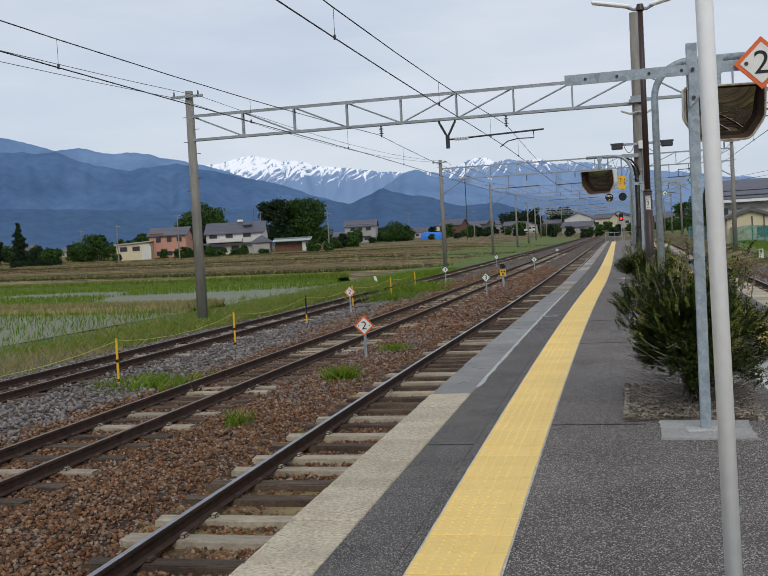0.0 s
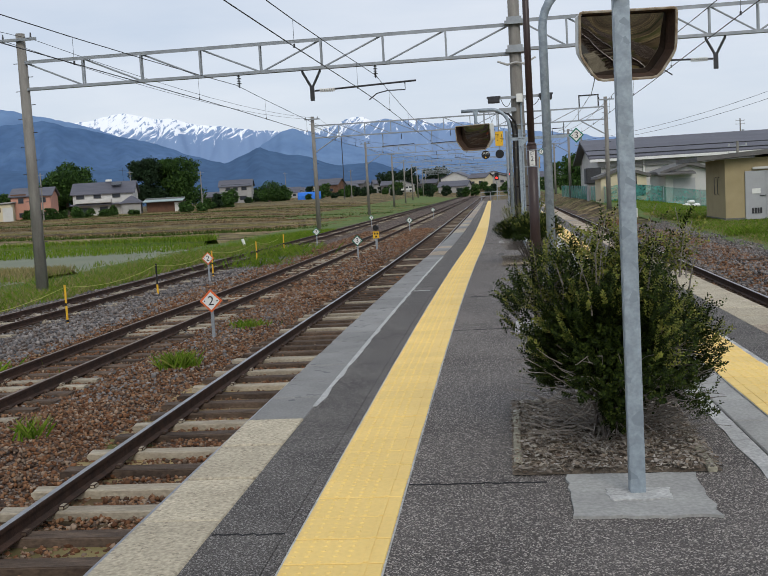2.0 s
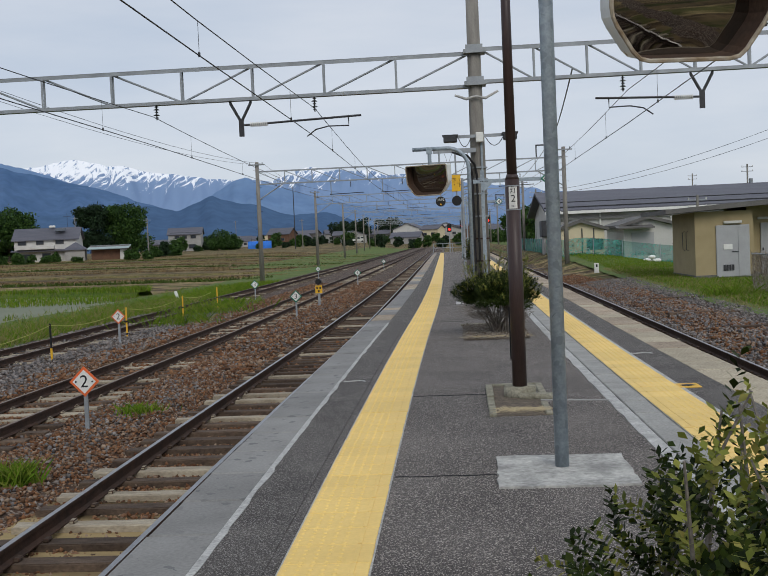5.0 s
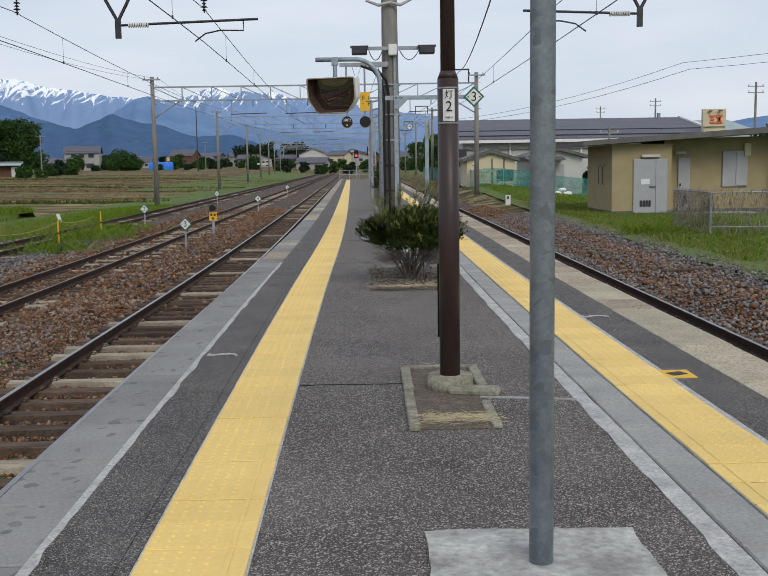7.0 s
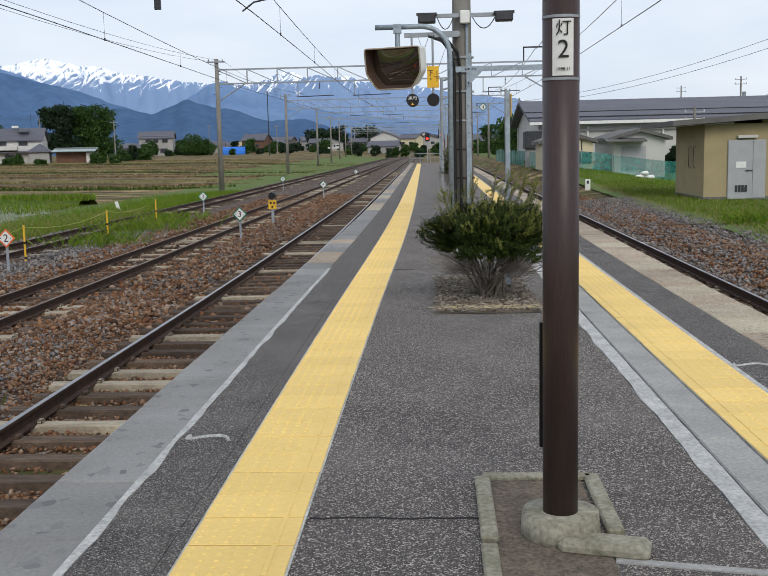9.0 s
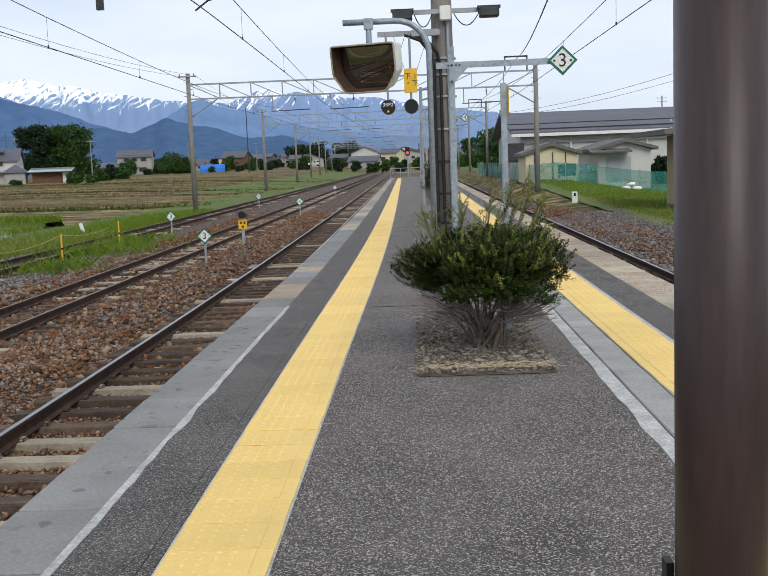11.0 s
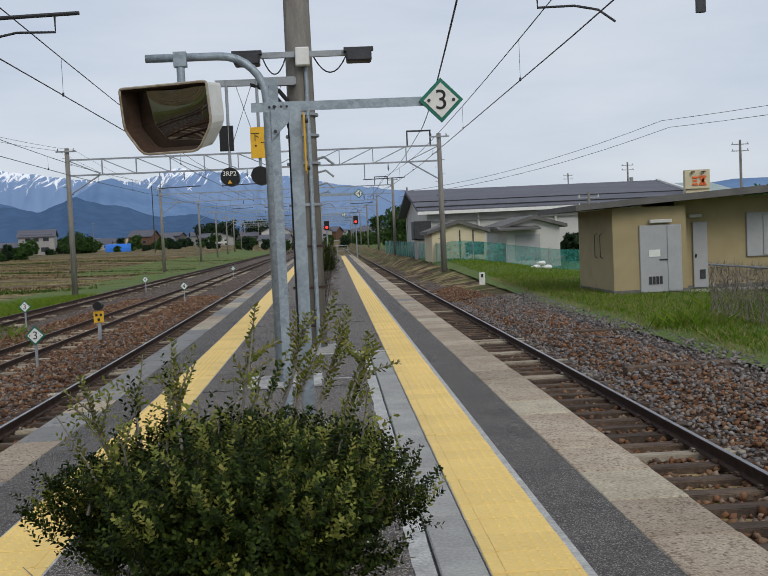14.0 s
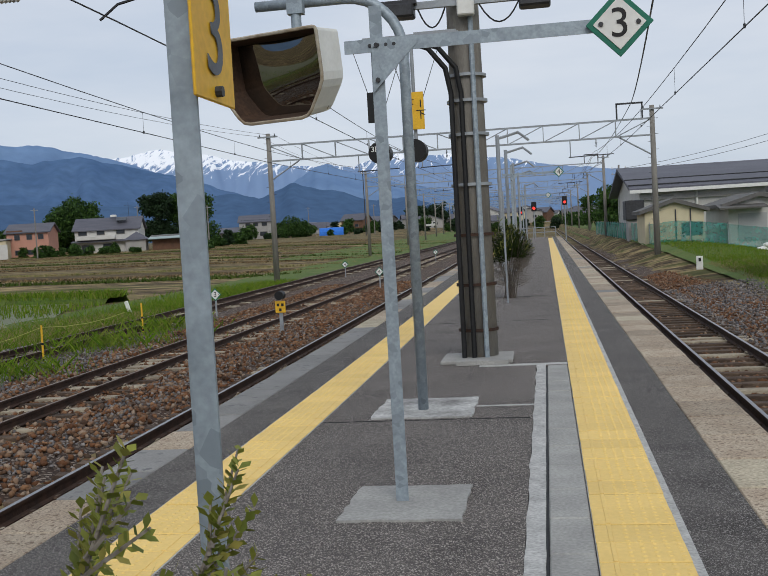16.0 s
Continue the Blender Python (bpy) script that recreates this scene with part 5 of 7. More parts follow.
# ---- green net fence and far station-side buildings ----
nf = thing("net_fence", "green netting fence on posts along the gardens", "fence")
NET = ((7.6, 150), (8.2, 118), (8.6, 92), (13.0, 90), (18.5, 87.5), (30, 83))
for (xa, ya), (xb, yb) in zip(NET, NET[1:]):
    m = max(2, int(math.hypot(xb - xa, yb - ya) / 2.4))
    bm = bmesh.new()
    grid = []
    for i in range(m * 3 + 1):
        u = i / (m * 3)
        x, y = xa + (xb - xa) * u, ya + (yb - ya) * u
        z0 = ground_z(x, y) + 0.02
        grid.append([bm.verts.new((x + 0.06 * noise.noise((i * 0.9, k, ya)), y + 0.1 * noise.noise((i * 1.3, k * 2, xa)), z0 + k * 0.36 + 0.05 * noise.noise((i * 0.6, k * 3.1, 2)))) for k in range(5)])
    for a, b2 in zip(grid, grid[1:]):
        for k in range(4):
            bm.faces.new((a[k], b2[k], b2[k + 1], a[k + 1]))
    bmesh.ops.solidify(bm, geom=list(bm.faces), thickness=0.02)
    part("netting", bm, TEAL, nf, "faded green netting")
    for i in range(m):
        u = i / m
        x, y = xa + (xb - xa) * u, ya + (yb - ya) * u
        part("post", cyl((x, y - 0.08, ground_z(x, y) - 0.1), (x, y - 0.08, ground_z(x, y) + 1.55), 0.03, seg=6), STEEL_GREY, nf)


def gable(t, x0, x1, y0, y1, z0, ze, zr, wall, roof, over=0.5, along="x"):
    """A house body with a ridged roof."""
    part("wall", box(((x0 + x1) / 2, (y0 + y1) / 2, (z0 + ze) / 2), (x1 - x0, y1 - y0, ze - z0)), wall, t)
    bm = bmesh.new()
    if along == "x":
        prof = [(y0 - over, ze - 0.1), ((y0 + y1) / 2, zr), (y1 + over, ze - 0.1), (y1 + over, ze + 0.15), ((y0 + y1) / 2, zr + 0.3), (y0 - over, ze + 0.15)]
        rings = [[bm.verts.new((x, p, q)) for p, q in prof] for x in (x0 - over, x1 + over)]
    else:
        prof = [(x0 - over, ze - 0.1), ((x0 + x1) / 2, zr), (x1 + over, ze - 0.1), (x1 + over, ze + 0.15), ((x0 + x1) / 2, zr + 0.3), (x0 - over, ze + 0.15)]
        rings = [[bm.verts.new((p, y, q)) for p, q in prof] for y in (y0 - over, y1 + over)]
    for i in range(6):
        bm.faces.new((rings[0][i], rings[0][(i + 1) % 6], rings[1][(i + 1) % 6], rings[1][i]))
    bm.faces.new(rings[0][::-1]), bm.faces.new(rings[1])
    bmesh.ops.recalc_face_normals(bm, faces=bm.faces)
    part("roof", bm, roof, t)
    for k in (0, 1):
        g = bmesh.new()
        if along == "x":
            q = (x0 + 0.02, x1 - 0.02)[k]
            g.faces.new([g.verts.new(c) for c in ((q, y0, ze), (q, y1, ze), (q, (y0 + y1) / 2, zr))])
        else:
            q = (y0 + 0.02, y1 - 0.02)[k]
            g.faces.new([g.verts.new(c) for c in ((x0, q, ze), (x1, q, ze), ((x0 + x1) / 2, q, zr))])
        part("gable_wall", g, wall, t)


def window(t, c, s, frame=ROOF_EDGE):
    wd = part("window", box(c, s, None, 0.02), frame, t)
    part("pane", box((c[0], c[1] - s[1] * 0.5, c[2]), (s[0] * 0.86, 0.06, s[2] * 0.84)), WINDOW, wd)


hall = thing("warehouse", "long white hall with a dark slate-grey roof", "building")
gable(hall, 9.4, 34, 110, 136, -1.6, 3.85, 6.12, WALL_WHITE, ROOF, 0.9)
part("gutter", box((21.7, 109.0, 3.72), (26.4, 0.25, 0.28)), WHITE, hall, "white gutter band")
for ys_ in (110.6, 114.3):
    part("roof_step", box((21.7, ys_, 4.04 + (ys_ - 109.1) * 0.1655), (26.4, 0.34, 0.16), Matrix.Rotation(radians(9.4), 4, "X")), STEEL_DARK, hall)
part("rake_trim", box((34.75, 116.0, 5.25), (0.4, 14.2, 0.3), Matrix.Rotation(radians(9.4), 4, "X")), WHITE, hall, "white sloping roof verge")
part("side_roof", box((37.6, 117.0, 4.9), (5.2, 13, 0.2), Matrix.Rotation(radians(9.4), 4, "X")), SHEET, hall, "pale corrugated side roof")
part("side_wall", box((37.6, 120, 1.3), (5.0, 14, 5.6)), WALL_GREY, hall)
part("lower_cornice", box((21.7, 109.85, 3.05), (24, 0.3, 0.16)), WALL_GREY, hall)
for x in (14, 21, 28):
    part("downpipe", cyl((x, 109.8, -1.4), (x, 109.8, 3.7), 0.1, seg=8), WHITE, hall)
part("lean_to_wall", box((8.75, 108.6, -0.1), (1.2, 2.6, 3.0)), WALL_GREY, hall)
part("dark_lean_to", box((8.7, 108.5, 2.2), (1.5, 3.0, 1.6), None, 0.05), STEEL_DARK, hall, "dark timber lean-to")
shed = thing("shed", "small cream shed with dark battens and a dark roof", "shed")
gable(shed, 8.3, 12.3, 95, 101, -1.4, 1.85, 2.5, CREAM_PALE, ROOF_EDGE, 0.35, "y")
for x in (9.0, 10.4, 11.4):
    part("batten", box((x, 94.97, 0.5), (0.09, 0.05, 3.0)), STEEL_DARK, shed)
part("opening", box((11.5, 94.97, 0.6), (1.4, 0.06, 0.9)), WINDOW, shed)
ann = thing("annex", "white annexe with a grey roller shutter", "building")
gable(ann, 14.1, 18.2, 96, 106, -1.6, 2.0, 2.6, WALL_WHITE, ROOF_EDGE, 0.5, "y")
part("shutter", box((15.7, 95.96, 0.5), (1.9, 0.08, 1.9)), DOOR_GREY, ann, "grey roller shutter")
part("lean_roof", box((14.9, 95.4, 1.95), (3.2, 1.6, 0.12), Matrix.Rotation(radians(8), 4, "X")), ROOF_EDGE, ann)
bld = thing("roadside_shop", "flat shop block with a sign panel beyond the hut", "building")
part("wall", box((34.4, 110.9, 2.0), (2.2, 0.7, 9.24)), CREAM_PALE, bld)
sgn = part("sign_panel", box((34.30, 110.42, 5.75), (2.3, 0.15, 1.7)), CREAM_PALE, bld, "cream sign panel with an orange shape")
for c, s, r in (((34.75, 110.28, 5.6), (0.22, 0.06, 0.9), 0.1), ((34.05, 110.28, 5.9), (0.5, 0.06, 0.2), 0), ((34.05, 110.28, 5.6), (0.4, 0.06, 0.18), 0), ((34.05, 110.28, 5.28), (0.5, 0.06, 0.2), 0), ((34.75, 110.28, 5.6), (0.2, 0.06, 1.05), 0.6), ((34.75, 110.28, 5.6), (0.2, 0.06, 1.05), -0.6)):
    part("orange_shape", box(c, s, Matrix.Rotation(r, 4, "Y"), 0.02), ORANGE, sgn)
for x in (33.8, 34.8):
    part("spot_lamp", box((x, 110.1, 6.4), (0.3, 0.3, 0.1)), STEEL_DARK, sgn)
hs2 = thing("house", "grey house with a low roof beyond the hut", "house", group="houses beyond the station")
gable(hs2, 38, 48, 138, 148, -0.5, 3.0, 4.6, WALL_GREY, ROOF, 0.6)
for x, y, h in ((19.5, 92, 5.5), (38.2, 110, 10.3), (42.6, 112, 9.8), (39.7, 150, 11.2), (41.3, 190, 12), (20, 230, 11), (9.5, 134, 7.2)):
    up = thing("utility_pole", "grey concrete utility pole with crossarms", "utility pole", group="utility poles beyond the station")
    z0 = ground_z(x, y)
    part("pole", cyl((x, y, z0 - 0.2), (x, y, z0 + h), 0.16, 0.1, 10), POLE_CONC, up)
    for dz in (0.4, 1.0):
        part("crossarm", box((x, y, z0 + h - dz), (1.6, 0.08, 0.08)), STEEL_GREY, up)
        for dx in (-0.7, 0, 0.7):
            part("insulator", cyl((x + dx, y, z0 + h - dz), (x + dx, y, z0 + h - dz + 0.2), 0.05, seg=6), WALL_WHITE, up)
    if h > 11:
        part("transformer", cyl((x + 0.45, y, z0 + h - 2.8), (x + 0.45, y, z0 + h - 2.0), 0.25, seg=10), STEEL_GREY, up)
for x, y in ((8.0, 68), (10.5, 92)):
    mk = thing("boundary_marker", "small white post in the grass", "marker", group="white markers in the grass")
    part("body", box((x, y, ground_z(x, y) + 0.3), (0.28, 0.12, 0.6), None, 0.02), WHITE, mk)
    part("dark_mark", box((x, y - 0.07, ground_z(x, y) + 0.45), (0.1, 0.02, 0.16)), INK, mk)
bag = thing("sack_heap", "heap of white plastic sacks beside the net fence", "sack", (14.1, 83.4, ground_z(14.1, 83.4)))
for dx, dz, sx, sz in ((-0.35, 0.16, 0.7, 0.36), (0.35, 0.14, 0.75, 0.32), (0.0, 0.42, 0.6, 0.3)):
    bm = bmesh.new()
    bmesh.ops.create_icosphere(bm, subdivisions=2, radius=0.5)
    for q in bm.verts:
        q.co = Vector((dx + q.co.x * sx * (1 + 0.25 * noise.noise(q.co * 3)), q.co.y * 0.6, dz + q.co.z * sz * (1 + 0.3 * noise.noise(q.co * 4))))
    part("sack", bm, WHITE, bag)
tbr = new("timber_stack")
tagged(tbr, "old dark sleepers lying in the ballast verge", "timber")
for x, y, r in ((7.2, 38.0, 6), (7.9, 44.5, -4), (7.7, 33, 9)):
    ob = part("old_sleeper", box((0, 0, 0), (2.2, 0.22, 0.14), None, 0.015), SLEEPER, tbr)
    ob.matrix_local = pose(x, y, ground_z(x, y) + 0.05, 0, 0, r)


# ---- far houses to the west ----
def polar(az, d):
    return (0.35 - d * math.sin(radians(az)), 0.3 + d * math.cos(radians(az)))


def set_house(name, az, d, wid, dep, h_e, h_r, wall, roof, label, along="x", windows=(), extra=None, rz=None):
    x, y = polar(az, d)
    z = ground_z(x, y) - 0.3
    t = thing(name, label, "house", (x, y, z), az * 0.6 if rz is None else rz, "houses across the fields")
    gable(t, -wid / 2, wid / 2, 0, dep, 0, h_e, h_r, wall, roof, 0.6, along)
    for (wx, wz, ww, wh) in windows:
        window(t, (wx, -0.06, wz), (ww, 0.16, wh))
    if extra:
        extra(t)
    return t


def white_extra(t):
    part("balcony", box((-2.5, -0.9, 4.1), (9.5, 1.6, 0.9), None, 0.05), WALL_WHITE, t, "white balcony front")
    part("eaves_roof", box((0, -0.6, 3.3), (17.5, 1.9, 0.22), Matrix.Rotation(radians(10), 4, "X")), ROOF, t)
    part("porch", box((7.8, -2.2, 1.6), (5.0, 4.0, 3.2)), WALL_GREY, t)
    bm = bmesh.new()
    vs = [bm.verts.new(c) for c in ((4.7, -4.8, 3.1), (10.9, -4.8, 3.1), (10.9, 0.6, 3.1), (4.7, 0.6, 3.1), (7.8, -2.1, 5.2))]
    for f in ((0, 1, 4), (1, 2, 4), (2, 3, 4), (3, 0, 4), (3, 2, 1, 0)):
        bm.faces.new([vs[i] for i in f])
    part("porch_roof", bm, ROOF, t)
    part("solar_heater", box((3.5, 2.2, 8.6), (2.6, 2.0, 0.2), Matrix.Rotation(radians(22), 4, "X")), WINDOW, t)
    part("roof_tank", box((1.2, 4.0, 9.6), (1.6, 0.7, 0.6), None, 0.1), WHITE, t)
    part("aerial", cyl((5, 5, 8), (5, 5, 13), 0.04, seg=5), STEEL_DARK, t)
    part("aerial_bar", box((5, 5, 12.2), (2.2, 0.06, 0.06)), STEEL_DARK, t)


set_house("house", 22.5, 285, 16.0, 10, 6.0, 9.0, WALL_WHITE, ROOF, "two-storey white house with a balcony and grey tiled roof", "x", ((-6, 5.6, 2.2, 1.5), (-1.5, 5.6, 2, 1.5), (3.5, 5.6, 2.2, 1.5), (-5, 1.5, 3, 2.0), (0, 1.5, 2.2, 2.2), (7.5, 1.6, 2, 1.6)), white_extra)


def barn_extra(t):
    part("yellow_wing", box((-8.2, -1.5, 2.2), (8.5, 6, 4.6)), CREAM_PALE, t, "pale yellow lower wing")
    part("wing_roof", box((-8.2, -1.5, 4.65), (9.3, 7, 0.35), Matrix.Rotation(radians(-3), 4, "Y")), WALL_GREY, t)
    for wx in (-10.6, -7.4):
        window(t, (wx, -4.56, 3.2), (1.9, 0.14, 1.2), BROWN_WOOD)
    part("upper_boarding", box((-2.9, -0.06, 6.4), (3.7, 0.14, 0.9)), BROWN_WOOD, t, "brown boarded upper wall")
    part("side_boarding", box((-4.82, 5.4, 5.4), (0.14, 10.8, 2.0)), BROWN_WOOD, t, "brown boarded upper wall")
    part("white_door", box((-4.8, -4.56, 1.8), (2.4, 0.14, 3.8)), WALL_WHITE, t)


set_house("barn", 26.2, 270, 9.5, 11, 6.2, 8.2, PINK, ROOF, "pink two-storey barn with a brown upper gable and yellow wing", "x", ((-2.4, 5.2, 1.3, 1.3), (0.4, 5.2, 1.3, 1.3), (3.0, 5.2, 1.3, 1.3), (-2.4, 1.6, 1.3, 1.2), (0.4, 1.6, 1.3, 1.2), (3.0, 1.6, 1.3, 1.2)), barn_extra)


def shack_extra(t):
    part("sheet_roof", box((0, 1.0, 3.6), (10.5, 6, 0.15), Matrix.Rotation(radians(9), 4, "X")), SHEET, t, "faded green corrugated sheet roof")
    part("white_end", box((4.2, -0.3, 1.4), (2.6, 1.0, 2.8)), WALL_WHITE, t)


set_house("farm_shed", 19.3, 278, 9, 5, 3.0, 3.8, BROWN_WOOD, ROOF_EDGE, "low farm shed with corrugated sheet roof", "x", (), shack_extra)


def solar_extra(t):
    for k in range(6):
        part("solar_panel", box((-5 + k * 2.0, 2.2, 8.4), (1.9, 3.6, 0.12), Matrix.Rotation(radians(24), 4, "X")), WINDOW, t, "dark blue solar panel")
    part("lower_roof", box((-8.5, -1, 4.2), (13, 8, 0.4), Matrix.Rotation(radians(14), 4, "X")), ROOF, t)
    part("lower_wall", box((-8.5, 1, 2), (12, 6, 4)), WALL_GREY, t)


set_house("house", 15.4, 420, 13, 10, 7.0, 9.6, WALL_GREY, ROOF, "grey house with solar panels on its roof", "x", ((-3, 6, 2, 1.4), (0, 6, 2, 1.4), (3.5, 6, 2.2, 1.4), (3, 2.2, 3, 1.8)), solar_extra)
tx, ty = polar(11.3, 400)
tp = thing("tarpaulin_tunnel", "bright blue tarpaulin over a low storage tunnel", "tarpaulin", (tx, ty, ground_z(tx, ty) - 0.2), 8)
bm = bmesh.new()
rings = [[bm.verts.new((xx, 1.8 * math.cos(a) * 1.2, 3.1 * math.sin(a) ** 0.7)) for a in np.linspace(0.0, math.pi, 9)] for xx in (-4.5, 4.5)]
for i in range(8):
    bm.faces.new((rings[0][i], rings[0][i + 1], rings[1][i + 1], rings[1][i]))
bm.faces.new(rings[0]), bm.faces.new(rings[1][::-1])
part("cover", bm, TARP, tp)
lorry = thing("small_lorry", "small white flatbed lorry on the field road", "lorry", (-29.9, 300, 1.95), 4)
part("load_bed", box((-0.75, 0, 0.75), (2.1, 1.4, 0.5), None, 0.04), WALL_WHITE, lorry)
cab = part("cab", box((0.95, 0, 1.0), (1.25, 1.4, 1.35), None, 0.12), WALL_WHITE, lorry, "white lorry cab")
part("side_window", box((1.0, -0.71, 1.35), (0.8, 0.03, 0.45), None, 0.01), WINDOW, cab)
for wx in (-1.1, 1.0):
    part("wheel", cyl((wx, -0.72, 0.28), (wx, 0.72, 0.28), 0.28, seg=14), BLACK, lorry)
rnd = random.Random(21)
for k in range(78):
    az = rnd.uniform(-3.0, 13.8) if k > 8 else rnd.uniform(29, 38)
    d = rnd.uniform(470, 760)
    wl_ = rnd.choice((WALL_WHITE, WALL_GREY, CREAM_PALE, BROWN_WOOD, WALL_GREY, ROOF_EDGE))
    hh = rnd.uniform(3.0, 6.0)
    wd = rnd.uniform(8, 15)
    set_house("house", az, d, wd, rnd.uniform(7, 10), hh, hh + rnd.uniform(1.6, 3.0), wl_, ROOF, "distant village house with a grey tiled roof", rnd.choice("xxy"), ((-wd * 0.25, hh * 0.6, 1.8, 1.3), (wd * 0.2, hh * 0.6, 1.8, 1.3)), None, rnd.uniform(-30, 30))
for az, d, h in ((28.9, 250, 9), (37.2, 240, 8), (25.6, 250, 11), (17.2, 260, 10), (9.3, 330, 20), (8.9, 360, 10), (21, 300, 12), (12.6, 450, 12), (4, 500, 12), (30.8, 300, 9)):
    x, y = polar(az, d)
    z0 = ground_z(x, y)
    up = thing("utility_pole", "distant utility pole across the fields", "utility pole", group="utility poles across the fields")
    part("pole", cyl((x, y, z0 - 0.3), (x, y, z0 + h), 0.17, 0.12, 8), POLE_CONC if h < 15 else STEEL_DARK, up)
    part("crossarm", box((x, y, z0 + h - 0.5), (1.8, 0.1, 0.1)), STEEL_GREY, up)


# ---- trees ----
def leaf_cloud(centres, n, size, flat=0.6):
    """Small leaf faces through a set of ellipsoid clumps (x, y, z, rx, ry, rz), denser at their skins."""
    cs = np.array(centres, float)
    wgt = cs[:, 3] * cs[:, 5]
    idx = rng.choice(len(cs), n, p=wgt / wgt.sum())
    dvec = rng.normal(0, 1, (n, 3))
    dvec /= np.linalg.norm(dvec, axis=1)[:, None]
    rad = rng.uniform(0, 1, n) ** 0.28 * (1 + 0.14 * rng.normal(0, 1, n))
    p = cs[idx, :3] + dvec * cs[idx, 3:] * rad[:, None]
    a, b2 = rng.normal(0, 1, (n, 3)), rng.normal(0, 1, (n, 3))
    a /= np.linalg.norm(a, axis=1)[:, None]
    b2 /= np.linalg.norm(b2, axis=1)[:, None]
    s = size * rng.uniform(0.6, 1.4, n)[:, None]
    v = np.stack([p - a * s, p + b2 * s * flat, p + a * s, p - b2 * s * flat], 1)
    return v.reshape(-1, 3), np.arange(4 * n).reshape(-1, 4)


def tree(az, d, h, wid, n, size, dark, label, trunk=True, conical=False, seed=0, name="tree"):
    x, y = polar(az, d)
    z0 = ground_z(x, y) - 0.3
    t = thing(name, label, "tree", (x, y, z0), 0, "trees across the fields")
    r = random.Random(seed)
    cl = []
    if conical:
        for i in range(12):
            u = i / 11
            rr = wid / 2 * (1 - 0.85 * u) * r.uniform(0.85, 1.15)
            cl.append((r.uniform(-0.1, 0.1) * wid, r.uniform(-0.1, 0.1) * wid, h * (0.12 + 0.85 * u), rr, rr, h * 0.075))
    else:
        for i in range(30):
            a, u = i * 2.4 + r.uniform(-0.4, 0.4), r.uniform(0.1, 1) ** 0.6
            rr = wid * r.uniform(0.13, 0.21)
            zz = h * r.uniform(0.17, 0.86)
            k = math.sqrt(max(0.05, 1 - ((zz / h - 0.5) / 0.48) ** 2))
            cl.append((math.cos(a) * u * wid * 0.36 * k, math.sin(a) * u * wid * 0.36 * k, zz, rr, rr, rr * 0.75))
    bm = tube([(0, 0, 0), (0.1, 0, h * 0.3), (0, 0.1, h * 0.6), (0, 0, h * 0.85)], [h * 0.028, h * 0.022, h * 0.014, h * 0.006], 8)
    for i in range(7):
        c = cl[i]
        add_tube(bm, [(0, 0, h * 0.25 + 0.03 * h * i), (c[0] * 0.5, c[1] * 0.5, c[2] * 0.8), c[:3]], [h * 0.010, h * 0.007, h * 0.003], 5)
    part("trunk", bm, TWIG, t)
    v, f = leaf_cloud(cl, n, size)
    raw("crown", v, f, FOLIAGE_DARK if dark else FOLIAGE, t)
    return t


tree(24.4, 318, 16.5, 17.5, 17000, 0.42, False, "broad dark-green round tree beside a white house", seed=1)
tree(20.2, 330, 17.8, 13.0, 13000, 0.4, True, "dark conifer-like tree in a clump", seed=2)
tree(18.5, 335, 16.8, 18.5, 17000, 0.42, False, "broad bright green tree in a clump", seed=3)
tree(34.0, 260, 10.5, 4.6, 2500, 0.4, True, "dark pointed conifer among the gardens", conical=True, seed=4)
for k, (az, d, h, wd, dk) in enumerate(((30.1, 282, 8.0, 10.5, False), (31.0, 290, 5.2, 7, False), (32.4, 270, 4.4, 6.5, False), (33.2, 285, 5.5, 5, True), (35.2, 262, 7.5, 4.5, True), (36.3, 280, 6, 6, False), (28.6, 300, 6.5, 6, False), (27.6, 310, 8, 7, False), (15.9, 300, 3.6, 5, False), (13.6, 395, 8.5, 11, False), (12.9, 400, 6.5, 9, False), (17.0, 285, 3.2, 5, False), (16.4, 290, 4.6, 3.2, True))):
    tree(az, d, h, wd, 3200, 0.36, dk, "dense garden tree beside the farmhouses", seed=700 + k)
for k in range(9):
    hx, hy = polar(32.1 + 0.28 * k, 252)
    hg = thing("hedge", "clipped dark hedge along a garden", "hedge", (hx, hy, ground_z(hx, hy) - 0.2), 30, "hedges along the gardens")
    v, f = leaf_cloud([(u_, 0, 0.8, 0.5, 0.5, 0.85) for u_ in (-0.5, 0.0, 0.5)], 500, 0.2)
    raw("leaves", v, f, FOLIAGE_DARK, hg)
for k in range(190):
    az = rnd.choice((rnd.uniform(-3, 15), rnd.uniform(27.5, 40), rnd.uniform(-2, 10), rnd.uniform(12.5, 16)))
    d = rnd.uniform(300, 640) if az > 17 or az < -1 else rnd.uniform(385, 600)
    h = rnd.uniform(3, 7) if az > 17 else rnd.uniform(2.2, 6.5)
    tree(az, d, h, h * rnd.uniform(0.7, 1.4), 900, 0.42, rnd.random() < 0.5, "distant garden tree among the houses", seed=100 + k)
for k in range(12):
    tree(rnd.uniform(3.6, 7.0), rnd.uniform(560, 640), rnd.uniform(12, 16), rnd.uniform(8, 13), 900, 0.7, True, "tall dark tree of a shrine grove", seed=300 + k)
for k in range(26):
    az = rnd.uniform(13.8, 30)
    tree(az, rnd.uniform(255, 272) if az > 17 else 400, rnd.uniform(1.6, 3.4), rnd.uniform(2, 4), 500, 0.3, False, "clipped garden shrub before a house", seed=400 + k, name="shrub")
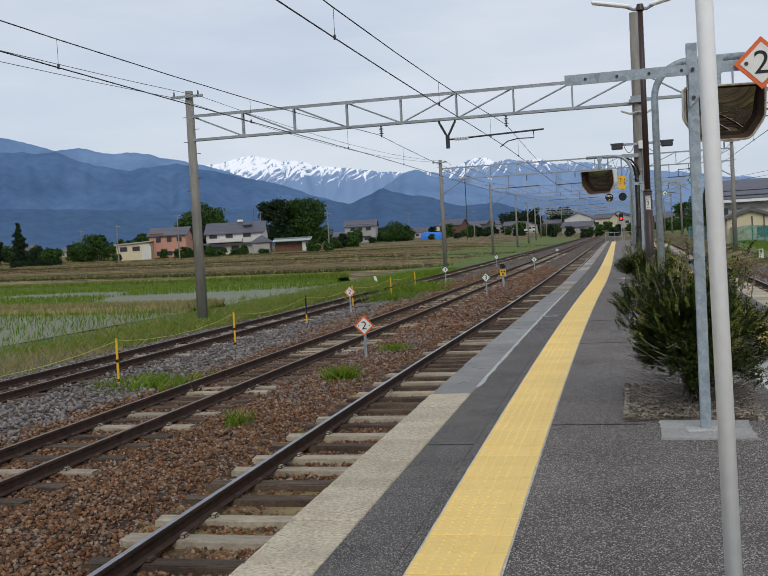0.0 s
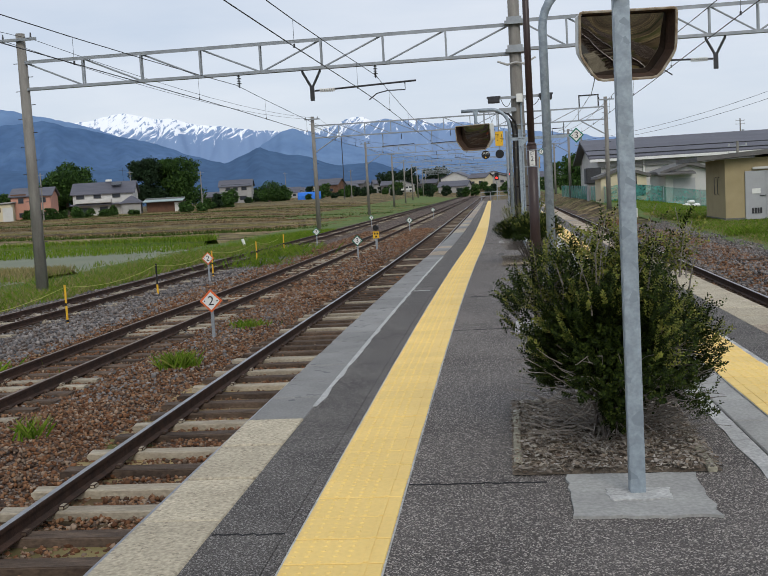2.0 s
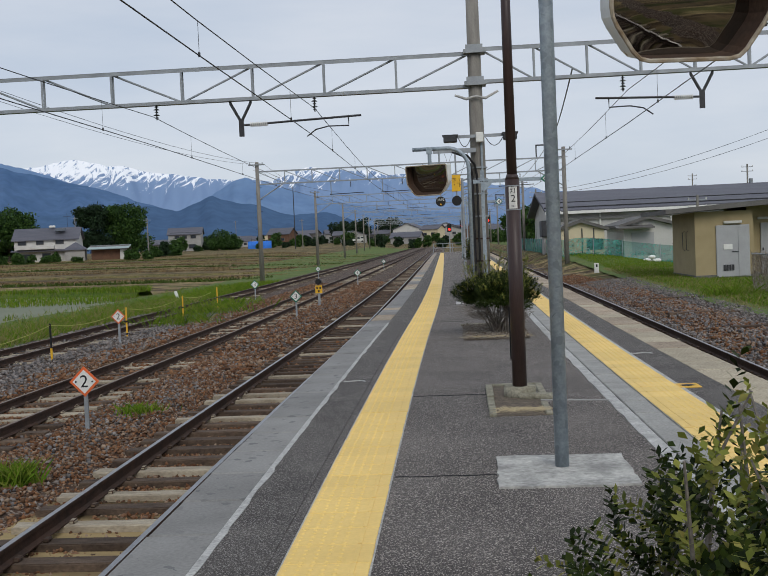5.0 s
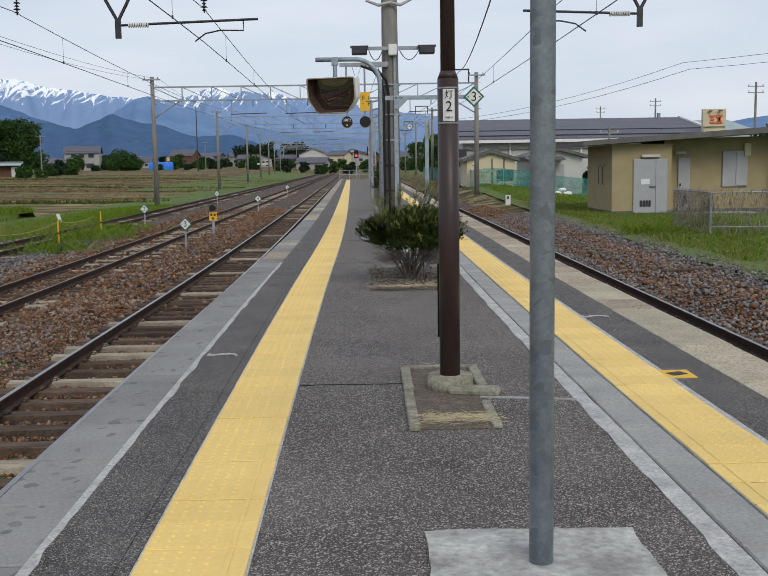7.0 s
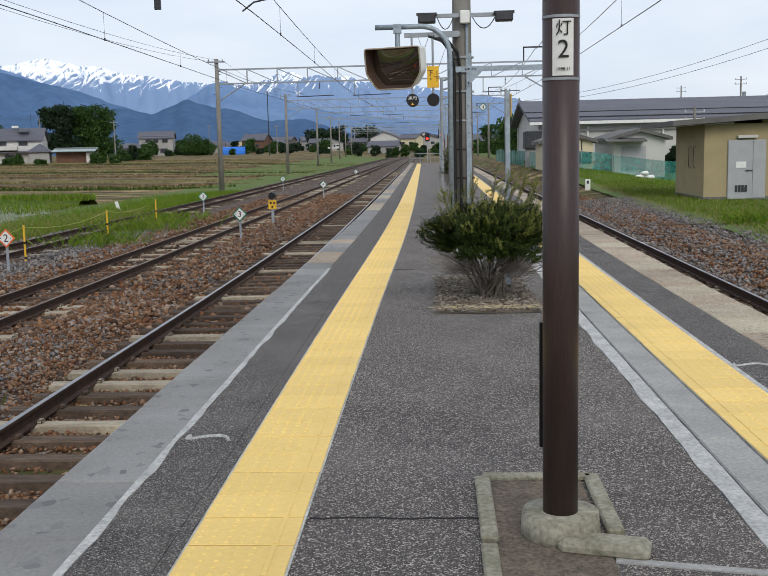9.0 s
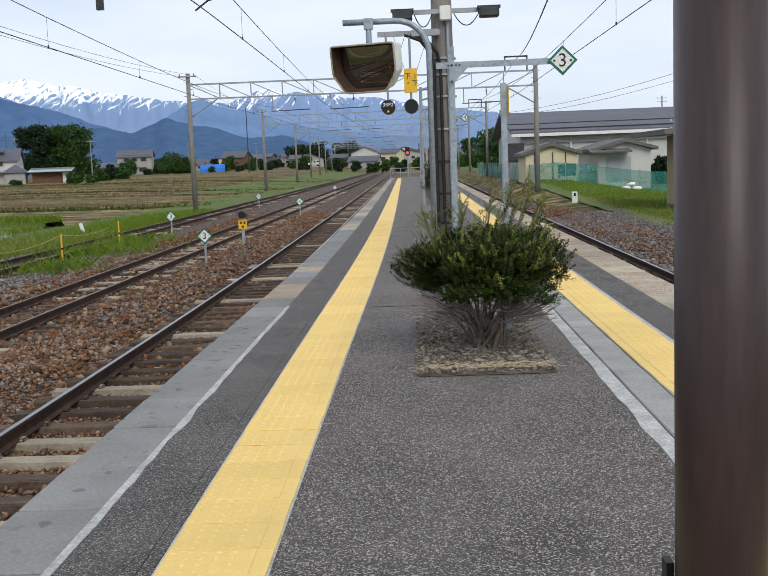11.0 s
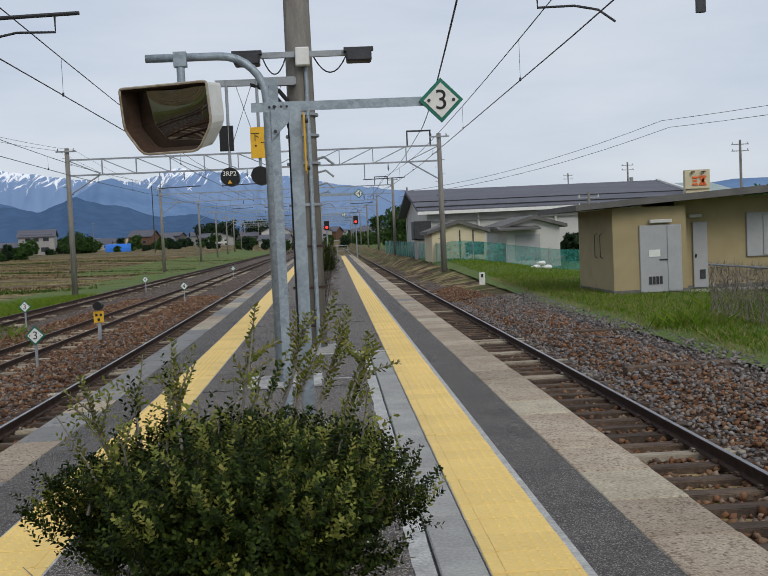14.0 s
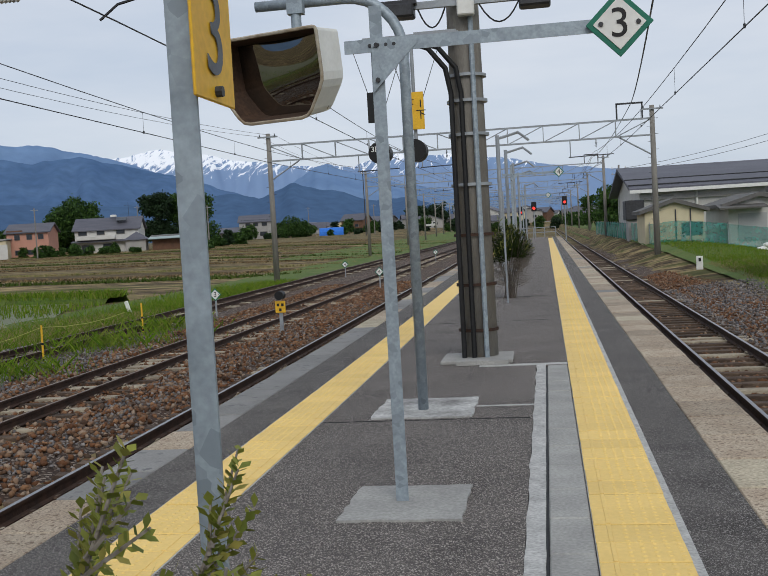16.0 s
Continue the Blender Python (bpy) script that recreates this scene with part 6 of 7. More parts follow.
for k, (x, y, h) in enumerate(((27, 120, 4.5), (22, 108, 3.0), (23.2, 108, 2.6), (37.5, 105, 6.6), (10, 160, 6), (12, 185, 8), (9.5, 210, 7), (14, 240, 9), (39.3, 100, 8.2))):
    az, d = math.degrees(math.atan2(-(x - 0.35), y - 0.3)), math.hypot(x - 0.35, y - 0.3)
    tree(az, d, h, h * (0.26 if k == 8 else 0.7), 1400, 0.26, k in (1, 2, 8), "dark narrow cypress beyond the station" if k == 8 else "green tree beyond the station fence", conical=k == 8, seed=500 + k)


# ---- shrubs on the platform ----
def shrub(x, y, wid, dep, h, shoots, tall, seed, label, reach=0.9, clear=0.18, sprigs=(), low=-0.45, bare=None):
    """A multi-stemmed evergreen shrub: bare stems below, leafy shoots all over an uneven crown."""
    r = np.random.default_rng(seed)
    t = thing("shrub", label, "shrub", (x, y, 0), 0, "evergreen shrubs on the platform")
    bm = bmesh.new()
    tips = []
    for i in range(24):
        a = r.uniform(0, 6.28)
        rr = r.uniform(0.3, 0.95)
        tip = Vector((math.cos(a) * wid / 2 * rr, math.sin(a) * dep / 2 * rr, h * r.uniform(0.45, 0.82)))
        b0 = Vector((r.normal(0, 0.07), r.normal(0, 0.07), 0))
        mid = b0.lerp(tip, 0.5) + Vector((r.normal(0, 0.04), r.normal(0, 0.04), h * 0.05))
        add_tube(bm, [b0, b0.lerp(mid, 0.5), mid, tip], [0.014, 0.012, 0.008, 0.004], 5)
        tips.append(tip)
    part("branchwork", bm, TWIG, t, "bare grey-brown stems")
    lumps = [(r.uniform(0, 6.28), r.uniform(low, 0.95), r.uniform(0.5, 1.3)) for _ in range(46)]
    leaf_v, new_v, twig = [], [], bmesh.new()

    def leaves_on(p0, dirv, length, count, size, out):
        d = dirv.normalized()
        u = d.orthogonal().normalized()
        w2 = d.cross(u)
        for k in range(count):
            s = (k + 0.5) / count
            ang = k * 2.4 + r.uniform(-0.4, 0.4)
            o = (u * math.cos(ang) + w2 * math.sin(ang))
            base = p0 + d * (length * s)
            tipdir = (o * 0.8 + d * 0.55).normalized()
            nrm = tipdir.cross(d).normalized() if tipdir.cross(d).length > 1e-3 else u
            ls = size * r.uniform(0.7, 1.25)
            out.extend((base, base + tipdir * ls * 0.6 + nrm * ls * 0.30, base + tipdir * ls, base + tipdir * ls * 0.6 - nrm * ls * 0.30))

    for i in range(shoots):
        a = r.uniform(0, 6.28)
        e = r.uniform(low, 1.0)
        el = math.asin(max(-1, min(1, e)))
        lump = 1.0
        for la, le, lr in lumps:
            dd = math.cos(el) * math.cos(math.asin(min(1, max(-1, le)))) * math.cos(a - la) + e * le
            if dd > 0.90:
                lump = lr
        rad = lump * (r.uniform(0.08, 1.0) ** 0.5)
        flare = math.cos(el) ** (0.85 if e < 0 else 1.0)
        dirv = Vector((math.cos(a) * flare, math.sin(a) * flare, e * 0.8))
        zc = h * (0.5 + clear * 0.5)
        p = Vector((dirv.x * wid / 2 * rad, dirv.y * dep / 2 * rad, zc + e * (h - zc) * rad * 0.92))
        if p.z < clear * h or (bare and p.x < bare[0] and p.z < bare[1]):
            continue
        grow = (dirv + Vector((0, 0, 0.75)) + Vector(r.normal(0, 0.35, 3))).normalized()
        ln = r.uniform(0.07, 0.16)
        young = r.random() < 0.26 and e > -0.1 and rad > 0.72
        leaves_on(p - grow * ln * 0.5, grow, ln, int(r.integers(20, 32)), 0.0195, new_v if young else leaf_v)
    for i in range(tall):
        a = r.uniform(0, 6.28)
        rr = r.uniform(0, reach)
        p = Vector((math.cos(a) * wid / 2 * rr, math.sin(a) * dep / 2 * rr, h * r.uniform(0.66, 0.86)))
        g = Vector((r.normal(0, 0.28), r.normal(0, 0.28), 1)).normalized()
        ln = r.uniform(0.16, 0.44)
        add_tube(twig, [p, p + g * ln * 0.5, p + g * ln + Vector((r.normal(0, 0.02), 0, 0))], [0.006, 0.004, 0.002], 4)
        leaves_on(p, g, ln, int(ln * 120), 0.022, new_v if r.random() < 0.75 else leaf_v)
        for _ in range(3):
            q = p + g * ln * r.uniform(0.3, 0.8)
            g2 = (g + Vector(r.normal(0, 0.6, 3))).normalized()
            leaves_on(q, g2, ln * 0.4, int(ln * 60), 0.021, new_v if r.random() < 0.6 else leaf_v)
    for sp, tip in sprigs:
        p, q = Vector(sp) - Vector((x, y, 0)), Vector(tip) - Vector((x, y, 0))
        g = (q - p).normalized()
        ln = (q - p).length
        add_tube(twig, [p, p.lerp(q, 0.5) + Vector(r.normal(0, 0.012, 3)), q], [0.007, 0.005, 0.002], 5)
        leaves_on(p + g * ln * 0.35, g, ln * 0.66, int(ln * 170), 0.023, new_v)
        for _ in range(9):
            s0 = p + g * ln * r.uniform(0.3, 0.85)
            g2 = (g + Vector(r.normal(0, 0.55, 3))).normalized()
            l2 = r.uniform(0.08, 0.17)
            add_tube(twig, [s0, s0 + g2 * l2], [0.004, 0.002], 4)
            leaves_on(s0, g2, l2, int(l2 * 180), 0.022, new_v)
    for i in range(520):
        a = r.uniform(0, 6.28)
        z = h * r.uniform(clear * 0.8, 0.5)
        rr = r.uniform(0.35, 1.0)
        p = Vector((math.cos(a) * wid / 2 * rr * 0.9, math.sin(a) * dep / 2 * rr * 0.9, z))
        g = Vector((math.cos(a), math.sin(a), r.uniform(-0.1, 0.7))).normalized()
        add_tube(twig, [p - g * 0.12, p + Vector(r.normal(0, 0.015, 3)), p + g * r.uniform(0.06, 0.14)], [0.004, 0.003, 0.0015], 3)
    tagged(part("twig_tangle", twig, DEAD_TWIG, t, "dry grey twigs"), kind="stuff")
    for nm, vv, mt in (("foliage", leaf_v, LEAF), ("young_foliage", new_v, LEAF_NEW)):
        if vv:
            raw(nm, np.array([tuple(q) for q in vv]), np.arange(len(vv)).reshape(-1, 4), mt, t, "fresh yellow-green shoots" if mt is LEAF_NEW else "small glossy dark green leaves")
    return t


SPRIGS = (((0.85, 23.85, 0.80), (1.03, 23.95, 1.30)), ((0.72, 23.8, 0.85), (0.86, 23.9, 1.28)), ((0.9, 23.7, 0.8), (1.13, 23.9, 1.16)), ((0.95, 23.6, 0.75), (1.10, 23.75, 1.22)), ((0.75, 23.6, 0.85), (0.98, 23.7, 1.38)), ((0.62, 23.6, 0.9), (0.70, 23.65, 1.36)), ((0.45, 23.5, 0.85), (0.42, 23.55, 1.26)), ((0.25, 23.5, 0.75), (0.12, 23.5, 1.15)))
shrub(0.80, 9.15, 1.20, 1.2, 1.14, 7400, 84, 11, "dense dark-green evergreen shrub in a gravel bed", reach=0.75, clear=0.02, low=-0.97, bare=(-0.08, 0.34))
shrub(0.58, 23.5, 1.26, 1.2, 0.96, 6200, 30, 12, "dark-green evergreen shrub with bare stems below", clear=0.34, sprigs=SPRIGS, low=-0.6)
shrub(0.62, 44.8, 1.0, 1.2, 1.75, 2200, 8, 13, "tall dark evergreen shrub on the platform", clear=0.2)
for k, yy in enumerate((56.5, 64, 70)):
    shrub(0.5, yy, 0.8, 0.8, 1.0, 260, 2, 20 + k, "far evergreen shrub on the platform", clear=0.2)


def planting_bed(xa, xb, ya, yb, label, seed, border):
    t = thing("planting_bed", label, "planting bed")
    xs, ys = steps(xa, xb, 0.08), steps(ya, yb, 0.08)
    v = [(x, y, 0.006 + 0.022 * (0.5 + noise.noise((x * 5, y * 5, seed))) * min(1, min(x - xa, xb - x, y - ya, yb - y) * 8)) for y in ys for x in xs]
    k = len(xs)
    f = [(j * k + i, j * k + i + 1, (j + 1) * k + i + 1, (j + 1) * k + i) for j in range(len(ys) - 1) for i in range(k - 1)]
    raw("soil", v, f, SOIL, t, "dry brown soil")
    n2 = 9000
    c = np.stack([rng.uniform(xa, xb, n2), rng.uniform(ya, yb, n2), np.full(n2, 0.026)], 1)
    c[:, 2] += rng.uniform(-0.006, 0.02, n2)
    d2 = rng.normal(0, 1, (n2, 3)) * [0.010, 0.010, 0.004]
    e2 = rng.normal(0, 1, (n2, 3)) * [0.007, 0.007, 0.004]
    lv = np.stack([c - d2, c + e2, c + d2, c - e2], 1).reshape(-1, 3)
    raw("leaf_litter", lv, np.arange(4 * n2).reshape(-1, 4), LITTER, t, "scattered dead leaves and chips")
    for cc, ss in border:
        part("edge_board", box(cc, ss, None, 0.008), CONCRETE_MOSS, t, "grey weathered edging board")
    return t


planting_bed(0.20, 1.27, 8.4, 10.13, "gravelly planting bed edged with boards", 1, (((0.23, 9.2, 0.015), (0.045, 1.3, 0.045)), ((0.6, 10.1, 0.015), (0.7, 0.05, 0.045)), ((1.22, 8.7, 0.012), (0.05, 0.6, 0.035))))
planting_bed(0.04, 1.04, 22.6, 25.2, "dry planting bed with dead leaves", 2, (((0.35, 25.17, 0.015), (0.7, 0.06, 0.045)),))
n2 = 420
sc = np.stack([rng.uniform(0.12, 1.02, n2), 22.7 + np.abs(rng.normal(0, 0.12, n2)), np.full(n2, 0.035)], 1)
sd = rng.normal(0, 1, (n2, 3)) * [0.07, 0.035, 0.010]
se = np.tile([0.0, 0.002, 0.002], (n2, 1))
sv = np.stack([sc - sd, sc - sd + se, sc + sd], 1).reshape(-1, 3)
tagged(raw("cut_straw", sv, np.arange(3 * n2).reshape(-1, 3), STRAW), "scattered dry straw at the edge of the bed", "straw", kind="stuff")
sc = np.stack([rng.uniform(0.35, 0.74, 260), 16.28 + rng.normal(0, 0.06, 260), np.full(260, 0.03)], 1)
sd = rng.normal(0, 1, (260, 3)) * [0.06, 0.025, 0.008]
sv = np.stack([sc - sd, sc - sd + [0, 0.002, 0.002], sc + sd], 1).reshape(-1, 3)
tagged(raw("cut_straw", sv, np.arange(780).reshape(-1, 3), STRAW), "wisp of dry straw in the pit", "straw", kind="stuff")

FIELD_WEED = island_mat("field_weed", [(0.03, 0.055, 0.012), (0.06, 0.095, 0.02), (0.10, 0.12, 0.03)], 0.95, 0.05, 3)
STUBBLE = island_mat("rice_stubble", [(0.19, 0.13, 0.065), (0.31, 0.225, 0.115), (0.11, 0.075, 0.042), (0.06, 0.042, 0.026)], 0.95, 0.05, 3)
# ---- paddies ----
def paddy(pts, z, label):
    bm = bmesh.new()
    bm.faces.new([bm.verts.new((x, y, z)) for x, y in pts])
    return tagged(obj("paddy_water", bm, WATER), label, "water", kind="structure")


paddy(((-19.8, 8), (-19.8, 42.5), (-75, 56), (-75, 8)), -1.235, "shallow flooded rice paddy reflecting the sky")
paddy(((-19.5, 46), (-19.2, 62), (-24, 74), (-95, 92), (-95, 60)), -1.235, "shallow flooded rice paddy with young rice")


def bund(pts, wdt, h, material, label):
    bm = bmesh.new()
    rings = []
    for i, (x, y) in enumerate(pts):
        a, b2 = Vector(pts[max(i - 1, 0)]), Vector(pts[min(i + 1, len(pts) - 1)])
        d = (b2 - a).normalized()
        o = Vector((-d.y, d.x))
        rings.append([bm.verts.new((x + o.x * s, y + o.y * s, -1.4 if abs(s) > wdt * 0.4 else -1.235 + h + 0.06 * noise.noise((x * 0.6, y * 0.6, s)))) for s in (-wdt / 2, -wdt * 0.3, wdt * 0.3, wdt / 2)])
    for a, b2 in zip(rings, rings[1:]):
        for k in range(3):
            bm.faces.new((a[k], a[k + 1], b2[k + 1], b2[k]))
    return tagged(obj("paddy_bund", bm, material), label, "earth bank", kind="structure")


DRY_BANK = mat("dry_grass_bank", (0.27, 0.215, 0.095), (0.13, 0.135, 0.045), 0.9, 0.95, 0.7, fine=7, mix2=0.4)
line1 = [(-19.3 - 55 * u, 44.3 + 13.6 * u) for u in np.linspace(0, 1, 40)]
line2 = [(-21 - 75 * u, 72.5 + 21 * u) for u in np.linspace(0, 1, 40)]
bund(line1, 3.4, 0.24, DRY_BANK, "dry grassy bank between two paddies")
bund(line2, 2.2, 0.30, VERGE, "green bank at the paddy's edge")


def along(line, spread):
    def f(n):
        u = rng.uniform(0, 1, n) ** 1.6 * (len(line) - 1)
        i = u.astype(int).clip(0, len(line) - 2)
        la = np.array(line)
        p = la[i] + (la[i + 1] - la[i]) * (u - i)[:, None]
        return p[:, 0] + rng.normal(0, spread * 0.3, n), p[:, 1] + rng.normal(0, spread, n)
    return f


def blades_on(line, spread, n, h0, h1, wdt, material, label, z=-1.0):
    x, y = along(line, spread)(n)
    blades(n, lambda k: x, lambda k: y, lambda a, b2: z, h0, h1, wdt, 0.35, material, "bank_grass", label)


blades_on(line1, 0.75, 15000, 0.15, 0.38, 0.016, GRASS_DRY, "dry yellow grass on the paddy bank", -1.08)
blades_on(line1, 1.0, 1800, 0.1, 0.3, 0.014, GRASS, "green grass on the paddy bank", -1.14)
blades_on(line2, 0.6, 8000, 0.2, 0.5, 0.025, GRASS, "green grass on the paddy bank", -1.0)
# rice seedlings in rows
rows_x, rows_y = [], []
for i in range(85):
    for j in range(60):
        u = i / 85
        x, y = -20.5 - 58 * u, 48.5 + j * 0.36 + u * 16
        if noise.noise((x * 0.06, y * 0.09, 2)) > -0.12:
            rows_x.append(x), rows_y.append(y)
sx, sy = np.repeat(rows_x, 5) + rng.normal(0, 0.12, 5 * len(rows_x)), np.repeat(rows_y, 5) + rng.normal(0, 0.04, 5 * len(rows_y))
blades(len(sx), lambda k: sx, lambda k: sy, lambda a, b2: -1.235, 0.16, 0.34, 0.024, 0.2, GRASS, "rice_seedlings", "thin rows of young rice standing in water", "rice")
sx, sy = rng.uniform(-70, -20, 16000), 43 - 30 * rng.uniform(0, 1, 16000) ** 1.5
sx, sy = np.round(sx / 0.7) * 0.7 + rng.normal(0, 0.05, 16000), sy + (-20 - sx) * 0.2
blades(16000, lambda k: sx, lambda k: sy, lambda a, b2: -1.235, 0.12, 0.28, 0.018, 0.2, GRASS, "rice_seedlings", "thin rows of young rice standing in water", "rice")
wst = thing("field_marker", "white leaning post at the field edge", "marker")
part("post", box((-15.6, 61.5, -0.92), (0.16, 0.07, 0.6), Matrix.Rotation(-0.3, 4, "Y"), 0.02), WHITE, wst)

# stubble rows, weedy baulks and heaps of straw over the dry fields
fr = np.random.default_rng(77)
for k in range(15):
    off = 98 + k * 11.5 + fr.uniform(-3, 3)
    n3 = 5200
    u = fr.uniform(0, 1, n3)
    gx_ = -8 - (60 + off * 0.75) * u - 4
    gy_ = off - 6 - 0.25 * gx_ + fr.normal(0, 0.7, n3) + 1.5 * np.sin(gx_ * 0.07 + k)
    keep = gx_ < -17
    gx_, gy_ = gx_[keep], gy_[keep]
    green = k % 5 == 0
    blades(len(gx_), lambda m: gx_, lambda m: gy_, ground_z, 0.12, 0.42 if green else 0.26, 0.07, 0.6, (FIELD_WEED if green else GRASS_DRY if k % 5 == 2 else STUBBLE), "field_stubble", "weedy baulk across the field" if green else "rows of dry rice stubble", "stubble")

# ---- grass ----
blades(24000, lambda n: -13.4 - np.abs(rng.normal(0, 2.4, n)), uni(25, 82), lambda x, y: -1.13 - 0.11 * smooth(14.2, 18.5, -x), 0.10, 0.34, 0.012, 0.45, GRASS, "verge_grass", "long green grass along the siding")
blades(20000, lambda n: -13.4 - np.abs(rng.normal(0, 2.2, n)), lambda n: 12 + 48 * rng.uniform(0, 1, n) ** 1.7, lambda x, y: -1.13 - 0.08 * smooth(14.2, 18.5, -x), 0.10, 0.30, 0.010, 0.5, GRASS_DRY, "verge_grass", "dry grass along the siding")
blades(30000, lambda n: 8.9 + np.abs(rng.normal(0, 4.5, n)), uni(38, 98), lambda x, y: ground_z(x, y) + 0.05, 0.05, 0.17, 0.012, 0.5, GRASS, "bank_grass", "long green grass on the station-side bank")
blades(9000, lambda n: 8.6 + np.abs(rng.normal(0, 2.5, n)), uni(28, 70), lambda x, y: ground_z(x, y) + 0.05, 0.06, 0.18, 0.012, 0.5, GRASS_DRY, "bank_grass", "dry grass on the station-side bank")

blades(22000, lambda n: 9.0 + np.abs(rng.normal(0, 3.0, n)), lambda n: 34 + 40 * rng.uniform(0, 1, n) ** 1.3, lambda x, y: ground_z(x, y) + 0.06, 0.04, 0.15, 0.013, 0.6, GRASS, "bank_grass", "short fresh grass on the station-side bank")


def tuft(x, y, r, n, h, z, label):
    blades(n, lambda k: x + rng.normal(0, r, k), lambda k: y + rng.normal(0, r, k), lambda a, b2: z, h * 0.4, h, 0.011, 0.55, GRASS, "weed_tuft", label, "weed")


for x, y, r, n2, h in ((-5.2, 18.7, 0.12, 520, 0.30), (-5.3, 23.5, 0.2, 240, 0.2), (-8.9, 18.3, 0.5, 500, 0.25), (-5.4, 14.1, 0.08, 60, 0.28), (-10.6, 48, 0.9, 600, 0.5), (-10.2, 43, 0.7, 400, 0.45), (-10.8, 53, 0.8, 400, 0.5), (9.3, 44.0, 0.4, 300, 0.5), (12.3, 47.5, 0.5, 400, 0.5)):
    tuft(x, y, r, n2, h, BED_Z if x < 8 else ground_z(x, y) + 0.05, "green weeds growing through the ballast")

# ---- mountains ----
def ridge(name, prof, d, depth, base, material, label, rough, seed, n=260):
    """A mountain wall: a crest along azimuth and elevation, broken by spurs and gullies towards the valley."""
    az = np.linspace(prof[0][0], prof[-1][0], n)
    xs, ys = [p[0] for p in prof], [p[1] for p in prof]
    order = np.argsort(xs)
    el = np.interp(az, np.array(xs)[order], np.array(ys)[order])
    rows, m = [], 14
    for j in range(m + 1):
        u = j / m
        for i in range(n):
            a = az[i]
            dd = d - depth * (1 - u)
            x, y = polar(a, dd)
            crest = d * math.tan(radians(el[i] + 0.10 * noise.fractal((a * 0.9, seed, 4), 1.0, 2.0, 6))) + 1.5
            wob = noise.fractal((a * 0.55, u * 1.3, seed), 1.0, 2.0, 5)
            fine = noise.fractal((a * 1.6 + u * 1.5, u * 4.0, seed + 3), 1.0, 2.0, 4)
            z = base + (crest - base) * (u ** 1.15) * (1 + (wob * 0.28 + fine * 0.10) * (1 - u) * u * 3.2 * rough) + fine * d * 0.0006 * u
            rows.append((x, y, z))
    f = [(j * n + i, j * n + i + 1, (j + 1) * n + i + 1, (j + 1) * n + i) for j in range(m) for i in range(n - 1)]
    ob = raw(name, rows, f, material)
    ob.data.polygons.foreach_set("use_smooth", [True] * len(f))
    return tagged(ob, label, "mountain", kind="structure")


# the blue of every ridge is aerial haze set as base colour
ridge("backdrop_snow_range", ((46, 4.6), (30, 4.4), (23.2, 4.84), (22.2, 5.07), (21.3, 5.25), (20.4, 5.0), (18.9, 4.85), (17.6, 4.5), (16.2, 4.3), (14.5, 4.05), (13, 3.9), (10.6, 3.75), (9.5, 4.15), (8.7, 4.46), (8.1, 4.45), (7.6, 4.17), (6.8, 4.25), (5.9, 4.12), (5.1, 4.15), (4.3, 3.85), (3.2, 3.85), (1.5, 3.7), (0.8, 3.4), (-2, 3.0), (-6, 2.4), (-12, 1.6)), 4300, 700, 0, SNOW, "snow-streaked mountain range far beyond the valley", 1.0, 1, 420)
ridge("backdrop_west_range", ((60, 6.4), (46, 6.8), (38, 6.9), (34.6, 6.6), (33.2, 6.26), (31.9, 5.85), (30.7, 5.95), (28.9, 5.6), (27.7, 5.65), (26.3, 5.36), (24.4, 4.9), (23.3, 4.6), (21, 3.8), (18, 2.6)), 3900, 700, 0, HILL_FAR, "mountain ridge painted hazy blue", 1.0, 2)
ridge("backdrop_forest_ridge", ((62, 5.0), (46, 5.4), (38, 5.6), (34.7, 5.8), (31.9, 5.75), (31, 5.41), (29.8, 4.97), (27.8, 4.67), (25.6, 5.0), (24.4, 4.62), (23.1, 4.4), (21.7, 4.01), (19.6, 3.5), (17.8, 2.78), (16.4, 2.3), (14, 1.6)), 3400, 700, 0, HILL_MID, "dark forested mountain slope painted haze blue", 0.8, 3)
ridge("backdrop_pointed_hill", ((17, 2.0), (15, 2.5), (13.7, 3.25), (13, 3.66), (12.6, 3.9), (12.1, 3.98), (11.8, 3.87), (11.3, 3.6), (10.7, 3.45), (9.8, 3.3), (7.9, 2.6), (5.2, 2.1), (2, 1.7), (-2, 1.35), (-8, 1.1), (-14, 0.9)), 3300, 600, 0, HILL_FAR, "pointed hill painted hazy blue", 0.7, 4)
ridge("backdrop_low_hill", ((62, 2.6), (46, 2.8), (36, 2.9), (30, 2.6), (24, 2.2), (20, 2.3), (17.7, 2.6), (16.3, 2.35), (15.9, 2.25), (15, 2.62), (14, 3.08), (13.5, 2.85), (12.7, 2.58), (11.3, 2.42), (10.2, 1.95), (9.4, 1.75), (8, 1.95), (6.5, 1.5), (5, 1.0), (3, 0.7)), 2800, 500, 0, HILL_NEAR, "nearer dark wooded hill painted haze blue", 0.7, 5)
ridge("backdrop_east_range", ((-12, 1.0), (-16, 1.6), (-22, 2.4), (-30, 2.2), (-60, 2.6), (-120, 2.4), (-180, 2.4), (-240, 2.6), (-298, 3.0)), 4200, 600, 0, HILL_FAR, "distant hills painted haze blue, closing the valley", 0.7, 6, 200)

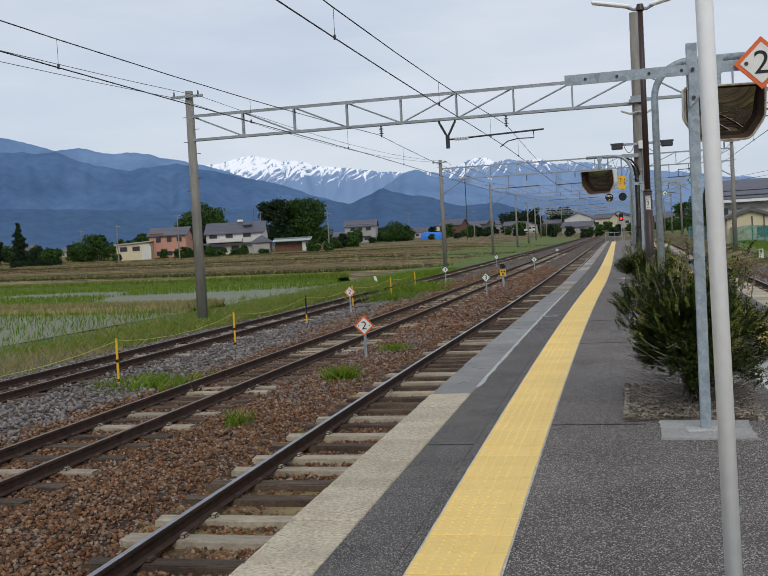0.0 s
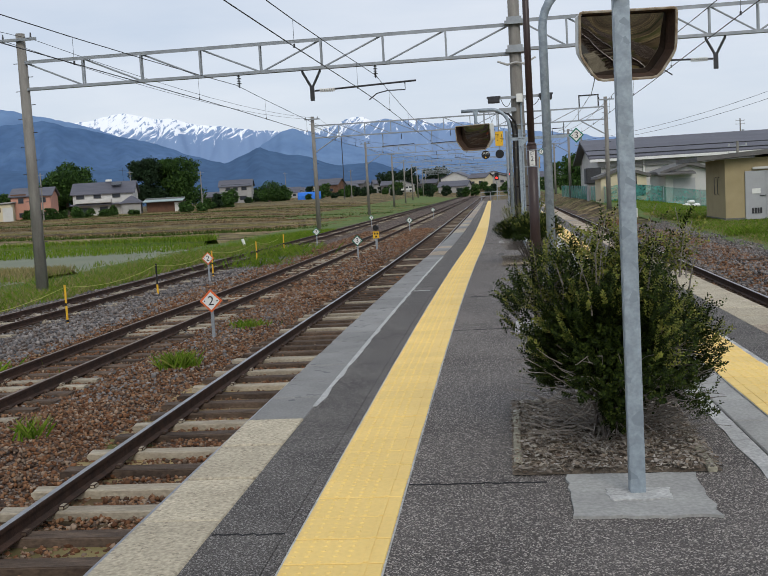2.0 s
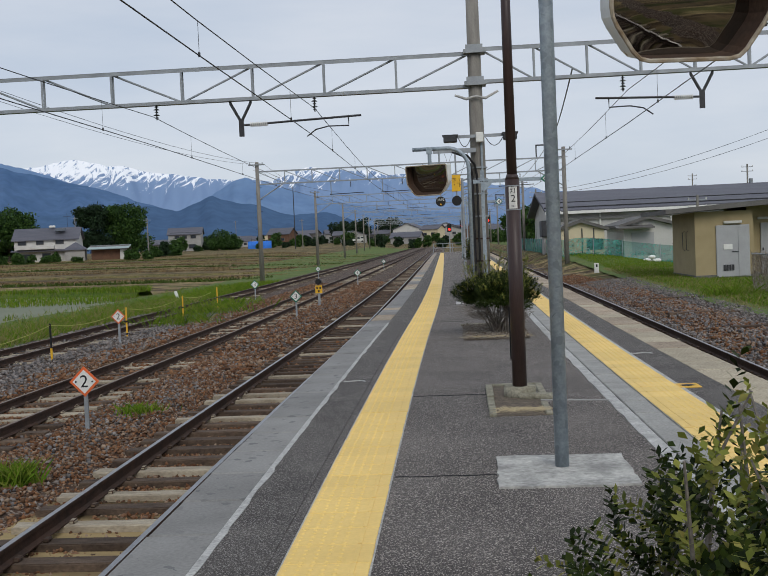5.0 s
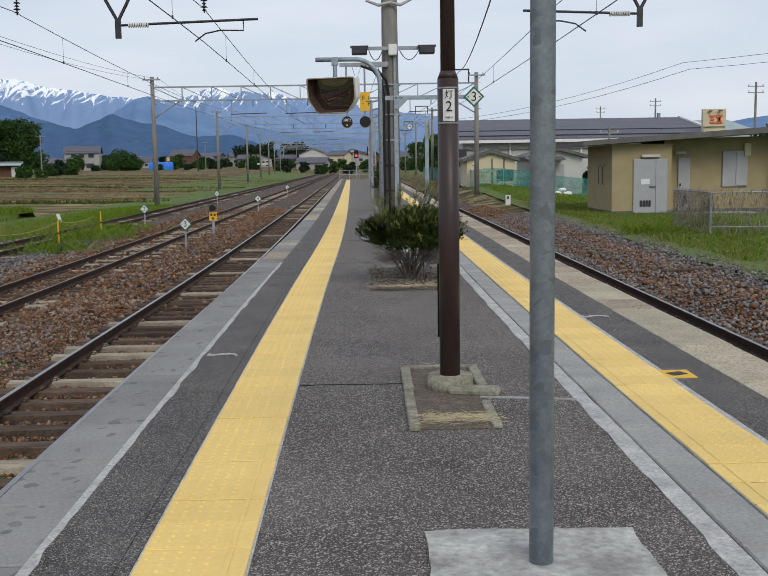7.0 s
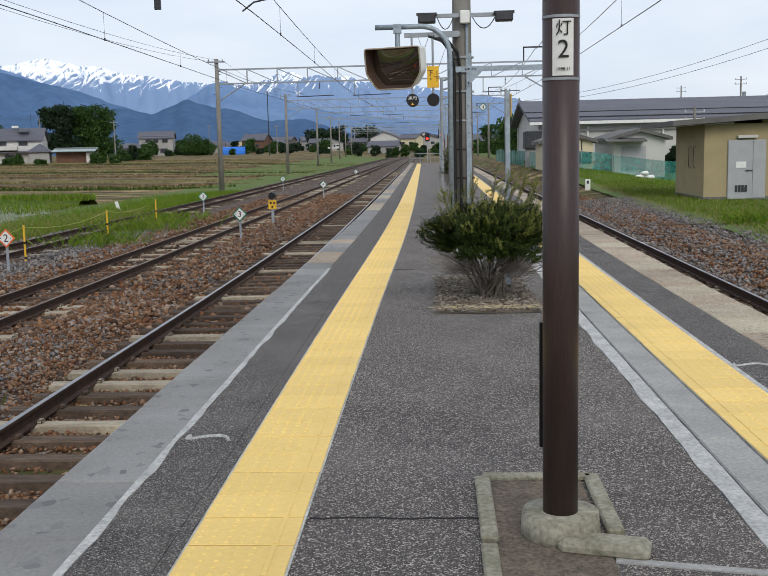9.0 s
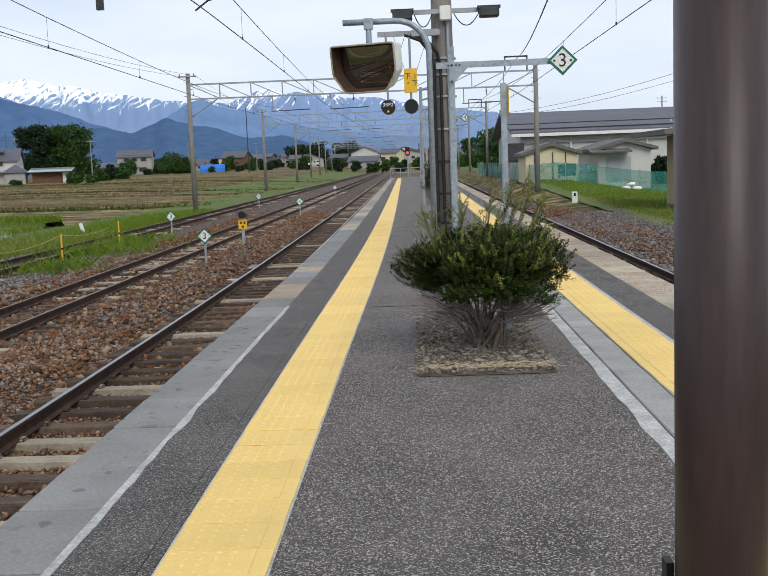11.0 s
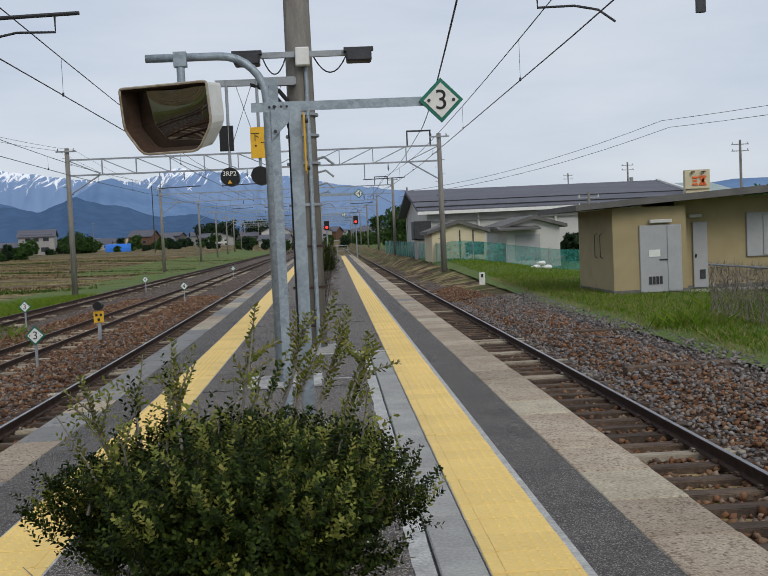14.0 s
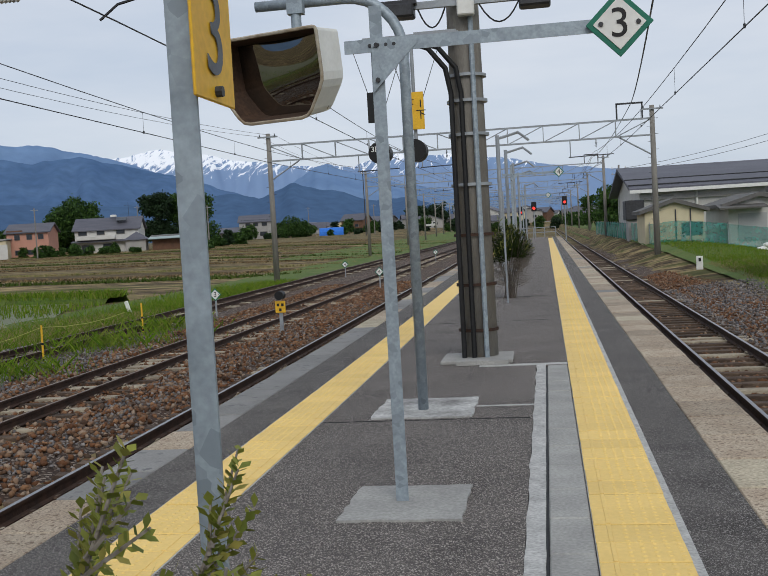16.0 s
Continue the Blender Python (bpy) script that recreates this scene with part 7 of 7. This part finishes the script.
# ---- ballast stones ----
def stone_field(n, xs, ys, s0, s1, material, label, zf=bed_z):
    t0 = np.array([(0, 0, 1), (0.894, 0, 0.447), (0.276, 0.851, 0.447), (-0.724, 0.526, 0.447), (-0.724, -0.526, 0.447), (0.276, -0.851, 0.447), (0, 0, -0.6)])
    fc = np.array([(0, 1, 2), (0, 2, 3), (0, 3, 4), (0, 4, 5), (0, 5, 1), (6, 2, 1), (6, 3, 2), (6, 4, 3), (6, 5, 4), (6, 1, 5)])
    x, y = xs(n), ys(n)
    s = rng.uniform(s0, s1, n)
    lx = np.array([left_line(b2) if a < 0 else right_line(b2) for a, b2 in zip(x, y)])
    z = np.array([zf(a, b2) for a, b2 in zip(x, y)]) + s * rng.uniform(-0.1, 0.45, n)
    v = t0[None] * (1 + rng.uniform(-0.38, 0.38, (n, 7, 1))) * s[:, None, None] * rng.uniform(0.65, 1.35, (n, 1, 3))
    a, b2 = rng.uniform(0, 6.28, n), rng.uniform(-0.9, 0.9, n)
    c_, s_ = np.cos(b2)[:, None], np.sin(b2)[:, None]
    vy, vz = v[:, :, 1] * c_ - v[:, :, 2] * s_, v[:, :, 1] * s_ + v[:, :, 2] * c_
    c_, s_ = np.cos(a)[:, None], np.sin(a)[:, None]
    vx, vy = v[:, :, 0] * c_ - vy * s_, v[:, :, 0] * s_ + vy * c_
    out = np.stack([vx + (x + lx)[:, None], vy + y[:, None], vz + z[:, None]], 2)
    f = (np.arange(n)[:, None, None] * 7 + fc[None]).reshape(-1, 3)
    tagged(raw("ballast_stones", out.reshape(-1, 3), f, material), label, "ballast", kind="stuff")


near_y = lambda n: 5 + 27 * rng.uniform(0, 1, n) ** 1.4
stone_field(92000, lambda n: rng.uniform(-9.0, -1.7, n), near_y, 0.015, 0.035, STONES, "loose rust-brown ballast stones")
stone_field(14000, lambda n: rng.uniform(-13.2, -8.6, n), lambda n: 10 + 40 * rng.uniform(0, 1, n) ** 1.3, 0.03, 0.055, STONES_GREY, "loose grey ballast stones")
stone_field(22000, lambda n: rng.uniform(-9.5, -1.7, n), uni(28, 75), 0.035, 0.065, STONES, "loose rust-brown ballast stones")
stone_field(4500, lambda n: -5.5 + rng.normal(0, 0.5, n), uni(16, 60), 0.02, 0.042, STONES_GREY, "loose grey ballast stones")
stone_field(26000, lambda n: rng.uniform(2.9, 7.6, n), uni(17, 70), 0.028, 0.058, STONES, "loose brown ballast stones", lambda x, y: bed_z(x, y) + 0.10 * smooth(5.9, 7.0, x))
stone_field(9000, lambda n: rng.uniform(5.5, 8.6, n), uni(17, 60), 0.025, 0.05, STONES_GREY, "loose grey ballast stones", lambda x, y: max(bed_z(x, y) + 0.10 * smooth(5.9, 7.0, x), ground_z(x, y) + 0.06))

stone_field(9000, lambda n: -13.1 - np.abs(rng.normal(0, 1.6, n)), lambda n: 10 + 22 * rng.uniform(0, 1, n), 0.02, 0.045, STONES_GREY, "loose gravel at the edge of the verge", lambda x, y: -1.10 - 0.13 * smooth(14.2, 18.5, -x))

# ---- paving pieces, last ----
def tile_mesh(dots):
    bm = bmesh.new()
    add_box(bm, (0, 0, 0.001), (0.425, 0.2915, 0.014), None, 0.003)
    if dots:
        for i in range(5):
            for j in range(5):
                cxx, cyy = -0.185 + i * 0.0605, -0.121 + j * 0.0605
                ra = [bm.verts.new((cxx + 0.014 * math.cos(t), cyy + 0.014 * math.sin(t), 0.008)) for t in np.linspace(0, 2 * math.pi, 9)[:-1]]
                rb = [bm.verts.new((cxx + 0.008 * math.cos(t), cyy + 0.008 * math.sin(t), 0.0125)) for t in np.linspace(0, 2 * math.pi, 9)[:-1]]
                for k in range(8):
                    bm.faces.new((ra[k], ra[(k + 1) % 8], rb[(k + 1) % 8], rb[k]))
                bm.faces.new(rb)
        add_box(bm, (0.135, 0, 0.0095), (0.024, 0.285, 0.005), None, 0.002)
    me = bpy.data.meshes.new("tactile_tile")
    bm.to_mesh(me)
    bm.free()
    me.materials.append(YELLOW)
    return me


TILE = tile_mesh(True)
tl = random.Random(3)
for x0, fn, flip, nm in ((-0.735, left_line, 0, "tactile_paving_west"), (1.850, right_line, 180, "tactile_paving_east")):
    t = thing(nm, "strip of yellow tactile paving tiles with raised dots", "tactile paving", kind="structure")
    y = -2.0 if flip == 0 else 8.0
    k = 0
    while k < 148:
        ob = new("tactile_tile", TILE)
        sl = math.degrees(math.atan(fn(y + 0.5) - fn(y - 0.5)))
        ob.matrix_world = pose(x0 + fn(y) + tl.uniform(-0.002, 0.002), y, tl.uniform(-0.001, 0.003), tl.uniform(-0.25, 0.25), tl.uniform(-0.2, 0.2), flip - sl)
        ob.parent = t
        y += 0.30
        k += 1
    part("far_tiles", ribbon(lambda q: x0 - 0.2125 + fn(q), lambda q: x0 + 0.2125 + fn(q), -0.01, 0.009, steps(y - 0.14, 126, 1.5)), YELLOW, t, "far stretch of yellow tactile paving")
    part("near_tiles", ribbon(lambda q: x0 - 0.2125 + fn(q), lambda q: x0 + 0.2125 + fn(q), -0.01, 0.009, steps(-7.5, -2.16 if flip == 0 else 7.84, 0.8)), YELLOW, t, "near stretch of yellow tactile paving")


def block_mesh(wd, ln, material):
    bm = box((0, 0, -0.09), (wd, ln, 0.18), None, 0.008)
    me = bpy.data.meshes.new("coping_block")
    bm.to_mesh(me)
    bm.free()
    me.materials.append(material)
    return me


cp = thing("coping_west", "row of concrete coping blocks along the platform edge", "coping", kind="structure")
BL = {m.name: block_mesh(0.395, 0.700, m) for m in (COPE_GREY, COPE_BEIGE, COPE_SPECK)}
y = -7.0
while y < 134:
    if y < 10.0:
        m = COPE_BEIGE
    elif 27.2 < y < 28.6 or 30.0 < y < 30.8 or 41 < y < 43 or 50 < y < 53 or (y > 56 and tl.random() < 0.5):
        m = COPE_SPECK
    elif 39.6 < y < 41 or 46 < y < 48:
        m = COPE_BEIGE
    else:
        m = COPE_GREY
    ob = new("coping_block", BL[m.name])
    ob.matrix_world = pose(-1.575 + left_line(y) + tl.uniform(-0.004, 0.004), y, tl.uniform(-0.003, 0.004), 0, 0, -math.degrees(math.atan(left_line(y + 0.5) - left_line(y - 0.5))))
    ob.parent = cp
    y += 0.72
cp = thing("coping_east", "row of speckled concrete coping blocks along the platform edge", "coping", kind="structure")
BR = {m.name: block_mesh(0.48, 0.700, m) for m in (COPE_GREY, COPE_BEIGE, COPE_SPECK)}
y = 6.0
while y < 134:
    m = COPE_BEIGE if y < 26.5 and tl.random() < 0.75 else (COPE_GREY if tl.random() < 0.08 else (COPE_BEIGE if tl.random() < 0.2 else COPE_SPECK))
    ob = new("coping_block", BR[m.name])
    ob.matrix_world = pose(2.742 + right_line(y) + tl.uniform(-0.004, 0.004), y, tl.uniform(-0.003, 0.004), 0, 0, -math.degrees(math.atan(right_line(y + 0.5) - right_line(y - 0.5))))
    ob.parent = cp
    y += 0.72
dr = thing("drain_cover", "row of grey concrete drain slabs beside the tactile paving", "drain", kind="structure")
ds = block_mesh(0.222, 0.592, CONCRETE)
y = 2.0
while y < 33.85:
    ob = new("drain_slab", ds)
    ob.matrix_world = pose(1.519 + right_line(y), y, tl.uniform(-0.002, 0.003), 0, 0, -math.degrees(math.atan(right_line(y + 0.5) - right_line(y - 0.5))))
    ob.parent = dr
    y += 0.60
